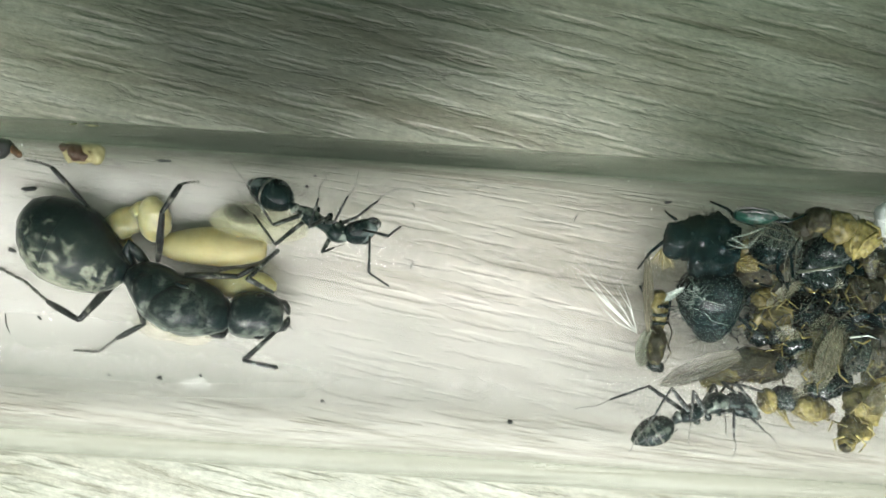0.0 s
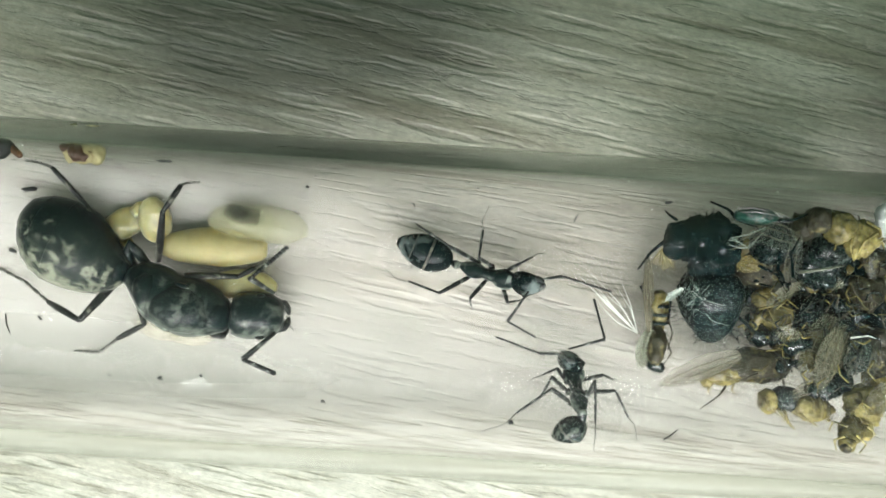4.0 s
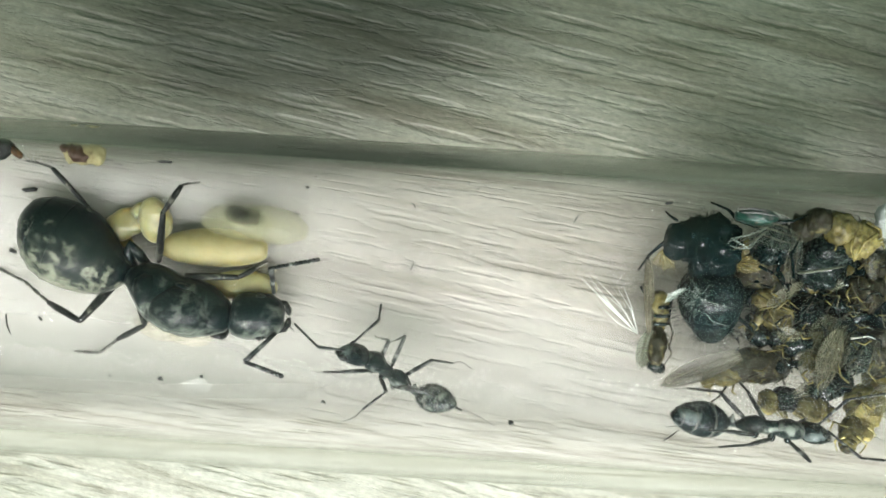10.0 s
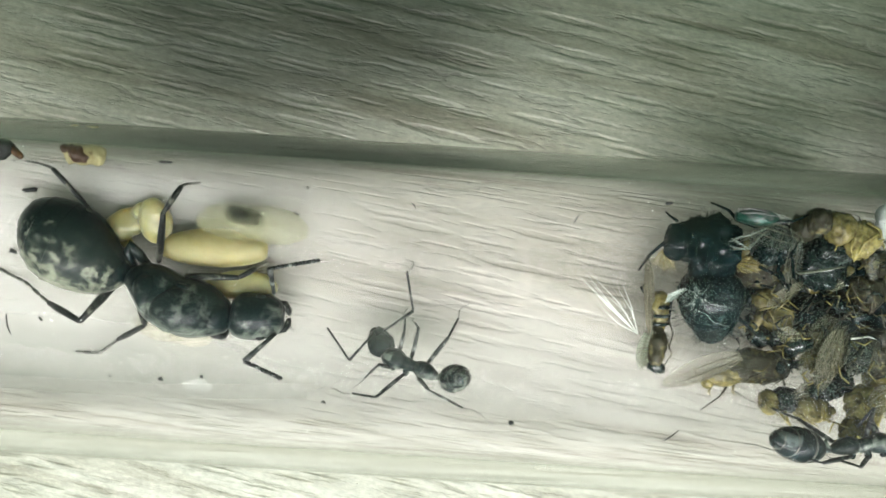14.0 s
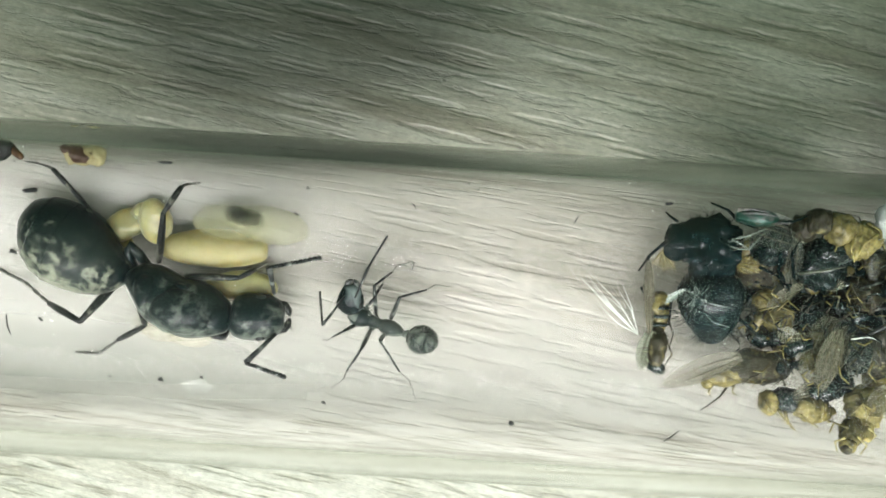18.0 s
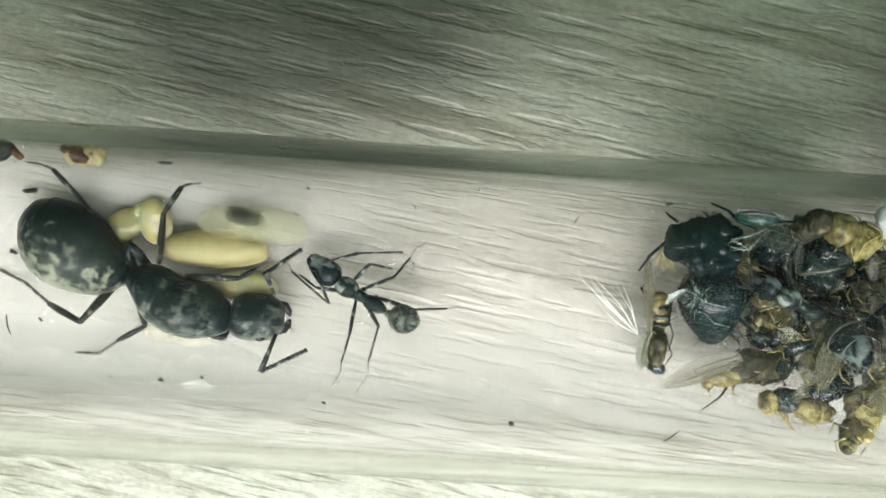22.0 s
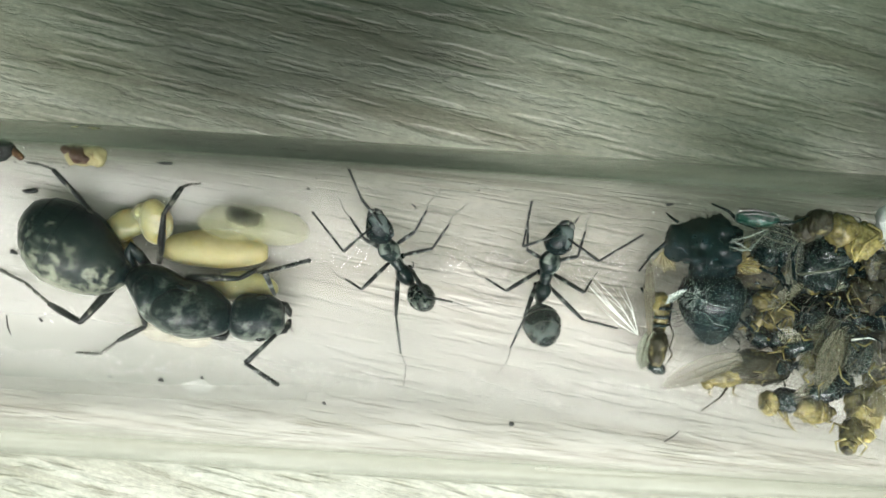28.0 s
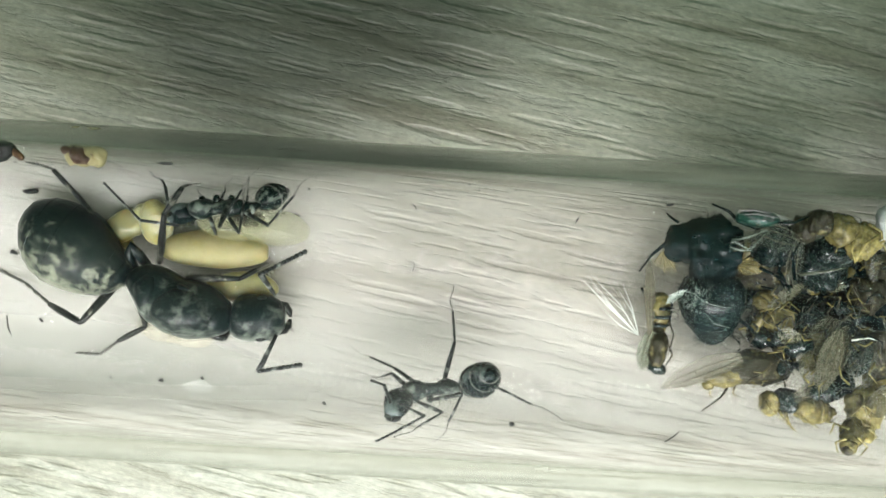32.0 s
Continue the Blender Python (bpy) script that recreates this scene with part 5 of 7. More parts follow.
plug = thing("cotton_plug", "white cotton plug closing the tube behind the heap", "cotton", (31.5, -4.65, 8.0), AXIS_TURN)
part("wad", loft([(0, 0, 0, 5.0, 5.0), (0.5, 0, 0, 6.5, 6.5), (2, 0, 0, 6.9, 6.9), (14, 0, 0, 6.9, 6.9), (15, 0, 0, 6.0, 6.0)], 40, 0.25), COTTON, plug)

bm = body((-1.6, 0, 0), (1.6, 0, 0), 2.2, 2.0, rough=0.5, seg=26, steps=16)
rng = random.Random(77)
hairs(round_spots((-1.6, 0, 0), (1.6, 0, 0), 2.2, 2.0, 160, rng), 0.7, 0.02, rng, 0.5, bm)
tuft = tagged(part("cotton_tuft", bm, COTTON), "loose white cotton tuft at the end of the heap", "cotton")
tuft.location = [c * MM for c in (23.25, 1.61, 7.00)]

# grime along the upper edge of the glass
rng = random.Random(55)
bm = bmesh.new()
for _ in range(30):
    u, v = rng.uniform(-25, -17), rng.uniform(6.3, 6.75)
    if rng.random() < 0.3:
        u = rng.uniform(-25, 10)
    z = 8 - math.sqrt(49 - v * v) + 0.1
    x, y = u * math.cos(radians(AXIS_TURN)) - v * math.sin(radians(AXIS_TURN)), AXIS[1] + u * math.sin(radians(AXIS_TURN)) + v * math.cos(radians(AXIS_TURN))
    bmesh.ops.create_icosphere(bm, subdivisions=1, radius=rng.uniform(0.02, 0.06), matrix=Matrix.Translation((x, y, z)) @ Matrix.Diagonal((rng.uniform(0.8, 2.2), 1, 1, 1)))
tagged(part("grime", bm, GRIT), "dark grime specks along the upper glass", "grime", kind="stuff")


# ---- what moves ----
def keyed(t, x, y, z, rx, ry, rz):
    return (t, pose(x * MM, y * MM, z * MM, rx, ry, rz))


def glide(ob, rows):
    walk(ob, [keyed(*r) for r in rows])


def swing(ob, x, y, z, rows):
    """Turns of a part about its fixed joint."""
    walk(ob, [keyed(t, x, y, z, rx, ry, rz) for t, rx, ry, rz in rows])


def motions():
    glide(WORKER_A["root"], [
        (0, -6.34, 1.42, 4.38, 42, 27, -30), (1, -3.35, 1.64, 4.99, 47, 35, -31), (2, 2.74, -0.43, 3.22, 29, 6, -15),
        (3, 2.67, -0.82, 3.01, 25, 2, -8), (3.5, 2.32, -1.37, 2.80, 18, 5, -18), (5.5, 3.81, -1.29, 2.84, 20, 3, -12),
        (6, 4.84, -2.13, 2.68, 10, 6, -32), (7, 8.73, -5.17, 2.84, -16, -10, -35), (8, 12.20, -7.74, 4.36, -47, -12, -14),
        (9, 13.77, -8.54, 5.34, -61, -1, -4), (10, 16.35, -9.14, 6.44, -73, -15, -8), (11, 16.98, -9.67, 7.05, -81, -0, -10),
        (12, 19.00, -9.83, 7.05, -81, -0, -16), (13, 19.80, -9.65, 7.05, -80, -0, -9), (14, 20.72, -9.93, 7.05, -81, -0, 3),
        (14.5, 20.93, -10.14, 7.05, -81, -0, 0), (16.5, 25.08, -9.18, 5.54, -60, 24, 10), (17, 27.35, -4.69, 5.16, -2, 4, 61),
        (17.5, 26.72, -3.21, 5.46, -10, -23, 112), (18, 24.85, -3.37, 5.14, -16, -9, 147), (19, 21.94, -2.78, 5.87, -31, -12, 158),
        (20, 20.25, -3.61, 5.81, -10, -6, 147), (21, 19.75, -3.50, 5.93, -12, -8, 145), (22, 18.20, -2.86, 6.20, -28, -14, 152),
        (23, 16.89, -4.19, 5.82, 8, 1, 173), (24, 14.08, -4.73, 5.08, 18, 4, 166), (25, 6.58, -4.49, 2.67, 11, 6, 148),
        (25.5, 4.88, -3.38, 2.58, 1, 1, 138), (27.5, 5.88, -1.53, 2.93, 4, -19, 74), (28, 5.57, -1.53, 2.92, 3, -19, 79),
        (29, 2.46, 0.81, 4.17, -44, -15, 161), (30, -0.12, 1.97, 5.59, -64, 10, -178), (30.25, -0.17, -2.63, 5.11, -10, -5, -154),
        (30.5, -0.21, -7.24, 4.62, 42, -33, -152), (31, -0.48, -7.47, 4.90, 51, -26, -163), (32, -0.56, -7.41, 4.79, 53, -12, -174),
    ])
    swing(WORKER_A["gaster"], -2.00, 0.00, -0.20, [
        (0, 0, -36, 39), (1, 0, -13, 27), (2, -0, -5, -2), (3, -0, 11, -13), (3.5, -0, -4, -8), (5.5, 0, -1, 2), (6, 0, -0, 28), (7, 0, 27, 26),
        (8, 0, 22, 29), (9, 0, 29, 15), (10, 0, 14, 30), (11, 0, 9, 30), (12, 0, 1, 31), (13, 0, 8, 26), (14, 0, 25, 18), (14.5, 0, 21, 23),
        (16.5, -0, 2, -11), (17, -0, 43, -36), (17.5, 0, -14, 14), (18, 0, -20, 17), (18.5, -13, 22, 42), (19, 0, 64, 76), (19.25, 13, 66, 44),
        (19.5, 22, 70, 9), (19.75, 22, 76, -35), (20, 0, 79, -99), (21, -0, 84, -36), (22, 0, 76, 12), (23, -0, 60, -50), (23.5, 10, 28, -14),
        (24, 0, -3, 11), (25, -0, 36, -7), (25.5, 0, 45, 7), (27.5, 0, 79, 34), (28, 0, 79, 33), (28.5, 5, 76, 77), (29, 0, 73, 113), (30, 0, 29, 47),
        (30.25, 5, 35, -17), (30.5, -0, 41, -86), (31, -0, 53, -67), (32, -0, 58, -72),
    ])
    swing(WORKER_A["head"], 1.64, 0.00, 0.05, [
        (0, 0, 2, 73), (1, 0, 16, 55), (2, 0, -40, 33), (3, 0, 7, 40), (3.5, 0, -49, 40), (5.5, 0, -42, 28), (6, 0, -4, 12), (7, -0, -38, -27),
        (8, -0, -28, -43), (9, 0, 9, 9), (10, 0, 15, 41), (10.5, -9, -0, -21), (11, -0, -15, -83), (12, 0, -16, -94), (13, -0, -17, -87),
        (14, -0, -14, -89), (14.5, -0, -21, -87), (15.5, -3, -13, -44), (16.5, -0, -5, -3), (17, -0, 27, -8), (17.5, -0, 75, -65), (18, -0, 79, -90),
        (18.25, -20, 75, -150), (18.5, -20, 70, 167), (18.75, -12, 65, 134), (19, 0, 63, 103), (20, 0, 87, 114), (21, 0, 76, 77), (22, 0, 60, 40),
        (23, -0, 64, -3), (24, -0, 51, -29), (24.5, 6, 8, -14), (25, 0, -35, 0), (25.5, -0, -22, -24), (27.5, -0, -20, -6), (28, -0, -12, -13),
        (29, -0, 49, -1), (29.5, -18, 4, -44), (30, -0, -41, -86), (30.25, -10, -25, -26), (30.5, 0, -9, 26), (30.75, 8, 33, 13), (31, -0, 75, -9),
        (31.5, 16, 34, 36), (32, 0, -5, 63),
    ])
    swing(WORKER_A["frontleft"], 1.00, 0.34, -0.42, [
        (0, -1, -26, 92), (1, -15, -39, 122), (2, -0, 19, 69), (3, 5, -28, 77), (3.5, 10, -37, 68), (5.5, -45, -82, 139), (5.75, 18, -38, 52),
        (6, 5, 9, 29), (7, 8, -45, 75), (8, 4, -26, 79), (9, 31, -52, 39), (10, 5, -5, 63), (10.5, -5, -37, 100), (11, -48, -51, 164),
        (12, -29, -58, 134), (13, -64, -51, -177), (14, -19, -75, 113), (14.5, -62, -48, -175), (16.5, -35, -71, 134), (16.75, -1, -32, 93),
        (17, 0, 12, 80), (17.5, -4, 33, 66), (18, -4, 30, 56), (19, -16, 53, 49), (20, -16, 55, 52), (21, -16, 56, 52), (22, -17, 56, 50),
        (23, -6, 69, 81), (24, -6, 40, 64), (24.5, 3, -17, 81), (25, -18, -74, 112), (25.5, 23, -24, 30), (27.5, 15, -32, 54), (28, 16, -39, 57),
        (29, 43, -29, -1), (30, 28, -59, 49), (30.5, 5, -55, 82), (31, -19, -45, 125), (32, -9, -7, 132),
    ])
    swing(WORKER_A["frontleft_shin"], 1.70, 0.00, 0.00, [
        (0, -19, 56, -36), (1, -55, 79, -64), (1.5, -23, 41, -58), (2, -3, 5, -72), (3, -28, 38, -72), (3.5, -49, 42, -100), (4.5, -110, 39, -152),
        (5.5, -145, 8, -177), (5.62, -133, 45, -159), (5.75, -71, 68, -93), (5.88, -12, 44, -31), (6, -1, 6, -13), (6.5, -20, 43, -48),
        (7, -79, 51, -120), (8, -32, 41, -74), (9, -72, 58, -105), (9.5, -14, 42, -37), (10, -0, 4, -9), (10.25, -1, 3, -50), (10.5, -1, 1, -91),
        (10.75, 0, -0, -132), (11, 2, -0, -172), (12, 25, -1, -173), (13, -37, 3, -172), (14, -75, 21, -153), (14.5, -20, 1, -172),
        (15.5, -58, 12, -159), (16.5, -97, 28, -155), (17, -27, 58, -47), (17.5, -7, 41, -18), (18, -3, 44, -7), (19, 0, 11, 0), (20, -0, 11, -1),
        (21, -0, 10, -1), (22, 0, 11, 0), (23, 2, 33, 8), (24, -37, 70, -52), (25, -156, 30, -174), (25.25, -80, 58, -113), (25.5, -14, 22, -64),
        (27.5, -7, 19, -42), (28, -11, 18, -63), (29, -18, 32, -58), (30, -73, 61, -103), (30.5, -70, 45, -119), (31, -78, 38, -135),
        (32, -28, 18, -115),
    ])
    swing(WORKER_A["midleft"], 0.25, 0.36, -0.48, [
        (0, -51, -57, 163), (1, -55, -32, -167), (2, -45, -57, 155), (3, -42, -59, 151), (3.5, -40, -56, 149), (5.5, -17, -48, 121),
        (6, -27, -46, 138), (7, -33, -47, 146), (8, 1, -69, 89), (9, -32, -47, 145), (10, -23, -40, 135), (11, -20, -26, 142), (12, 19, -79, 69),
        (13, -3, -77, 94), (14, 63, -74, 16), (14.5, 61, -64, 11), (16.5, -8, -65, 101), (17, -1, 9, 102), (17.5, 0, 12, 84), (18, 3, 2, 69),
        (19, -5, -2, 119), (19.5, 7, 28, 150), (20, 42, 44, -160), (21, 33, 40, -165), (22, 2, 21, 148), (23, 42, 46, -167), (24, 12, 24, -154),
        (24.5, -21, -17, 156), (25, -5, -68, 97), (25.5, -13, -63, 108), (27.5, -15, -25, 131), (28, -14, -32, 122), (29, -9, -65, 103),
        (30, -5, -18, 108), (30.5, 22, -54, 55), (30.75, -9, -29, 112), (31, -7, 4, 147), (32, -24, -40, 137),
    ])
    swing(WORKER_A["midleft_shin"], 2.40, 0.00, 0.00, [
        (0, 138, 63, 153), (1, 43, 56, 73), (2, 152, 69, 160), (3, 170, 65, 174), (3.5, 162, 77, 166), (5.5, -59, 60, -89), (6, -2, 67, -3),
        (7, -91, 76, -105), (8, 179, 45, 180), (9, -67, 76, -81), (10, -12, 53, -24), (11, -17, 27, -63), (11.25, -27, 60, -45), (11.5, 93, 84, 99),
        (11.75, 117, 51, 147), (12, 105, 19, 165), (13, 136, 28, 169), (14, 104, 19, 165), (14.5, 56, 9, 163), (15.5, 101, 30, 155),
        (16.5, 159, 49, 170), (17, -34, 75, -43), (17.5, 17, 74, 23), (18, 67, 80, 77), (19, 8, 69, 11), (19.5, -9, 29, -35), (20, 7, -10, -65),
        (21, 2, -4, -53), (22, -0, 5, -8), (23, -0, 0, -69), (24, -55, 46, -103), (24.5, -130, 58, -151), (25, 171, 35, 177), (25.5, 147, 54, 163),
        (27.5, -38, 70, -53), (28, -71, 81, -79), (29, 152, 65, 162), (29.5, 17, 61, 28), (30, 2, 13, 14), (30.25, 2, 59, 4), (30.5, -154, 73, -160),
        (30.75, -6, 56, -11), (31, -0, 8, -3), (31.5, -22, 50, -46), (32, -94, 48, -135),
    ])
    swing(WORKER_A["hindleft"], -0.55, 0.36, -0.45, [
        (0, -78, -40, -152), (1, -76, -26, -140), (2, -27, -46, 138), (3, -24, -30, 146), (3.5, -32, -38, 154), (5.5, -19, -12, 158),
        (6, -19, -2, 179), (7, -25, -16, 167), (8, -14, -7, 152), (9, -39, -40, 162), (10, -57, -43, -177), (11, -41, -36, 170), (12, -43, -35, 174),
        (13, -43, -32, 177), (14, -32, -34, 156), (14.5, -26, -26, 155), (16.5, -11, -71, 104), (17, -4, -10, 107), (17.5, 1, -17, 87),
        (18, 2, -23, 85), (19, 1, -7, 85), (20, 1, -4, 84), (20.5, 7, 36, 124), (21, 60, 54, -158), (22, -1, 16, 154), (23, 35, 38, -156),
        (23.5, 2, 20, 164), (24, -12, -11, 139), (25, -16, -63, 113), (25.5, -8, -77, 100), (27.5, -47, -58, 157), (28, -46, -61, 153),
        (29, 4, -74, 85), (30, -73, -55, -170), (30.5, -10, -30, 115), (31, -9, 3, 156), (32, -27, -14, 175),
    ])
    swing(WORKER_A["hindleft_shin"], 2.70, 0.00, 0.00, [
        (0, 39, 50, 74), (1, 19, 39, 51), (2, 29, 31, 85), (3, 15, 34, 47), (3.5, 18, 37, 51), (5.5, 2, 17, 16), (6, 0, 0, 8), (7, -0, -4, 7),
        (8, -0, -5, 7), (9, -2, 66, -3), (10, 30, 71, 42), (11, -33, 65, -50), (12, -54, 64, -79), (13, -53, 60, -82), (14, -8, 40, -21),
        (14.5, -5, 26, -23), (15.5, 33, 60, 55), (16.5, 86, 33, 144), (17, 91, 65, 117), (17.5, 100, 56, 132), (18, 109, 52, 142), (19, 102, 58, 132),
        (20, 93, 60, 122), (20.25, 129, 29, 166), (20.5, 135, -11, -176), (20.75, 126, -50, -154), (21, 50, -70, -67), (22, 5, -28, -18),
        (23, 9, -10, -82), (23.5, -4, 22, -22), (24, 26, 46, 57), (25, 32, 29, 96), (25.5, 49, 33, 113), (27.5, 15, 23, 66), (28, 17, 23, 71),
        (29, 69, 59, 101), (30, 22, 18, 102), (30.5, 21, 57, 37), (31, -0, 9, -2), (32, -1, 43, -3),
    ])
    glide(WORKER_A["feelerleft"], [
        (0, 1.76, 1.35, 0.36, -23, -34, 67), (1, 2.18, 1.28, 0.03, 4, 8, 52), (2, 2.14, 0.65, 1.18, -0, -1, 31), (3, 2.50, 1.08, 0.24, -0, -2, 24),
        (3.5, 1.92, 0.60, 1.27, -1, -4, 31), (5.5, 2.16, 0.60, 1.19, -1, -6, 24), (6, 2.84, 0.54, 0.49, -4, -13, 30),
        (7, 2.49, -0.12, 1.15, -16, -45, 38), (8, 2.55, -0.48, 0.99, -20, -42, 49), (9, 2.93, 0.50, 0.19, 19, -64, -30),
        (10, 2.48, 1.11, 0.06, -9, -52, 18), (11, 2.07, -1.13, 0.74, -7, -19, 43), (12, 1.83, -1.18, 0.77, -7, -19, 43),
        (13, 1.98, -1.14, 0.78, -7, -19, 43), (14, 1.94, -1.19, 0.71, -7, -19, 43), (14.5, 1.98, -1.08, 0.86, -7, -19, 43),
        (16.5, 2.94, 0.21, 0.51, -7, -19, 43), (17, 3.00, 0.10, -0.22, -7, -19, 43), (17.5, 2.19, -0.50, -1.13, -7, -19, 43),
        (18, 1.92, -0.61, -1.17, -7, -19, 43), (19, 1.17, 0.83, -0.97, -0, -19, 3), (20, 1.21, 0.27, -1.25, 7, 15, 50),
        (21, 1.52, 0.72, -1.14, 6, 9, 62), (22, 2.19, 0.84, -0.92, 5, 19, 30), (23, 2.55, 0.23, -0.98, -19, -55, 35),
        (24, 2.74, -0.29, -0.75, 4, 15, 28), (24.5, 2.63, -0.00, 0.17, -12, -25, 52), (25, 2.52, 0.28, 1.10, -60, -48, 104),
        (25.5, 2.76, -0.18, 0.87, -1, -1, 86), (26.5, 2.77, -0.01, 0.85, -3, -10, 35), (27.5, 2.79, 0.16, 0.83, 3, -18, -19),
        (27.75, 2.84, 0.08, 0.75, -6, -13, 52), (28, 2.89, 0.01, 0.68, -4, -2, 120), (29, 2.78, 0.26, -0.71, -27, -39, 69),
        (30, 1.98, -0.73, 1.19, -93, -27, 154), (30.25, 2.31, 0.04, 0.89, -53, -41, 106), (30.5, 2.64, 0.80, 0.60, -15, -25, 60),
        (30.75, 2.50, 0.49, -0.27, -87, -59, 118), (31, 2.36, 0.17, -1.13, -158, -25, 175), (31.5, 2.17, 0.72, -0.30, -98, -39, 146),
        (32, 1.98, 1.27, 0.53, -39, -24, 117),
    ])
    swing(WORKER_A["whipleft"], 2.00, 0.00, 0.00, [
        (0, -129, 51, -154), (0.5, -15, 66, -23), (1, 2, 16, 14), (2, 0, -6, -2), (3, 0, 2, 12), (3.5, -0, 0, -30), (5.5, 2, -12, -18),
        (6, 3, -9, -31), (7, -4, 31, -15), (8, 1, 78, 2), (9, 25, 30, 79), (10, 17, 43, 42), (11, -14, 56, -26), (12, -14, 56, -26),
        (13, -14, 56, -26), (14, -14, 56, -26), (14.5, -14, 56, -26), (16.5, -14, 56, -26), (17, -14, 56, -26), (17.5, -14, 56, -26),
        (18, -14, 56, -26), (18.5, 48, 62, 73), (19, 66, 33, 130), (19.5, 14, 44, 33), (20, -2, 5, -37), (21, -0, -6, 7), (22, -1, 6, -21),
        (22.5, 2, 6, 30), (23, 3, 4, 80), (23.5, -0, -1, 32), (24, 1, -8, -17), (24.5, 6, 12, 53), (25, 26, 13, 126), (25.25, 18, -1, -176),
        (25.5, 2, -1, -117), (26.5, 8, -14, -56), (27.5, -2, -25, 9), (27.75, -1, 3, -54), (28, -27, 15, -121), (28.5, -23, 27, -80),
        (29, -11, 33, -35), (30, 0, 5, 1), (30.5, 1, -4, -25), (30.75, -1, 50, -1), (31, 122, 68, 139), (31.5, -121, 73, -135), (32, -74, 47, -120),
    ])
    swing(WORKER_A["frontright"], 1.00, -0.34, -0.42, [
        (0, 24, -71, -120), (1, 25, -71, -122), (2, -13, -74, -74), (3, -55, -55, -10), (3.5, -30, -72, -52), (5.5, -25, -31, -34), (6, -82, -73, 5),
        (7, 3, -64, -94), (8, 18, -33, -132), (9, 5, -26, -104), (10, -3, 8, -56), (11, -24, -20, -23), (12, -25, -22, -22), (13, -23, -19, -22),
        (14, -20, -13, -22), (14.5, -20, -14, -21), (16.5, -16, -54, -64), (16.75, -6, -11, -67), (17, 4, 32, -61), (17.5, -1, 13, -68),
        (18, -3, 6, -59), (18.5, -2, 33, -105), (19, -32, 50, -171), (19.5, -6, 51, -106), (20, 7, 36, -53), (21, 9, 40, -50), (22, 13, 45, -46),
        (23, 17, 53, -47), (24, -4, 6, -49), (25, -8, -44, -75), (25.5, 26, -57, -130), (27.5, -36, -51, -31), (28, -23, -42, -47), (29, 3, -32, -96),
        (29.5, -13, -5, -27), (30, 6, 19, 39), (30.25, -33, -13, 8), (30.5, -64, -57, -2), (31, -81, -65, 10), (32, -41, -47, -22),
    ])
    swing(WORKER_A["frontright_shin"], 1.70, 0.00, 0.00, [
        (0, 72, 24, 147), (1, 80, 25, 150), (2, 79, 30, 145), (3, 51, 33, 115), (3.5, 57, 22, 140), (5.5, 24, 40, 62), (5.75, 27, 22, 102),
        (6, 19, 7, 138), (7, 63, 41, 118), (8, 83, 19, 159), (9, 50, 26, 128), (10, 62, 21, 146), (11, 42, 40, 93), (12, 39, 38, 91), (13, 39, 40, 88),
        (14, 40, 45, 83), (14.5, 39, 44, 82), (16.5, 95, 49, 134), (17, 5, 41, 13), (17.5, 31, 53, 58), (18, 27, 58, 47), (19, 11, 22, 54),
        (20, 3, 31, 9), (21, 1, 25, 7), (22, 0, 11, 3), (23, 0, 11, 0), (24, -5, 43, -12), (25, 23, 35, 65), (25.5, 81, 42, 131), (27.5, 16, 20, 78),
        (28, 16, 23, 68), (29, 23, 26, 82), (29.25, 18, 11, 120), (29.5, 5, 1, 159), (29.75, -11, 2, -162), (30, -23, 12, -124), (30.25, 10, 1, 171),
        (30.5, 35, 26, 109), (31, 16, 9, 123), (31.5, 53, 41, 107), (32, 122, 72, 136),
    ])
    swing(WORKER_A["midright"], 0.25, -0.36, -0.48, [
        (0, 161, -39, 99), (1, 177, -55, 92), (2, 19, -55, -120), (3, 22, -62, -121), (3.5, 30, -62, -132), (5.5, 40, -62, -146), (6, 17, -46, -122),
        (7, 24, -42, -136), (8, 21, -31, -139), (8.5, 19, -6, -170), (9, 4, 14, 156), (9.5, 11, 2, -163), (10, 8, -12, -123), (10.5, -4, -18, -78),
        (11, -17, -14, -32), (12, -20, -20, -32), (12.5, 0, -13, -91), (13, 5, 7, -145), (14, 9, -11, -126), (14.5, 8, -11, -124),
        (16.5, -12, -47, -69), (17, -0, 11, -80), (17.5, 0, 10, -97), (18, 2, -1, -105), (19, 0, 3, -92), (20, -9, 36, -137), (21, -14, 39, -148),
        (22, -16, 33, -174), (23, 0, 14, -91), (24, 1, -6, -94), (25, 4, 10, -148), (25.5, 17, -53, -119), (27.5, 4, -44, -98), (28, 4, -48, -97),
        (29, 25, -53, -131), (30, 15, -38, -123), (30.5, -1, 1, -83), (31, -3, -4, -73), (32, -6, -3, -54),
    ])
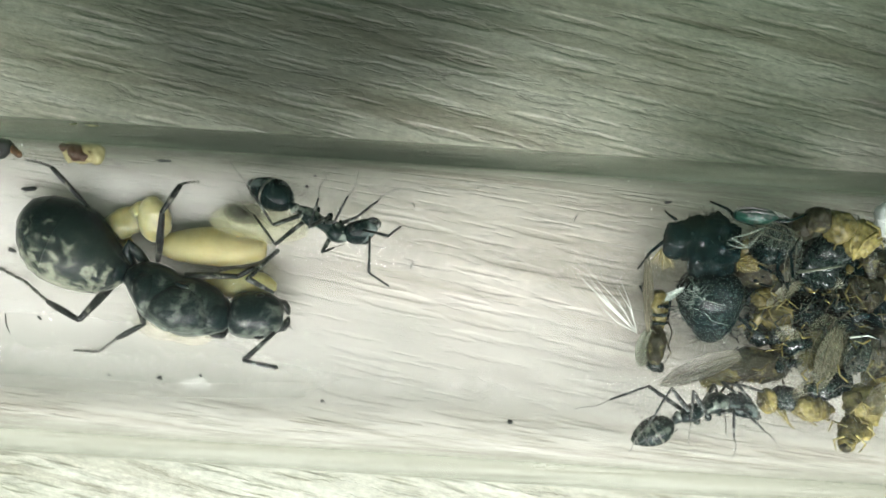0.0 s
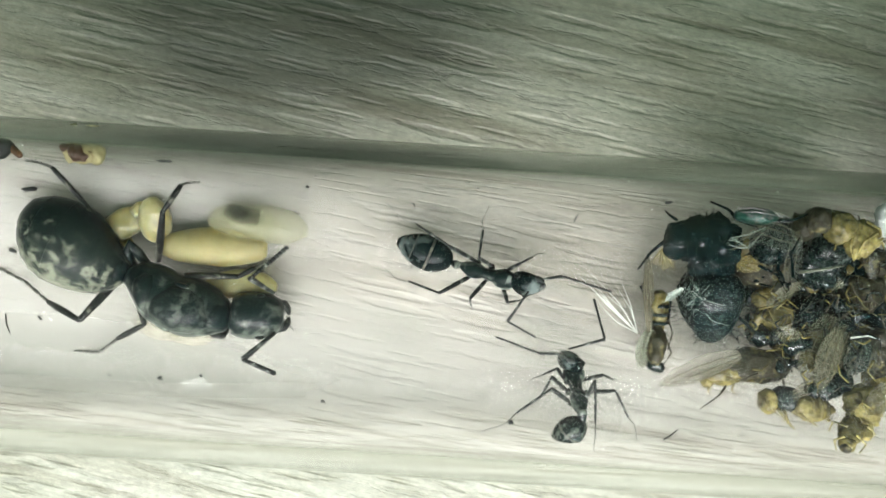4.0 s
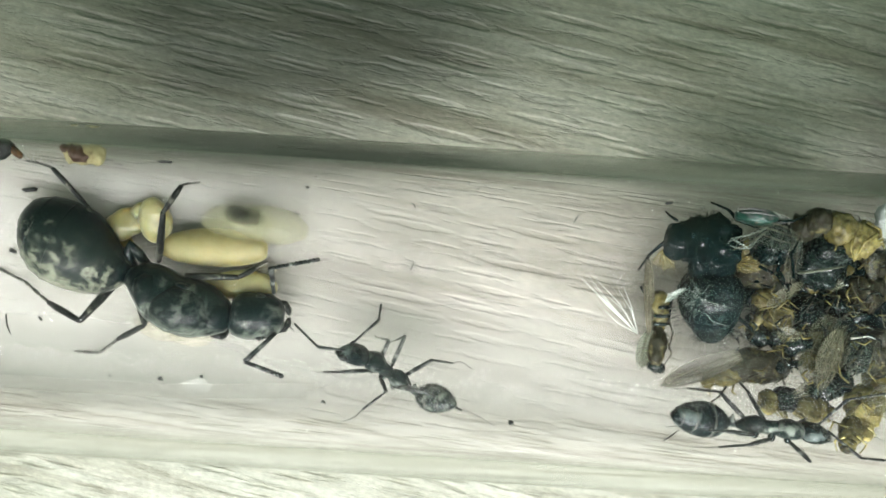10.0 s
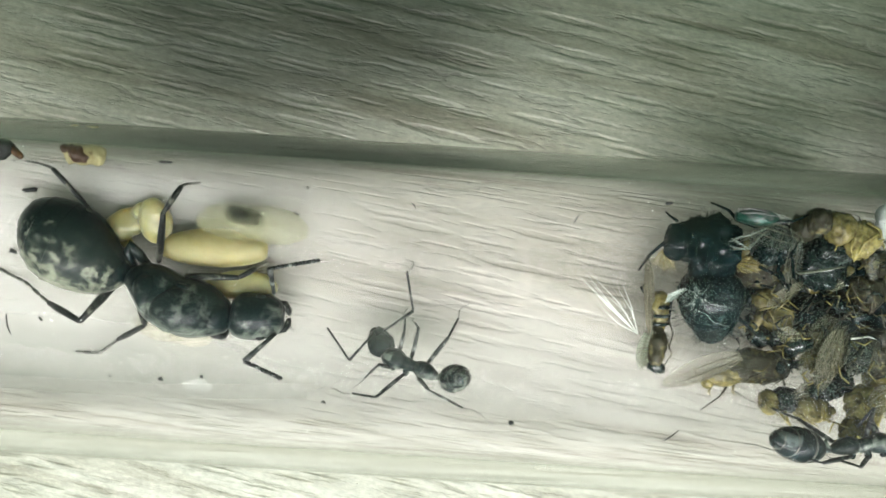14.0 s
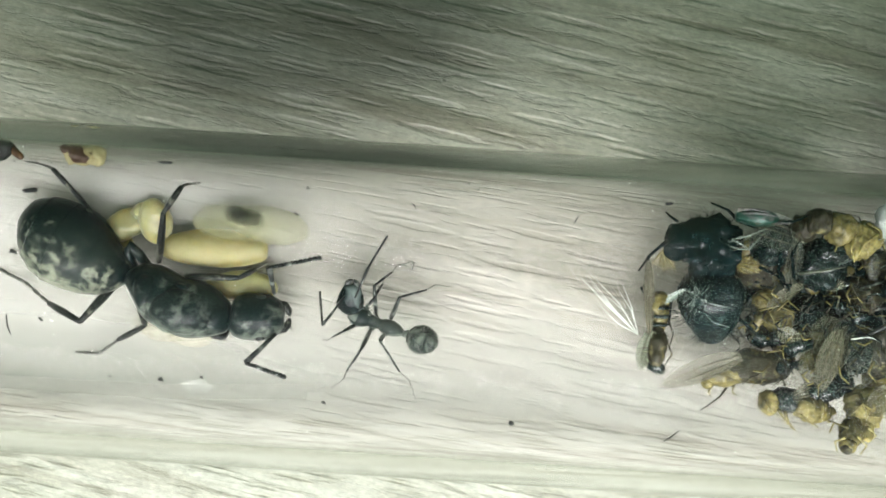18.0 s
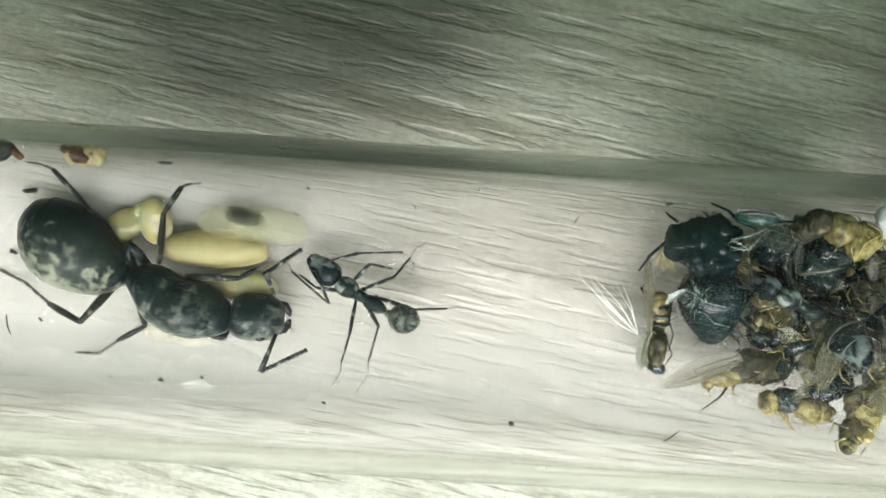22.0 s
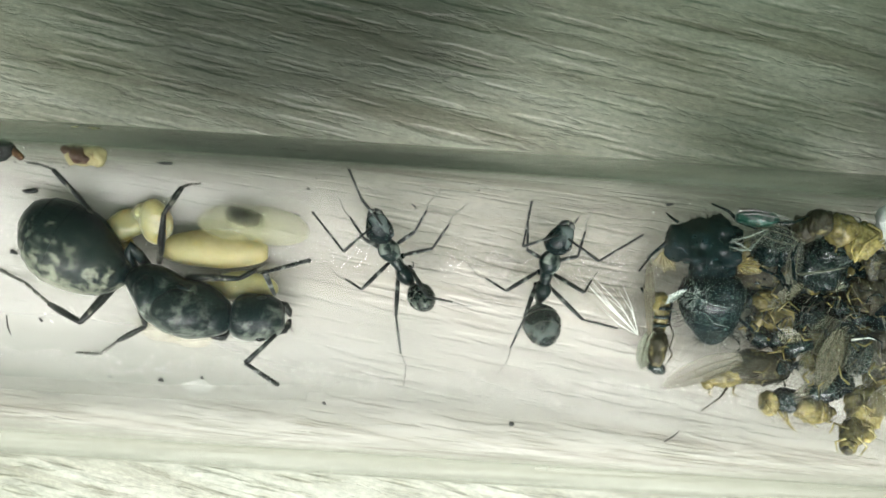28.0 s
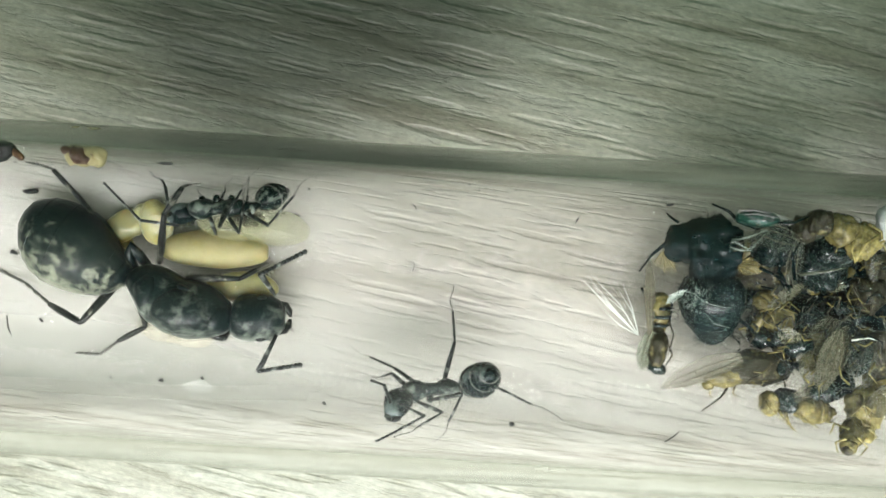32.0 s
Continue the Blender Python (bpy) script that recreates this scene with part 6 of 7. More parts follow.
    swing(WORKER_A["midright_shin"], 2.40, 0.00, 0.00, [
        (0, 25, -62, -41), (0.5, 148, -67, -159), (1, 175, -26, -179), (1.5, 162, 30, 175), (2, 87, 73, 104), (3, -178, 72, -179), (3.5, 141, 48, 162),
        (5.5, -131, 49, -156), (6, 65, 78, 77), (7, -68, 52, -108), (8, -36, 45, -77), (8.5, 2, 34, 7), (9, 2, 3, 65), (9.5, -2, 23, -10),
        (10, -25, 24, -92), (10.25, -38, 51, -72), (10.5, -31, 80, -37), (10.75, 96, 68, 118), (11, 88, 39, 140), (12, 78, 35, 137),
        (12.5, 30, 1, 176), (13, -26, 11, -135), (14, -3, 1, -133), (14.5, 1, -0, -139), (15.5, -62, 37, -122), (16.5, -174, 58, -177),
        (17, -17, 74, -22), (17.5, 15, 75, 19), (18, 82, 73, 100), (19, 42, 73, 54), (20, 0, 7, 5), (21, 0, 8, 3), (22, 0, 7, 5), (23, 16, 73, 21),
        (24, 135, 80, 142), (24.5, 6, 48, 14), (25, -0, -1, 9), (25.25, 13, 49, 28), (25.5, 118, 66, 137), (27.5, 116, 58, 142), (28, 153, 61, 164),
        (29, -138, 73, -149), (29.5, 132, 53, 155), (30, 97, 23, 160), (30.25, 35, 46, 73), (30.5, 0, 1, 9), (31, 0, 6, 8), (32, 0, 5, 8),
    ])
    swing(WORKER_A["hindright"], -0.55, -0.36, -0.45, [
        (0, 34, -56, -141), (1, 13, -39, -116), (2, 26, -36, -145), (3, 28, -32, -151), (3.5, 33, -43, -151), (5.5, 17, -24, -137), (6, 5, 4, -130),
        (7, 13, -2, -158), (8, 23, -32, -143), (9, 14, 5, 170), (10, 13, -22, -128), (11, 15, -17, -140), (12, 9, -8, -131), (13, 11, -12, -132),
        (14, 14, -11, -145), (14.5, 16, -17, -142), (16.5, -2, -57, -86), (17, 0, -15, -91), (17.5, 4, -9, -107), (18, 10, -15, -125),
        (19, 9, -8, -133), (20, 5, 1, -126), (21, -6, 23, -169), (22, -5, 21, 176), (23, -12, 30, -171), (24, 10, -23, -119), (25, 72, -53, 170),
        (25.5, 29, -20, -170), (27.5, 11, -16, -127), (28, 9, -12, -124), (29, 59, -37, 168), (30, 89, -61, 160), (30.5, 24, -67, -123),
        (31, 24, -58, -126), (32, 23, -54, -126),
    ])
    swing(WORKER_A["hindright_shin"], 2.70, 0.00, 0.00, [
        (0, -55, 39, -112), (1, -49, 64, -72), (2, -30, 49, -62), (3, -24, 37, -65), (3.5, -41, 44, -84), (5.5, -11, 35, -34), (6, -0, 2, -8),
        (7, -1, 16, -4), (8, -24, 31, -76), (9, 0, -1, -9), (9.5, -4, 8, -56), (10, -13, 10, -104), (11, -13, 11, -101), (12, -21, 13, -115),
        (13, -14, 9, -118), (14, 8, -8, -87), (14.5, 4, -4, -89), (15.5, -46, 34, -109), (16.5, -121, 33, -161), (17, -87, 48, -130),
        (17.5, -87, 64, -113), (18, -107, 69, -126), (19, -108, 79, -118), (20, -65, 78, -76), (21, -1, 20, -5), (22, -0, 5, -7), (23, 0, 7, 4),
        (23.5, -6, 44, -15), (24, -61, 70, -80), (25, -75, 46, -122), (25.5, 1, 53, 2), (27.5, 9, 31, 32), (28, 5, 24, 24), (29, -15, 26, -60),
        (30, -29, 18, -116), (30.5, -32, 62, -52), (31, -11, 46, -26), (32, 6, 50, 12),
    ])
    glide(WORKER_A["feelerright"], [
        (0, 2.30, 1.19, 0.36, 25, -50, -50), (1, 2.64, 0.97, 0.03, 37, -57, -64), (2, 2.44, 0.18, 1.18, 23, -35, -67),
        (3, 2.86, 0.64, 0.24, 25, -28, -82), (3.5, 2.28, 0.17, 1.27, 24, -15, -118), (5.5, 2.43, 0.11, 1.19, 13, -27, -52),
        (6, 2.96, -0.01, 0.49, 13, -14, -83), (7, 2.24, -0.62, 1.15, -1, 2, -37), (8, 2.17, -0.89, 0.99, 2, -5, -38),
        (9, 3.03, -0.05, 0.19, -6, 17, -41), (10, 2.85, 0.69, 0.06, -6, 25, -28), (11, 1.52, -1.21, 0.74, 7, -19, -43),
        (12, 1.27, -1.14, 0.77, 7, -19, -43), (13, 1.42, -1.17, 0.78, 7, -19, -43), (14, 1.38, -1.20, 0.71, 7, -19, -43),
        (14.5, 1.41, -1.11, 0.86, 7, -19, -43), (16.5, 2.91, -0.36, 0.51, 7, -19, -43), (17, 2.93, -0.45, -0.22, 7, -19, -43),
        (17.5, 1.68, -0.75, -1.13, 7, -19, -43), (18, 1.36, -0.61, -1.17, 7, -19, -43), (19, 1.72, 0.95, -0.97, 5, -8, -57),
        (20, 1.72, 0.50, -1.25, -7, 18, -42), (21, 2.07, 0.59, -1.14, -2, 23, -12), (22, 2.56, 0.41, -0.92, -13, 33, -43),
        (23, 2.52, -0.33, -0.98, -1, 14, -10), (24, 2.47, -0.78, -0.75, 7, -13, -60), (25, 2.52, -0.28, 1.10, 7, -12, -58),
        (25.5, 2.53, -0.69, 0.87, 25, -42, -61), (27.5, 2.73, -0.40, 0.83, 20, -18, -97), (28, 2.76, -0.54, 0.68, 31, -20, -114),
        (28.5, 2.76, -0.42, -0.02, 27, -37, -73), (29, 2.77, -0.30, -0.71, 9, -46, -20), (29.5, 2.09, -0.54, 0.24, 9, -18, -52),
        (30, 1.42, -0.77, 1.19, -5, 6, -82), (30.5, 2.89, 0.29, 0.60, 28, -33, -81), (31, 2.28, -0.38, -1.13, 31, -39, -76),
        (32, 2.48, 1.01, 0.53, -40, -72, 53),
    ])
    swing(WORKER_A["whipright"], 2.00, 0.00, 0.00, [
        (0, -16, 73, -22), (1, -14, 59, -24), (2, 0, 1, 10), (2.5, 8, 12, 64), (3, 22, 13, 120), (3.5, 85, 54, 122), (4.5, 27, 42, 64),
        (5.5, 3, 8, 40), (6, 6, 7, 85), (7, -4, -13, 31), (8, 0, 2, 19), (8.5, 4, -23, -19), (9, 28, -39, -69), (10, 29, -39, -73), (10.5, -1, 5, -23),
        (11, 14, 56, 26), (12, 14, 56, 26), (13, 14, 56, 26), (14, 14, 56, 26), (14.5, 14, 56, 26), (16.5, 14, 56, 26), (17, 14, 56, 26),
        (17.5, 14, 56, 26), (18, 14, 56, 26), (18.5, 165, 81, 167), (19, -167, 41, -175), (19.25, -161, -0, 180), (19.5, -149, -40, 168),
        (19.75, -92, -70, 113), (20, -17, -48, 37), (21, -1, -3, 19), (22, -2, -5, 35), (23, 0, -3, -2), (24, -0, 22, -2), (25, -0, -4, 3),
        (25.5, 22, 42, 53), (27.5, 16, 26, 62), (28, 23, 34, 66), (28.5, 5, 31, 17), (29, -4, 19, -26), (29.5, 17, 59, 30), (30, 90, 47, 133),
        (30.5, 14, 40, 37), (31, 89, 45, 134), (31.5, 40, 4, 168), (32, -19, 7, -141),
    ])
    glide(WORKER_B["root"], [
        (0, 13.41, -8.46, 5.45, -58, 26, 12), (1, 12.13, -8.63, 5.76, -65, 16, 4), (2, 10.93, -8.85, 6.45, -73, 15, 2),
        (2.5, 9.98, -8.50, 5.98, -62, 38, 15), (3, 8.67, -8.31, 5.80, -39, 57, 43), (3.5, 7.92, -7.94, 5.19, -12, 57, 72),
        (5.5, 4.47, -6.98, 4.14, 32, 32, 136), (6, 3.95, -6.92, 4.08, 36, 27, 145), (7, -1.18, -7.06, 4.40, 48, 12, 166),
        (8, -3.88, -7.53, 5.24, 59, 9, 172), (9, -3.02, -7.40, 5.03, 54, 24, 160), (10, -2.89, -6.68, 4.18, 39, 25, 149),
        (11, -3.01, -6.49, 3.93, 40, 15, 159), (12, -3.37, -6.29, 3.76, 38, 11, 164), (13, -2.22, -6.34, 3.86, 33, 24, 144),
        (14, -1.68, -6.37, 3.76, 37, 13, 161), (16.5, -2.51, -4.63, 2.83, 17, 8, 153), (17, -2.42, -4.51, 2.81, 15, 9, 147),
        (18, -3.61, -4.10, 2.68, 13, 4, 159), (19, -3.88, -3.41, 2.57, 6, 3, 153), (20, -3.09, -3.28, 2.65, 2, 5, 107),
        (21, -3.33, -3.79, 2.68, 7, 8, 126), (22, -4.43, -2.63, 2.55, -1, -1, 146), (23, -4.20, -2.63, 2.53, -1, -1, 150),
        (24, -3.35, -2.63, 2.58, -1, -1, 130), (25, -2.93, -2.00, 2.68, -0, -9, 89), (25.5, -2.43, -1.61, 2.75, 3, -13, 74),
        (27.5, -1.68, -1.22, 2.86, 4, -18, 75), (28, -2.45, -0.75, 2.98, -12, -19, 120), (29, -4.43, 0.97, 3.95, -40, -15, 160),
        (30, -5.42, 2.09, 5.27, -59, -14, 169), (30.5, -6.68, 2.12, 5.21, -59, 2, 178), (31, -7.99, 2.25, 5.32, -60, 11, -177),
        (32, -11.57, 2.33, 5.13, -58, 5, 180),
    ])
    swing(WORKER_B["gaster"], -2.00, 0.00, -0.20, [
        (0, -0, -31, -16), (1, -0, -46, -26), (2, -0, -44, -42), (2.5, -0, -45, -61), (3, 0, -44, -93), (3.5, 0, -60, -109), (4.5, -15, -42, -33),
        (5.5, 0, -27, 23), (6, 0, -33, 17), (7, -0, 25, -20), (8, -0, 19, -23), (9, 0, 15, 8), (10, 0, 19, 10), (11, -0, 40, -7), (12, -0, 47, -17),
        (13, 0, 42, 26), (14, -0, 60, -21), (16.5, 0, 55, 0), (17, 0, 57, 7), (18, -0, 54, -5), (19, 0, 55, 1), (20, 0, 58, 69), (21, 0, 64, 48),
        (22, 0, 57, 30), (23, 0, 49, 16), (24, 0, 48, 56), (25, 0, 74, 59), (25.5, 0, 69, 81), (27.5, 0, 77, 83), (28, 0, 73, 85), (29, 0, 59, 88),
        (30, 0, 38, 84), (30.5, 0, 30, 66), (31, 0, 25, 49), (31.5, -16, -15, 13), (32, -0, -56, -32),
    ])
    swing(WORKER_B["head"], 1.64, 0.00, 0.05, [
        (0, -0, 17, -38), (1, 0, -23, -95), (2, -0, -16, -88), (2.25, -4, -5, -46), (2.5, -0, 5, -5), (2.62, -20, -3, -43), (2.75, -32, -22, -78),
        (2.88, -29, -44, -118), (3, 0, -57, -178), (3.5, 0, -64, 158), (4.5, 6, -53, 114), (5.5, 0, -43, 80), (6, 0, -20, 62), (7, 0, -20, 61),
        (8, 0, -15, 62), (9, 0, -33, 76), (10, 0, -43, 73), (11, 0, -35, 45), (12, 0, -41, 40), (13, 0, -54, 69), (13.5, 19, -25, 1), (14, -0, 3, -52),
        (16.5, -0, -46, -64), (17, -0, -51, -57), (18, -0, -45, -78), (18.5, 3, -50, -36), (19, 0, -55, 11), (20, -0, -41, -11), (21, 0, -53, 34),
        (22, -0, -6, -8), (23, -0, -42, -46), (24, -0, -30, -40), (25, -0, -23, -31), (25.5, -0, -32, -1), (27.5, 0, -21, 11), (28, -0, -15, -16),
        (29, -0, -9, -46), (30, -0, -6, -63), (30.5, -0, -8, -83), (31, 0, -10, -92), (31.5, -3, -6, -26), (32, 0, -2, 41),
    ])
    swing(WORKER_B["frontleft"], 1.00, 0.34, -0.42, [
        (0, 99, -18, -62), (1, 49, -6, -43), (2, 4, 15, -27), (2.25, 30, -31, 23), (2.5, -34, -71, 133), (3, -19, -68, 116), (3.5, -16, -55, 115),
        (5.5, -55, -75, 154), (6, 1, -39, 89), (7, -42, -49, 158), (8, -37, -31, 169), (9, -24, -45, 133), (10, 10, -20, 60), (11, 7, -13, 65),
        (12, 14, -24, 52), (13, -4, 32, 62), (13.5, 6, -12, 68), (14, 15, -57, 66), (16.5, 17, -56, 64), (17, 7, -50, 78), (18, 16, -57, 65),
        (19, -5, -25, 104), (20, -10, -32, 114), (20.5, 2, -3, 81), (21, -4, 28, 49), (22, 27, -25, 23), (23, 34, -22, 5), (24, 38, -47, 26),
        (25, 45, -47, 15), (25.5, 20, -42, 51), (27.5, 36, -52, 32), (28, 37, -34, 15), (29, 88, -51, -28), (30, -18, -53, 120), (30.5, 1, -63, 89),
        (31, 1, -56, 88), (32, -18, -51, 120),
    ])
    swing(WORKER_B["frontleft_shin"], 1.70, 0.00, 0.00, [
        (0, 3, -7, -50), (1, -5, 21, -26), (2, 0, -0, -11), (2.25, -31, 43, -70), (2.5, -93, 27, -154), (3, -100, 35, -150), (3.5, -88, 37, -141),
        (4.5, -165, 36, -175), (5.5, 134, 10, 176), (5.75, -157, 42, -171), (6, -66, 36, -127), (6.5, -122, 34, -161), (7, -166, 12, -179),
        (8, -152, 19, -175), (9, -109, 40, -150), (10, -27, 38, -70), (11, -24, 26, -87), (12, -27, 24, -97), (13, 7, -18, -44), (13.5, -21, 31, -66),
        (14, -93, 48, -134), (16.5, -93, 48, -134), (17, -86, 46, -131), (18, -93, 47, -135), (19, -65, 22, -146), (19.5, -70, 63, -97),
        (20, 29, 62, 47), (20.5, -12, 30, -41), (21, 7, -7, -94), (22, -20, 37, -56), (23, -15, 43, -38), (24, -25, 24, -92), (25, -13, 25, -52),
        (25.5, -12, 25, -53), (27.5, -14, 20, -68), (28, -14, 33, -45), (29, -24, 19, -104), (29.5, -51, 46, -97), (30, -102, 71, -120),
        (30.5, -79, 32, -141), (31, -63, 49, -106), (32, -129, 8, -176),
    ])
    swing(WORKER_B["midleft"], 0.25, 0.36, -0.48, [
        (0, 15, -8, 28), (0.5, 19, -40, 51), (1, -6, -69, 98), (2, -6, -71, 97), (2.5, -17, -59, 115), (3, -11, -47, 110), (3.5, -15, -54, 115),
        (5.5, -22, -52, 127), (6, -33, -53, 143), (7, -40, -56, 150), (8, -63, -55, 179), (9, -18, -31, 132), (10, -25, -38, 141), (11, -22, -40, 133),
        (12, -21, -33, 138), (13, -2, -14, 99), (14, 4, -13, 74), (16.5, -5, -38, 101), (17, -6, -34, 103), (18, -4, -52, 96), (19, -13, -45, 115),
        (20, -22, -23, 150), (21, -22, -41, 134), (22, -13, -39, 117), (23, -13, -35, 119), (24, -9, -13, 122), (25, -7, -27, 110),
        (25.5, -11, -18, 127), (27.5, -14, -25, 128), (28, -4, -38, 99), (29, -11, -58, 107), (30, -13, -31, 121), (30.5, -6, -41, 102),
        (31, -7, -50, 103), (32, -66, -54, -177),
    ])
    swing(WORKER_B["midleft_shin"], 2.40, 0.00, 0.00, [
        (0, -32, 11, -142), (0.5, -101, 42, -145), (1, 164, 43, 173), (2, 160, 40, 173), (2.5, -176, 51, -178), (3, -100, 44, -142),
        (3.5, 176, 36, 179), (5.5, 145, 80, 150), (6, -169, 72, -172), (7, 177, 74, 178), (8, 160, 33, 174), (8.5, -141, 48, -162), (9, -76, 39, -132),
        (10, -77, 59, -110), (11, -66, 53, -105), (12, -51, 44, -99), (13, -34, 33, -92), (14, -23, 26, -83), (16.5, -45, 55, -77), (17, -33, 54, -60),
        (18, -64, 76, -77), (19, -26, 66, -40), (20, -5, 35, -16), (21, -10, 71, -14), (22, -0, 47, -0), (23, -8, 40, -22), (24, -0, 3, -9),
        (25, -50, 64, -73), (25.5, -18, 57, -32), (27.5, -14, 70, -19), (28, -86, 69, -106), (29, -139, 74, -148), (29.5, -6, 55, -11), (30, 0, 9, 0),
        (30.5, 2, 45, 5), (31, -16, 68, -23), (31.5, 19, 27, 71), (32, -14, -6, 132),
    ])
    swing(WORKER_B["hindleft"], -0.55, 0.36, -0.45, [
        (0, -23, -33, 141), (1, -20, -21, 148), (2, -28, -35, 149), (2.5, -16, -42, 121), (3, 13, -22, 51), (3.5, -7, -36, 105), (5.5, -95, -77, -166),
        (5.75, -50, -29, -169), (6, -15, 10, -140), (6.5, -47, -21, -163), (7, -77, -59, -168), (8, -46, -14, -154), (9, -66, -35, -158),
        (10, -47, -34, -179), (11, -37, -36, 163), (12, -33, -48, 147), (13, -40, -39, 164), (14, -22, -47, 129), (16.5, -32, -64, 135),
        (17, -29, -71, 127), (18, -12, -74, 104), (19, -27, -52, 135), (20, -51, -53, 167), (21, -54, -61, 164), (22, -60, -66, 167),
        (23, -59, -67, 165), (24, -83, -72, -173), (25, -87, -65, -165), (25.5, -68, -56, -177), (27.5, -62, -52, -179), (28, -37, -50, 151),
        (29, -48, -75, 147), (30, 44, -71, 35), (30.5, -65, -59, 178), (31, -49, -49, 167), (32, -56, -37, -171),
    ])
    swing(WORKER_B["hindleft_shin"], 2.70, 0.00, 0.00, [
        (0, 28, 60, 47), (1, 16, 25, 63), (2, 27, 36, 74), (2.5, 57, 61, 85), (3, 40, 48, 79), (3.5, 34, 67, 50), (5.5, 81, 40, 133),
        (5.62, 63, 16, 154), (5.75, 39, -0, -180), (5.88, 11, -3, -149), (6, -15, 9, -121), (6.5, 20, 1, 172), (7, 42, 31, 109), (7.5, 29, 46, 63),
        (8, 3, 48, 6), (9, 16, 22, 70), (10, 12, 17, 67), (11, 17, 27, 65), (12, 27, 27, 91), (13, 9, 10, 83), (14, 24, 21, 98), (16.5, 39, 36, 95),
        (17, 40, 30, 107), (18, 60, 40, 115), (18.5, 32, 60, 52), (19, -12, 49, -25), (20, 8, 44, 20), (21, 20, 67, 30), (22, 111, 86, 114),
        (23, 56, 58, 87), (24, 47, 42, 97), (25, 4, 5, 75), (25.5, -5, -9, 61), (27.5, -0, -1, 47), (28, 6, 22, 29), (29, 137, 79, 144),
        (29.5, 85, 45, 131), (30, 55, 15, 151), (30.25, 79, 37, 136), (30.5, 108, 63, 132), (31, 31, 27, 97), (32, 7, 9, 74),
    ])
    glide(WORKER_B["feelerleft"], [
        (0, 2.89, -0.61, 0.01, -156, -48, 169), (0.5, 2.36, -0.85, 0.45, 21, -70, -29), (1, 1.83, -1.09, 0.90, 3, -9, -38),
        (2, 1.96, -1.16, 0.75, 13, -30, -48), (2.25, 2.48, -0.50, 0.52, 0, -28, -1), (2.5, 3.00, 0.16, 0.29, -7, -19, 43),
        (3, 1.23, -0.29, 1.35, -52, -32, 119), (3.5, 1.29, -0.16, 1.39, -1, -1, 87), (5.5, 1.49, 0.76, 1.20, -15, -8, 122),
        (6, 1.91, 1.12, 0.84, -26, -12, 129), (6.5, 1.92, 1.12, 0.83, -6, -6, 83), (7, 1.93, 1.12, 0.83, 5, 12, 41),
        (8, 1.94, 1.17, 0.74, -6, -18, 37), (9, 1.58, 0.96, 1.06, 9, 17, 56), (10, 1.58, 0.77, 1.21, -4, -10, 39),
        (10.5, 1.82, 0.79, 1.16, 16, 22, 73), (11, 2.05, 0.81, 1.10, 57, 32, 124), (12, 2.04, 0.70, 1.19, 31, 28, 97),
        (13, 1.55, 0.55, 1.33, 21, 21, 90), (14, 2.68, -0.88, 0.34, 14, 20, 70), (16.5, 2.17, -0.47, 1.25, 6, 7, 81),
        (17, 2.17, -0.31, 1.30, 2, 3, 75), (18, 2.06, -0.61, 1.23, 2, 2, 76), (19, 2.04, 0.36, 1.34, -70, -42, 123),
        (20, 2.43, 0.14, 1.19, -4, -2, 129), (20.5, 2.16, 0.32, 1.25, -35, -23, 114), (21, 1.89, 0.51, 1.32, -69, -50, 112),
        (21.5, 2.42, 0.31, 0.93, -39, -22, 123), (22, 2.94, 0.11, 0.54, -7, -2, 145), (23, 2.36, -0.34, 1.19, -9, -9, 94),
        (24, 2.56, -0.41, 1.02, -8, -10, 80), (24.5, 2.64, -0.36, 0.95, -21, -38, 58), (25, 2.71, -0.31, 0.89, -20, -68, 28),
        (25.5, 2.58, 0.26, 1.05, -28, -54, 52), (26.5, 2.62, 0.38, 0.95, -45, -37, 103), (27.5, 2.67, 0.49, 0.85, -42, -16, 140),
        (28, 2.85, -0.05, 0.73, -26, -22, 101), (29, 2.71, -0.70, 0.60, -21, -36, 58), (30, 2.46, -1.01, 0.54, -9, -37, 27),
        (30.5, 2.07, -1.22, 0.58, 26, -60, -44), (31, 1.87, -1.25, 0.62, 80, -62, -109), (31.5, 2.16, -0.09, 0.54, 19, -43, -45),
        (32, 2.44, 1.06, 0.45, 1, -6, -25),
    ])
    swing(WORKER_B["whipleft"], 2.00, 0.00, 0.00, [
        (0, -174, 19, -179), (0.5, -169, 68, -173), (1, -4, 63, -7), (2, 36, 56, 63), (2.5, -14, 56, -26), (3, -33, 61, -53), (3.5, -3, 11, -34),
        (5.5, -15, 27, -56), (6, -27, 38, -69), (7, -8, 15, -58), (8, -27, 30, -84), (9, -19, 20, -86), (10, -13, 24, -56), (11, 23, -21, -96),
        (12, 9, -8, -95), (13, -9, 7, -107), (14, 4, -3, -103), (16.5, -47, 18, -141), (16.75, -8, 5, -119), (17, 26, -19, -109),
        (17.5, -18, 13, -107), (18, -71, 35, -132), (19, -131, 40, -161), (20, 82, 78, 94), (21, -81, 50, -123), (21.5, -30, 16, -125),
        (22, 20, -5, -153), (22.5, -35, 14, -137), (23, -96, 37, -146), (23.5, -44, 27, -119), (24, -4, 3, -110), (24.5, -66, 47, -113),
        (25, -177, 46, -179), (25.25, -101, 61, -128), (25.5, -39, 38, -92), (27.5, -35, 47, -71), (28, -38, 34, -97), (29, -21, 37, -58),
        (30, 28, 66, 42), (30.5, 64, 42, 117), (31, 44, 23, 127), (31.5, 23, 44, 52), (32, -8, 31, -28),
    ])
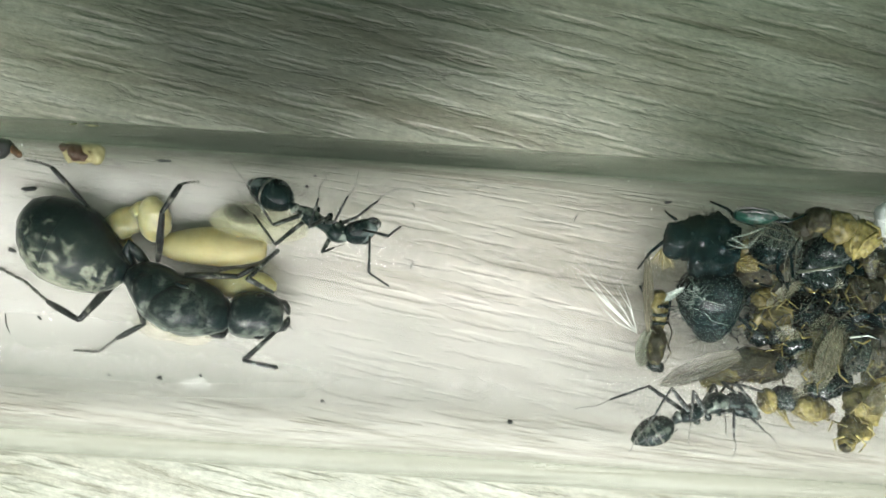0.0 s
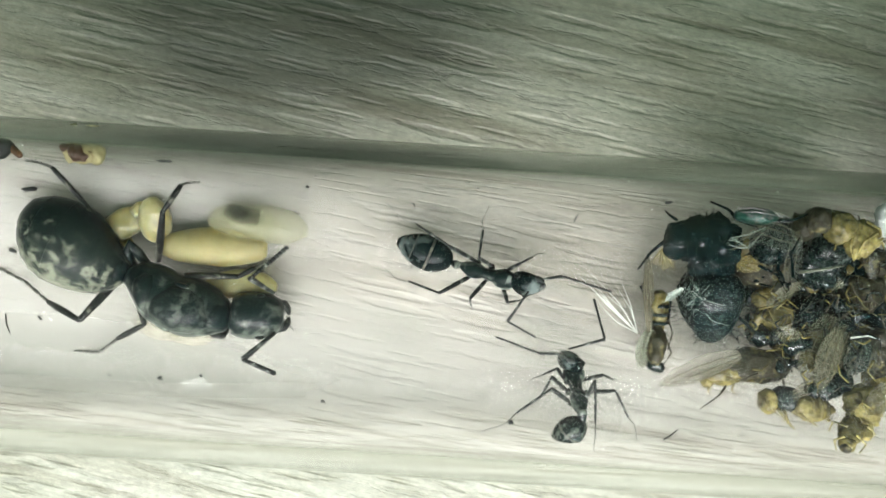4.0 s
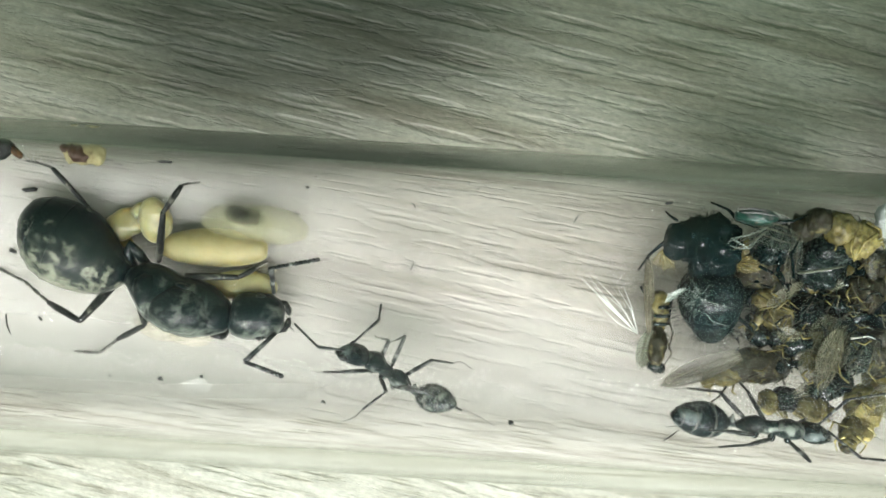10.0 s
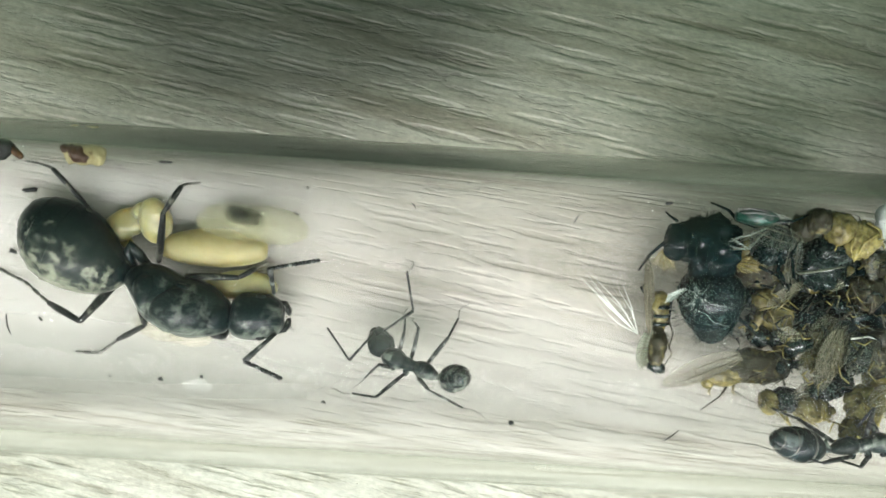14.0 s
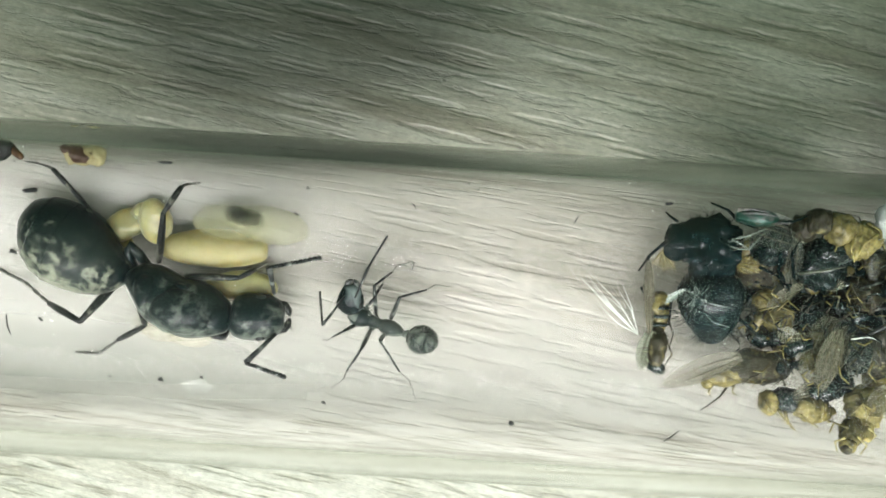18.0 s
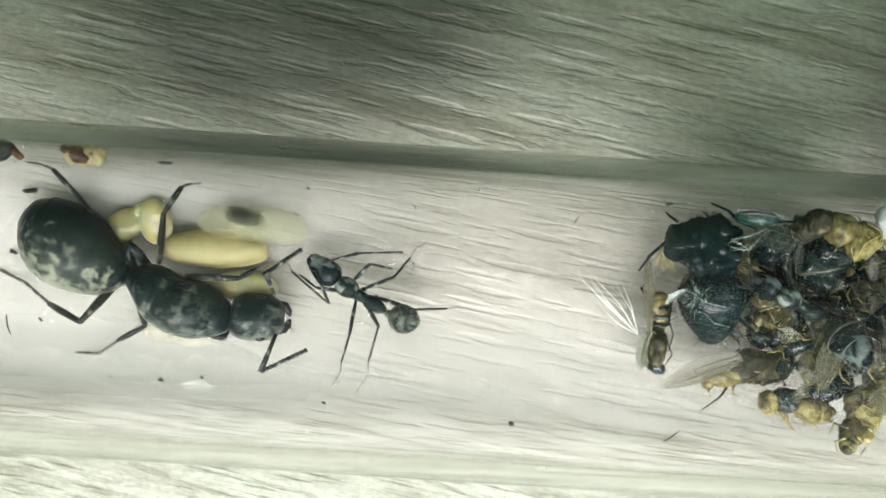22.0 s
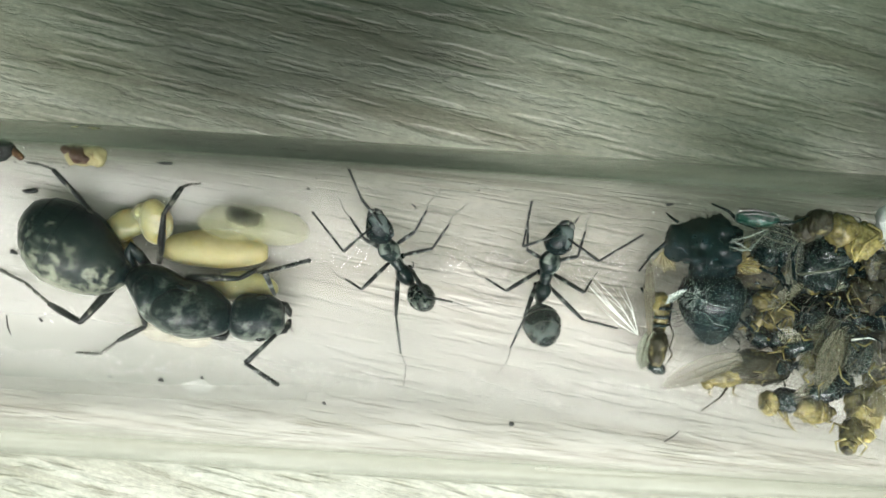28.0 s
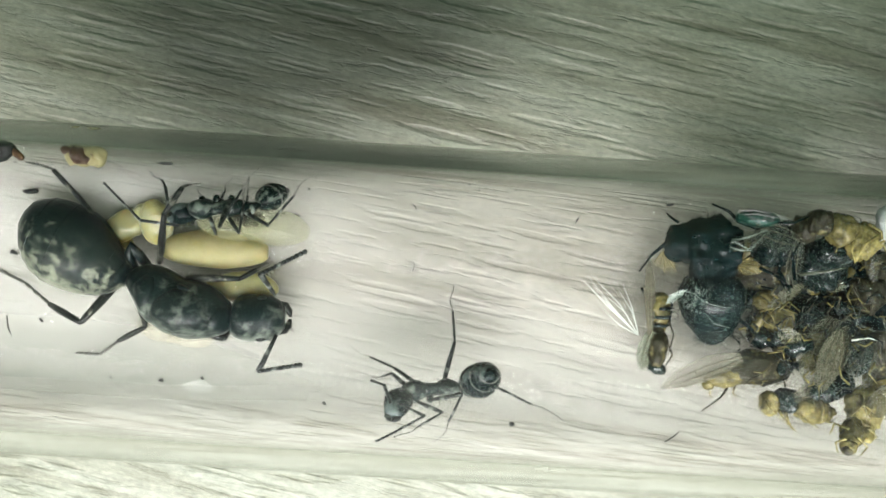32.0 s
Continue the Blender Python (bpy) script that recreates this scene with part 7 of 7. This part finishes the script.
    swing(WORKER_B["frontright"], 1.00, -0.34, -0.42, [
        (0, 13, -47, -113), (1, 33, -52, -143), (2, 36, -55, -145), (2.5, -9, -47, -74), (3, 6, -37, -104), (3.5, 14, -39, -120), (5.5, 25, -69, -123),
        (6, 22, -69, -119), (7, 60, -81, -156), (8, -69, -63, -1), (9, -49, -83, -37), (10, 10, -67, -103), (11, 15, -42, -119), (12, 11, -34, -115),
        (13, 2, -66, -93), (14, 1, -59, -91), (16.5, 18, -76, -112), (17, -14, -83, -75), (18, 22, -63, -121), (19, -7, -49, -77), (20, 3, -9, -102),
        (21, 7, -57, -100), (22, 4, -26, -101), (23, 17, -57, -117), (24, 10, -56, -106), (25, 9, -48, -106), (25.5, -9, -52, -75),
        (27.5, -14, -70, -72), (28, -6, -24, -74), (29, 10, -34, -112), (30, 35, -47, -149), (30.12, 3, -38, -95), (30.25, -9, -15, -59),
        (30.38, -4, 10, -27), (30.5, 15, 28, 11), (31, 12, 26, 12), (31.5, -29, 8, 57), (32, -69, 25, 102),
    ])
    swing(WORKER_B["frontright_shin"], 1.70, 0.00, 0.00, [
        (0, -126, 69, -141), (1, 122, 32, 162), (2, 170, 27, 178), (2.5, 84, 47, 128), (3, 74, 44, 123), (3.5, 103, 63, 128), (5.5, 76, 27, 145),
        (6, 74, 27, 144), (7, 130, 27, 167), (8, 117, 52, 147), (9, 69, 22, 148), (10, 65, 31, 133), (11, 38, 44, 81), (12, 35, 31, 97),
        (13, 54, 27, 130), (14, 61, 70, 80), (16.5, 109, 41, 150), (17, 140, 42, 164), (18, 175, 74, 176), (18.5, 72, 60, 103), (19, 39, 31, 103),
        (20, 6, 7, 78), (21, 42, 25, 121), (21.5, 25, 64, 39), (22, -36, 41, -82), (22.5, -33, 73, -43), (23, 80, 68, 103), (24, 50, 32, 116),
        (25, 47, 24, 128), (25.5, 39, 26, 113), (27.5, 86, 33, 145), (27.75, 37, 46, 77), (28, 4, 18, 23), (29, 25, 31, 76), (30, 117, 40, 155),
        (30.12, 91, 16, 164), (30.25, 62, -2, -177), (30.38, 29, -8, -151), (30.5, -3, 2, -127), (31, -21, 10, -132), (31.5, -52, -0, 180),
        (32, -68, -29, 139),
    ])
    swing(WORKER_B["midright"], 0.25, -0.36, -0.48, [
        (0, 83, -57, 162), (1, -168, -63, 81), (2, -149, -66, 67), (2.5, 23, -50, -130), (3, 16, -41, -123), (3.5, 25, -40, -140), (5.5, 4, -36, -99),
        (6, 3, -0, -110), (7, 0, 3, -92), (8, 11, -52, -108), (9, -0, -50, -90), (10, 3, -61, -94), (11, 14, -49, -114), (12, 22, -49, -128),
        (13, -5, -57, -82), (14, 1, -65, -92), (16.5, -4, -59, -84), (17, 10, -65, -103), (18, -13, -53, -68), (19, 11, -27, -119), (20, 8, -52, -104),
        (21, 1, -24, -94), (22, 16, -37, -123), (23, 21, -37, -135), (24, 15, -38, -122), (25, 1, -33, -93), (25.5, -5, -50, -81),
        (27.5, 7, -28, -108), (28, -1, -36, -88), (29, 26, -37, -143), (30, 8, -49, -105), (30.5, -0, -51, -89), (31, 53, -55, -168),
        (31.5, 53, -18, 153), (32, 30, 10, 115),
    ])
    swing(WORKER_B["midright_shin"], 2.40, 0.00, 0.00, [
        (0, -73, 25, -147), (1, -120, -24, 166), (2, -120, -30, 162), (2.25, -155, 3, -179), (2.5, 173, 41, 177), (3, -160, 70, -166),
        (3.5, -77, 64, -104), (5.5, -49, 72, -63), (6, -4, 16, -32), (6.5, -1, -4, 15), (7, -13, -21, 64), (7.5, 11, 22, 52), (8, 45, 65, 66),
        (9, 45, 38, 101), (10, 84, 33, 143), (11, 57, 53, 95), (12, 72, 61, 102), (13, 59, 42, 111), (14, 107, 56, 137), (16.5, -129, 63, -147),
        (17, 138, 53, 159), (18, -84, 68, -107), (19, 10, 36, 31), (19.5, 50, 73, 64), (20, 162, 57, 170), (20.5, 48, 61, 74), (21, 10, 18, 57),
        (22, 19, 69, 27), (23, 39, 69, 54), (24, 59, 50, 101), (25, 43, 24, 124), (25.5, 75, 25, 148), (26.5, 76, 52, 117), (27.5, 33, 71, 45),
        (28, 22, 54, 41), (28.5, -23, 60, -39), (29, -43, 39, -97), (29.5, -103, 66, -125), (30, 164, 55, 172), (30.5, 176, 56, 178),
        (31, -133, 49, -158), (31.5, 153, 52, 167), (32, 96, 33, 150),
    ])
    swing(WORKER_B["hindright"], -0.55, -0.36, -0.45, [
        (0, 95, -51, 146), (1, 64, -75, -164), (2, 81, -65, 170), (2.12, -54, -77, -28), (2.25, -56, -43, 2), (2.38, -40, -11, 24), (2.5, -14, 12, 53),
        (3, -6, 12, 15), (3.25, -36, -37, -19), (3.5, 86, -84, 180), (5.5, 55, -61, -165), (6, 44, -53, -158), (7, 17, -49, -119), (8, 14, -40, -118),
        (9, 25, -54, -129), (10, 40, -53, -152), (11, 36, -39, -159), (12, 40, -36, -168), (13, 32, -45, -147), (14, 30, -60, -134),
        (16.5, 53, -69, -157), (17, 51, -79, -147), (18, 8, -64, -101), (19, 61, -64, -169), (20, 14, -39, -118), (21, 24, -37, -140),
        (22, 34, -33, -161), (23, 42, -39, -167), (24, 37, -51, -149), (25, 23, -50, -130), (25.5, 28, -58, -132), (27.5, 31, -68, -130),
        (28, 46, -61, -154), (29, 38, -12, 162), (30, 47, -48, -166), (30.5, 19, -55, -120), (30.75, 110, -55, 137), (31, 130, -10, 102),
        (31.5, 128, -56, 124), (32, 9, -71, -101),
    ])
    swing(WORKER_B["hindright_shin"], 2.70, 0.00, 0.00, [
        (0, -34, 24, -110), (1, -43, 16, -141), (2, -13, 7, -122), (2.25, 9, -1, -171), (2.5, 30, 11, 141), (3, 101, 20, 164), (3.25, 54, -2, -176),
        (3.5, 4, -1, -146), (5.5, -45, 33, -108), (6, -32, 29, -96), (7, -49, 58, -79), (8, -30, 47, -63), (9, -109, 82, -116), (10, -158, 71, -165),
        (11, 27, 83, 30), (12, -10, 80, -12), (13, 113, 74, 127), (14, 93, 76, 107), (16.5, 112, 41, 152), (17, 126, 41, 158), (17.5, -172, 63, -175),
        (18, -90, 53, -127), (19, -150, 54, -164), (20, -40, 72, -53), (21, -33, 72, -44), (22, -28, 60, -47), (23, -45, 59, -73), (24, -95, 65, -119),
        (25, 148, 75, 155), (25.5, 150, 63, 162), (27.5, -162, 59, -170), (28, -54, 41, -108), (28.5, -15, 34, -48), (29, -0, 6, -7),
        (29.5, 1, -2, -52), (30, 7, -6, -98), (30.5, -20, 9, -132), (31, -66, 14, -159), (32, -88, 36, -143),
    ])
    glide(WORKER_B["feelerright"], [
        (0, 2.55, -1.05, 0.01, -31, -21, 113), (1, 1.27, -1.04, 0.90, -88, -35, 144), (2, 1.40, -1.18, 0.75, -71, -42, 124),
        (2.25, 2.18, -0.79, 0.52, -13, -55, 24), (2.5, 2.95, -0.40, 0.29, 7, -19, -43), (2.75, 2.08, -0.06, 0.82, 37, -38, -88),
        (3, 1.21, 0.27, 1.35, 75, -30, -141), (3.5, 1.50, 0.36, 1.39, 38, -30, -104), (5.5, 2.04, 0.67, 1.20, 33, -33, -90),
        (6, 2.41, 0.85, 0.84, 29, -14, -129), (6.5, 2.42, 0.85, 0.83, 48, -51, -85), (7, 2.42, 0.85, 0.83, -37, -74, 48),
        (7.5, 2.43, 0.88, 0.78, 76, -65, -102), (8, 2.44, 0.91, 0.74, 67, -31, -135), (9, 2.13, 0.83, 1.06, 41, -21, -128),
        (10, 2.12, 0.61, 1.21, 32, -25, -104), (11, 2.45, 0.42, 1.10, 35, -20, -122), (12, 2.40, 0.27, 1.19, 36, -27, -106),
        (13, 2.07, 0.35, 1.33, 26, -19, -108), (14, 2.24, -1.22, 0.34, 37, -20, -126), (16.5, 1.67, -0.71, 1.25, 97, -66, -120),
        (17, 1.70, -0.61, 1.30, 79, -50, -122), (18, 1.51, -0.73, 1.23, 39, -35, -96), (19, 2.14, -0.19, 1.34, 0, -0, -112),
        (20, 2.33, -0.42, 1.19, -3, 2, -116), (21, 2.21, 0.05, 1.32, 3, -2, -98), (22, 2.86, -0.45, 0.54, -11, 5, -130),
        (23, 1.96, -0.73, 1.19, 19, -11, -122), (24, 2.20, -0.84, 1.02, -5, 3, -122), (24.5, 2.31, -0.82, 0.95, 26, -20, -105),
        (25, 2.42, -0.79, 0.89, 59, -49, -102), (25.5, 2.56, -0.30, 1.05, 19, -11, -120), (27.5, 2.78, -0.06, 0.85, 44, -41, -94),
        (27.75, 2.74, -0.32, 0.79, 13, -36, -39), (28, 2.70, -0.59, 0.73, -0, -14, 2), (29, 2.31, -1.09, 0.60, 20, -44, -46),
        (30, 1.96, -1.26, 0.54, 7, -19, -43), (30.5, 1.51, -1.28, 0.58, -8, 10, -78), (31, 1.31, -1.23, 0.62, 12, -10, -102),
        (31.5, 2.06, -0.29, 0.54, -16, 18, -85), (32, 2.81, 0.64, 0.45, -44, 50, -82),
    ])
    swing(WORKER_B["whipright"], 2.00, 0.00, 0.00, [
        (0, -85, 52, -125), (0.5, -155, 68, -163), (1, 131, 54, 154), (2, -145, 67, -157), (2.5, 14, 56, 26), (3, 175, 46, 178), (3.25, 101, 56, 133),
        (3.5, 43, 33, 106), (5.5, 8, 8, 90), (6, 27, 17, 117), (6.5, 59, 10, 162), (7, 77, -16, -161), (7.5, 125, 26, 166), (8, -151, 76, -157),
        (9, 48, 70, 65), (10, 31, 70, 43), (11, -5, 47, -12), (11.5, 16, 43, 41), (12, 25, 28, 83), (13, 43, 65, 62), (13.5, 8, 17, 49),
        (14, -20, -30, 65), (15.25, -0, -1, 5), (16.5, -16, 31, -54), (17, -7, 45, -16), (18, -23, 48, -50), (18.5, 6, 20, 32), (19, -13, -11, 95),
        (20, -8, -9, 85), (21, -22, -37, 61), (22, 4, -25, -20), (22.5, -8, -32, 26), (23, -22, -29, 74), (24, -18, -23, 77), (24.25, -28, -15, 123),
        (24.5, -29, -4, 166), (24.75, -22, 6, -151), (25, -10, 8, -107), (25.25, -6, 23, -30), (25.5, 11, 22, 53), (27.5, 63, 55, 99),
        (27.75, 5, 26, 20), (28, 4, -24, -18), (28.5, -0, 20, -1), (29, 18, 63, 29), (30, 14, 56, 26), (30.5, 72, 43, 122), (31, 126, 44, 157),
        (31.5, 41, 48, 80), (32, 1, 3, 51),
    ])
    swing(QUEEN_ANT["feelerleft"], -9.16, -2.44, 3.20, [
        (0, -108, -56, 138), (3, -104, -58, 134), (6, -99, -59, 128), (7.5, -67, -56, 103), (9, -44, -50, 82), (13, -46, -50, 84),
        (16.5, -47, -50, 87), (18, -46, -48, 87), (19, -26, -38, 68), (20, -41, -45, 84), (21, -45, -49, 85), (22, -59, -57, 93), (23, -51, -51, 90),
        (25, -51, -51, 90), (28, -60, -55, 96), (31, -63, -52, 102), (32, -72, -56, 107),
    ])
    swing(QUEEN_ANT["whipleft"], 2.25, 0.00, 0.00, [
        (0, 66, 33, 131), (3, 88, 46, 133), (6, 104, 62, 129), (7.5, 144, 65, 157), (9, -123, 74, -136), (13, -128, 71, -141), (16.5, -57, 64, -83),
        (18, -55, 62, -82), (19, -136, 67, -150), (20, -84, 70, -104), (21, -80, 76, -93), (22, 109, 62, 134), (23, 153, 58, 165), (25, 172, 58, 176),
        (28, 177, 67, 178), (31, -81, 73, -99), (32, 158, 79, 161),
    ])
    swing(QUEEN_ANT["feelerright"], -9.02, -4.63, 3.48, [
        (0, 37, -15, -136), (6, 40, -16, -139), (9, 36, -15, -135), (13, 38, -16, -137), (19, 35, -15, -134), (20.5, 33, -15, -131),
        (22, 18, -13, -110), (23, 15, -12, -103), (24.5, 25, -14, -122), (28, 37, -16, -135), (30, 33, -15, -131), (32, 20, -13, -114),
    ])
    swing(QUEEN_ANT["whipright"], 2.25, 0.00, 0.00, [
        (0, -21, -15, 111), (6, -9, -7, 104), (9, -5, -4, 108), (13, -2, -1, 105), (19, -1, -1, 109), (20.5, 10, 6, 114), (22, 36, 14, 139),
        (23, 24, 20, 99), (24.5, 3, 2, 107), (28, -3, -2, 97), (30, -4, -3, 101), (32, -18, -11, 118),
    ])
    rest = CREEPER.matrix_basis.copy()
    walk(CREEPER, [(t, Matrix.Translation((d * MM, 0, 0)) @ rest) for t, d in ((0, 0.8), (3.5, 0.7), (6, 0.55), (9, 0.4), (13, 0.08), (17, -0.1), (19, -0.2), (23, 0.12), (28, 0.08), (32, 0.08))])


motions()
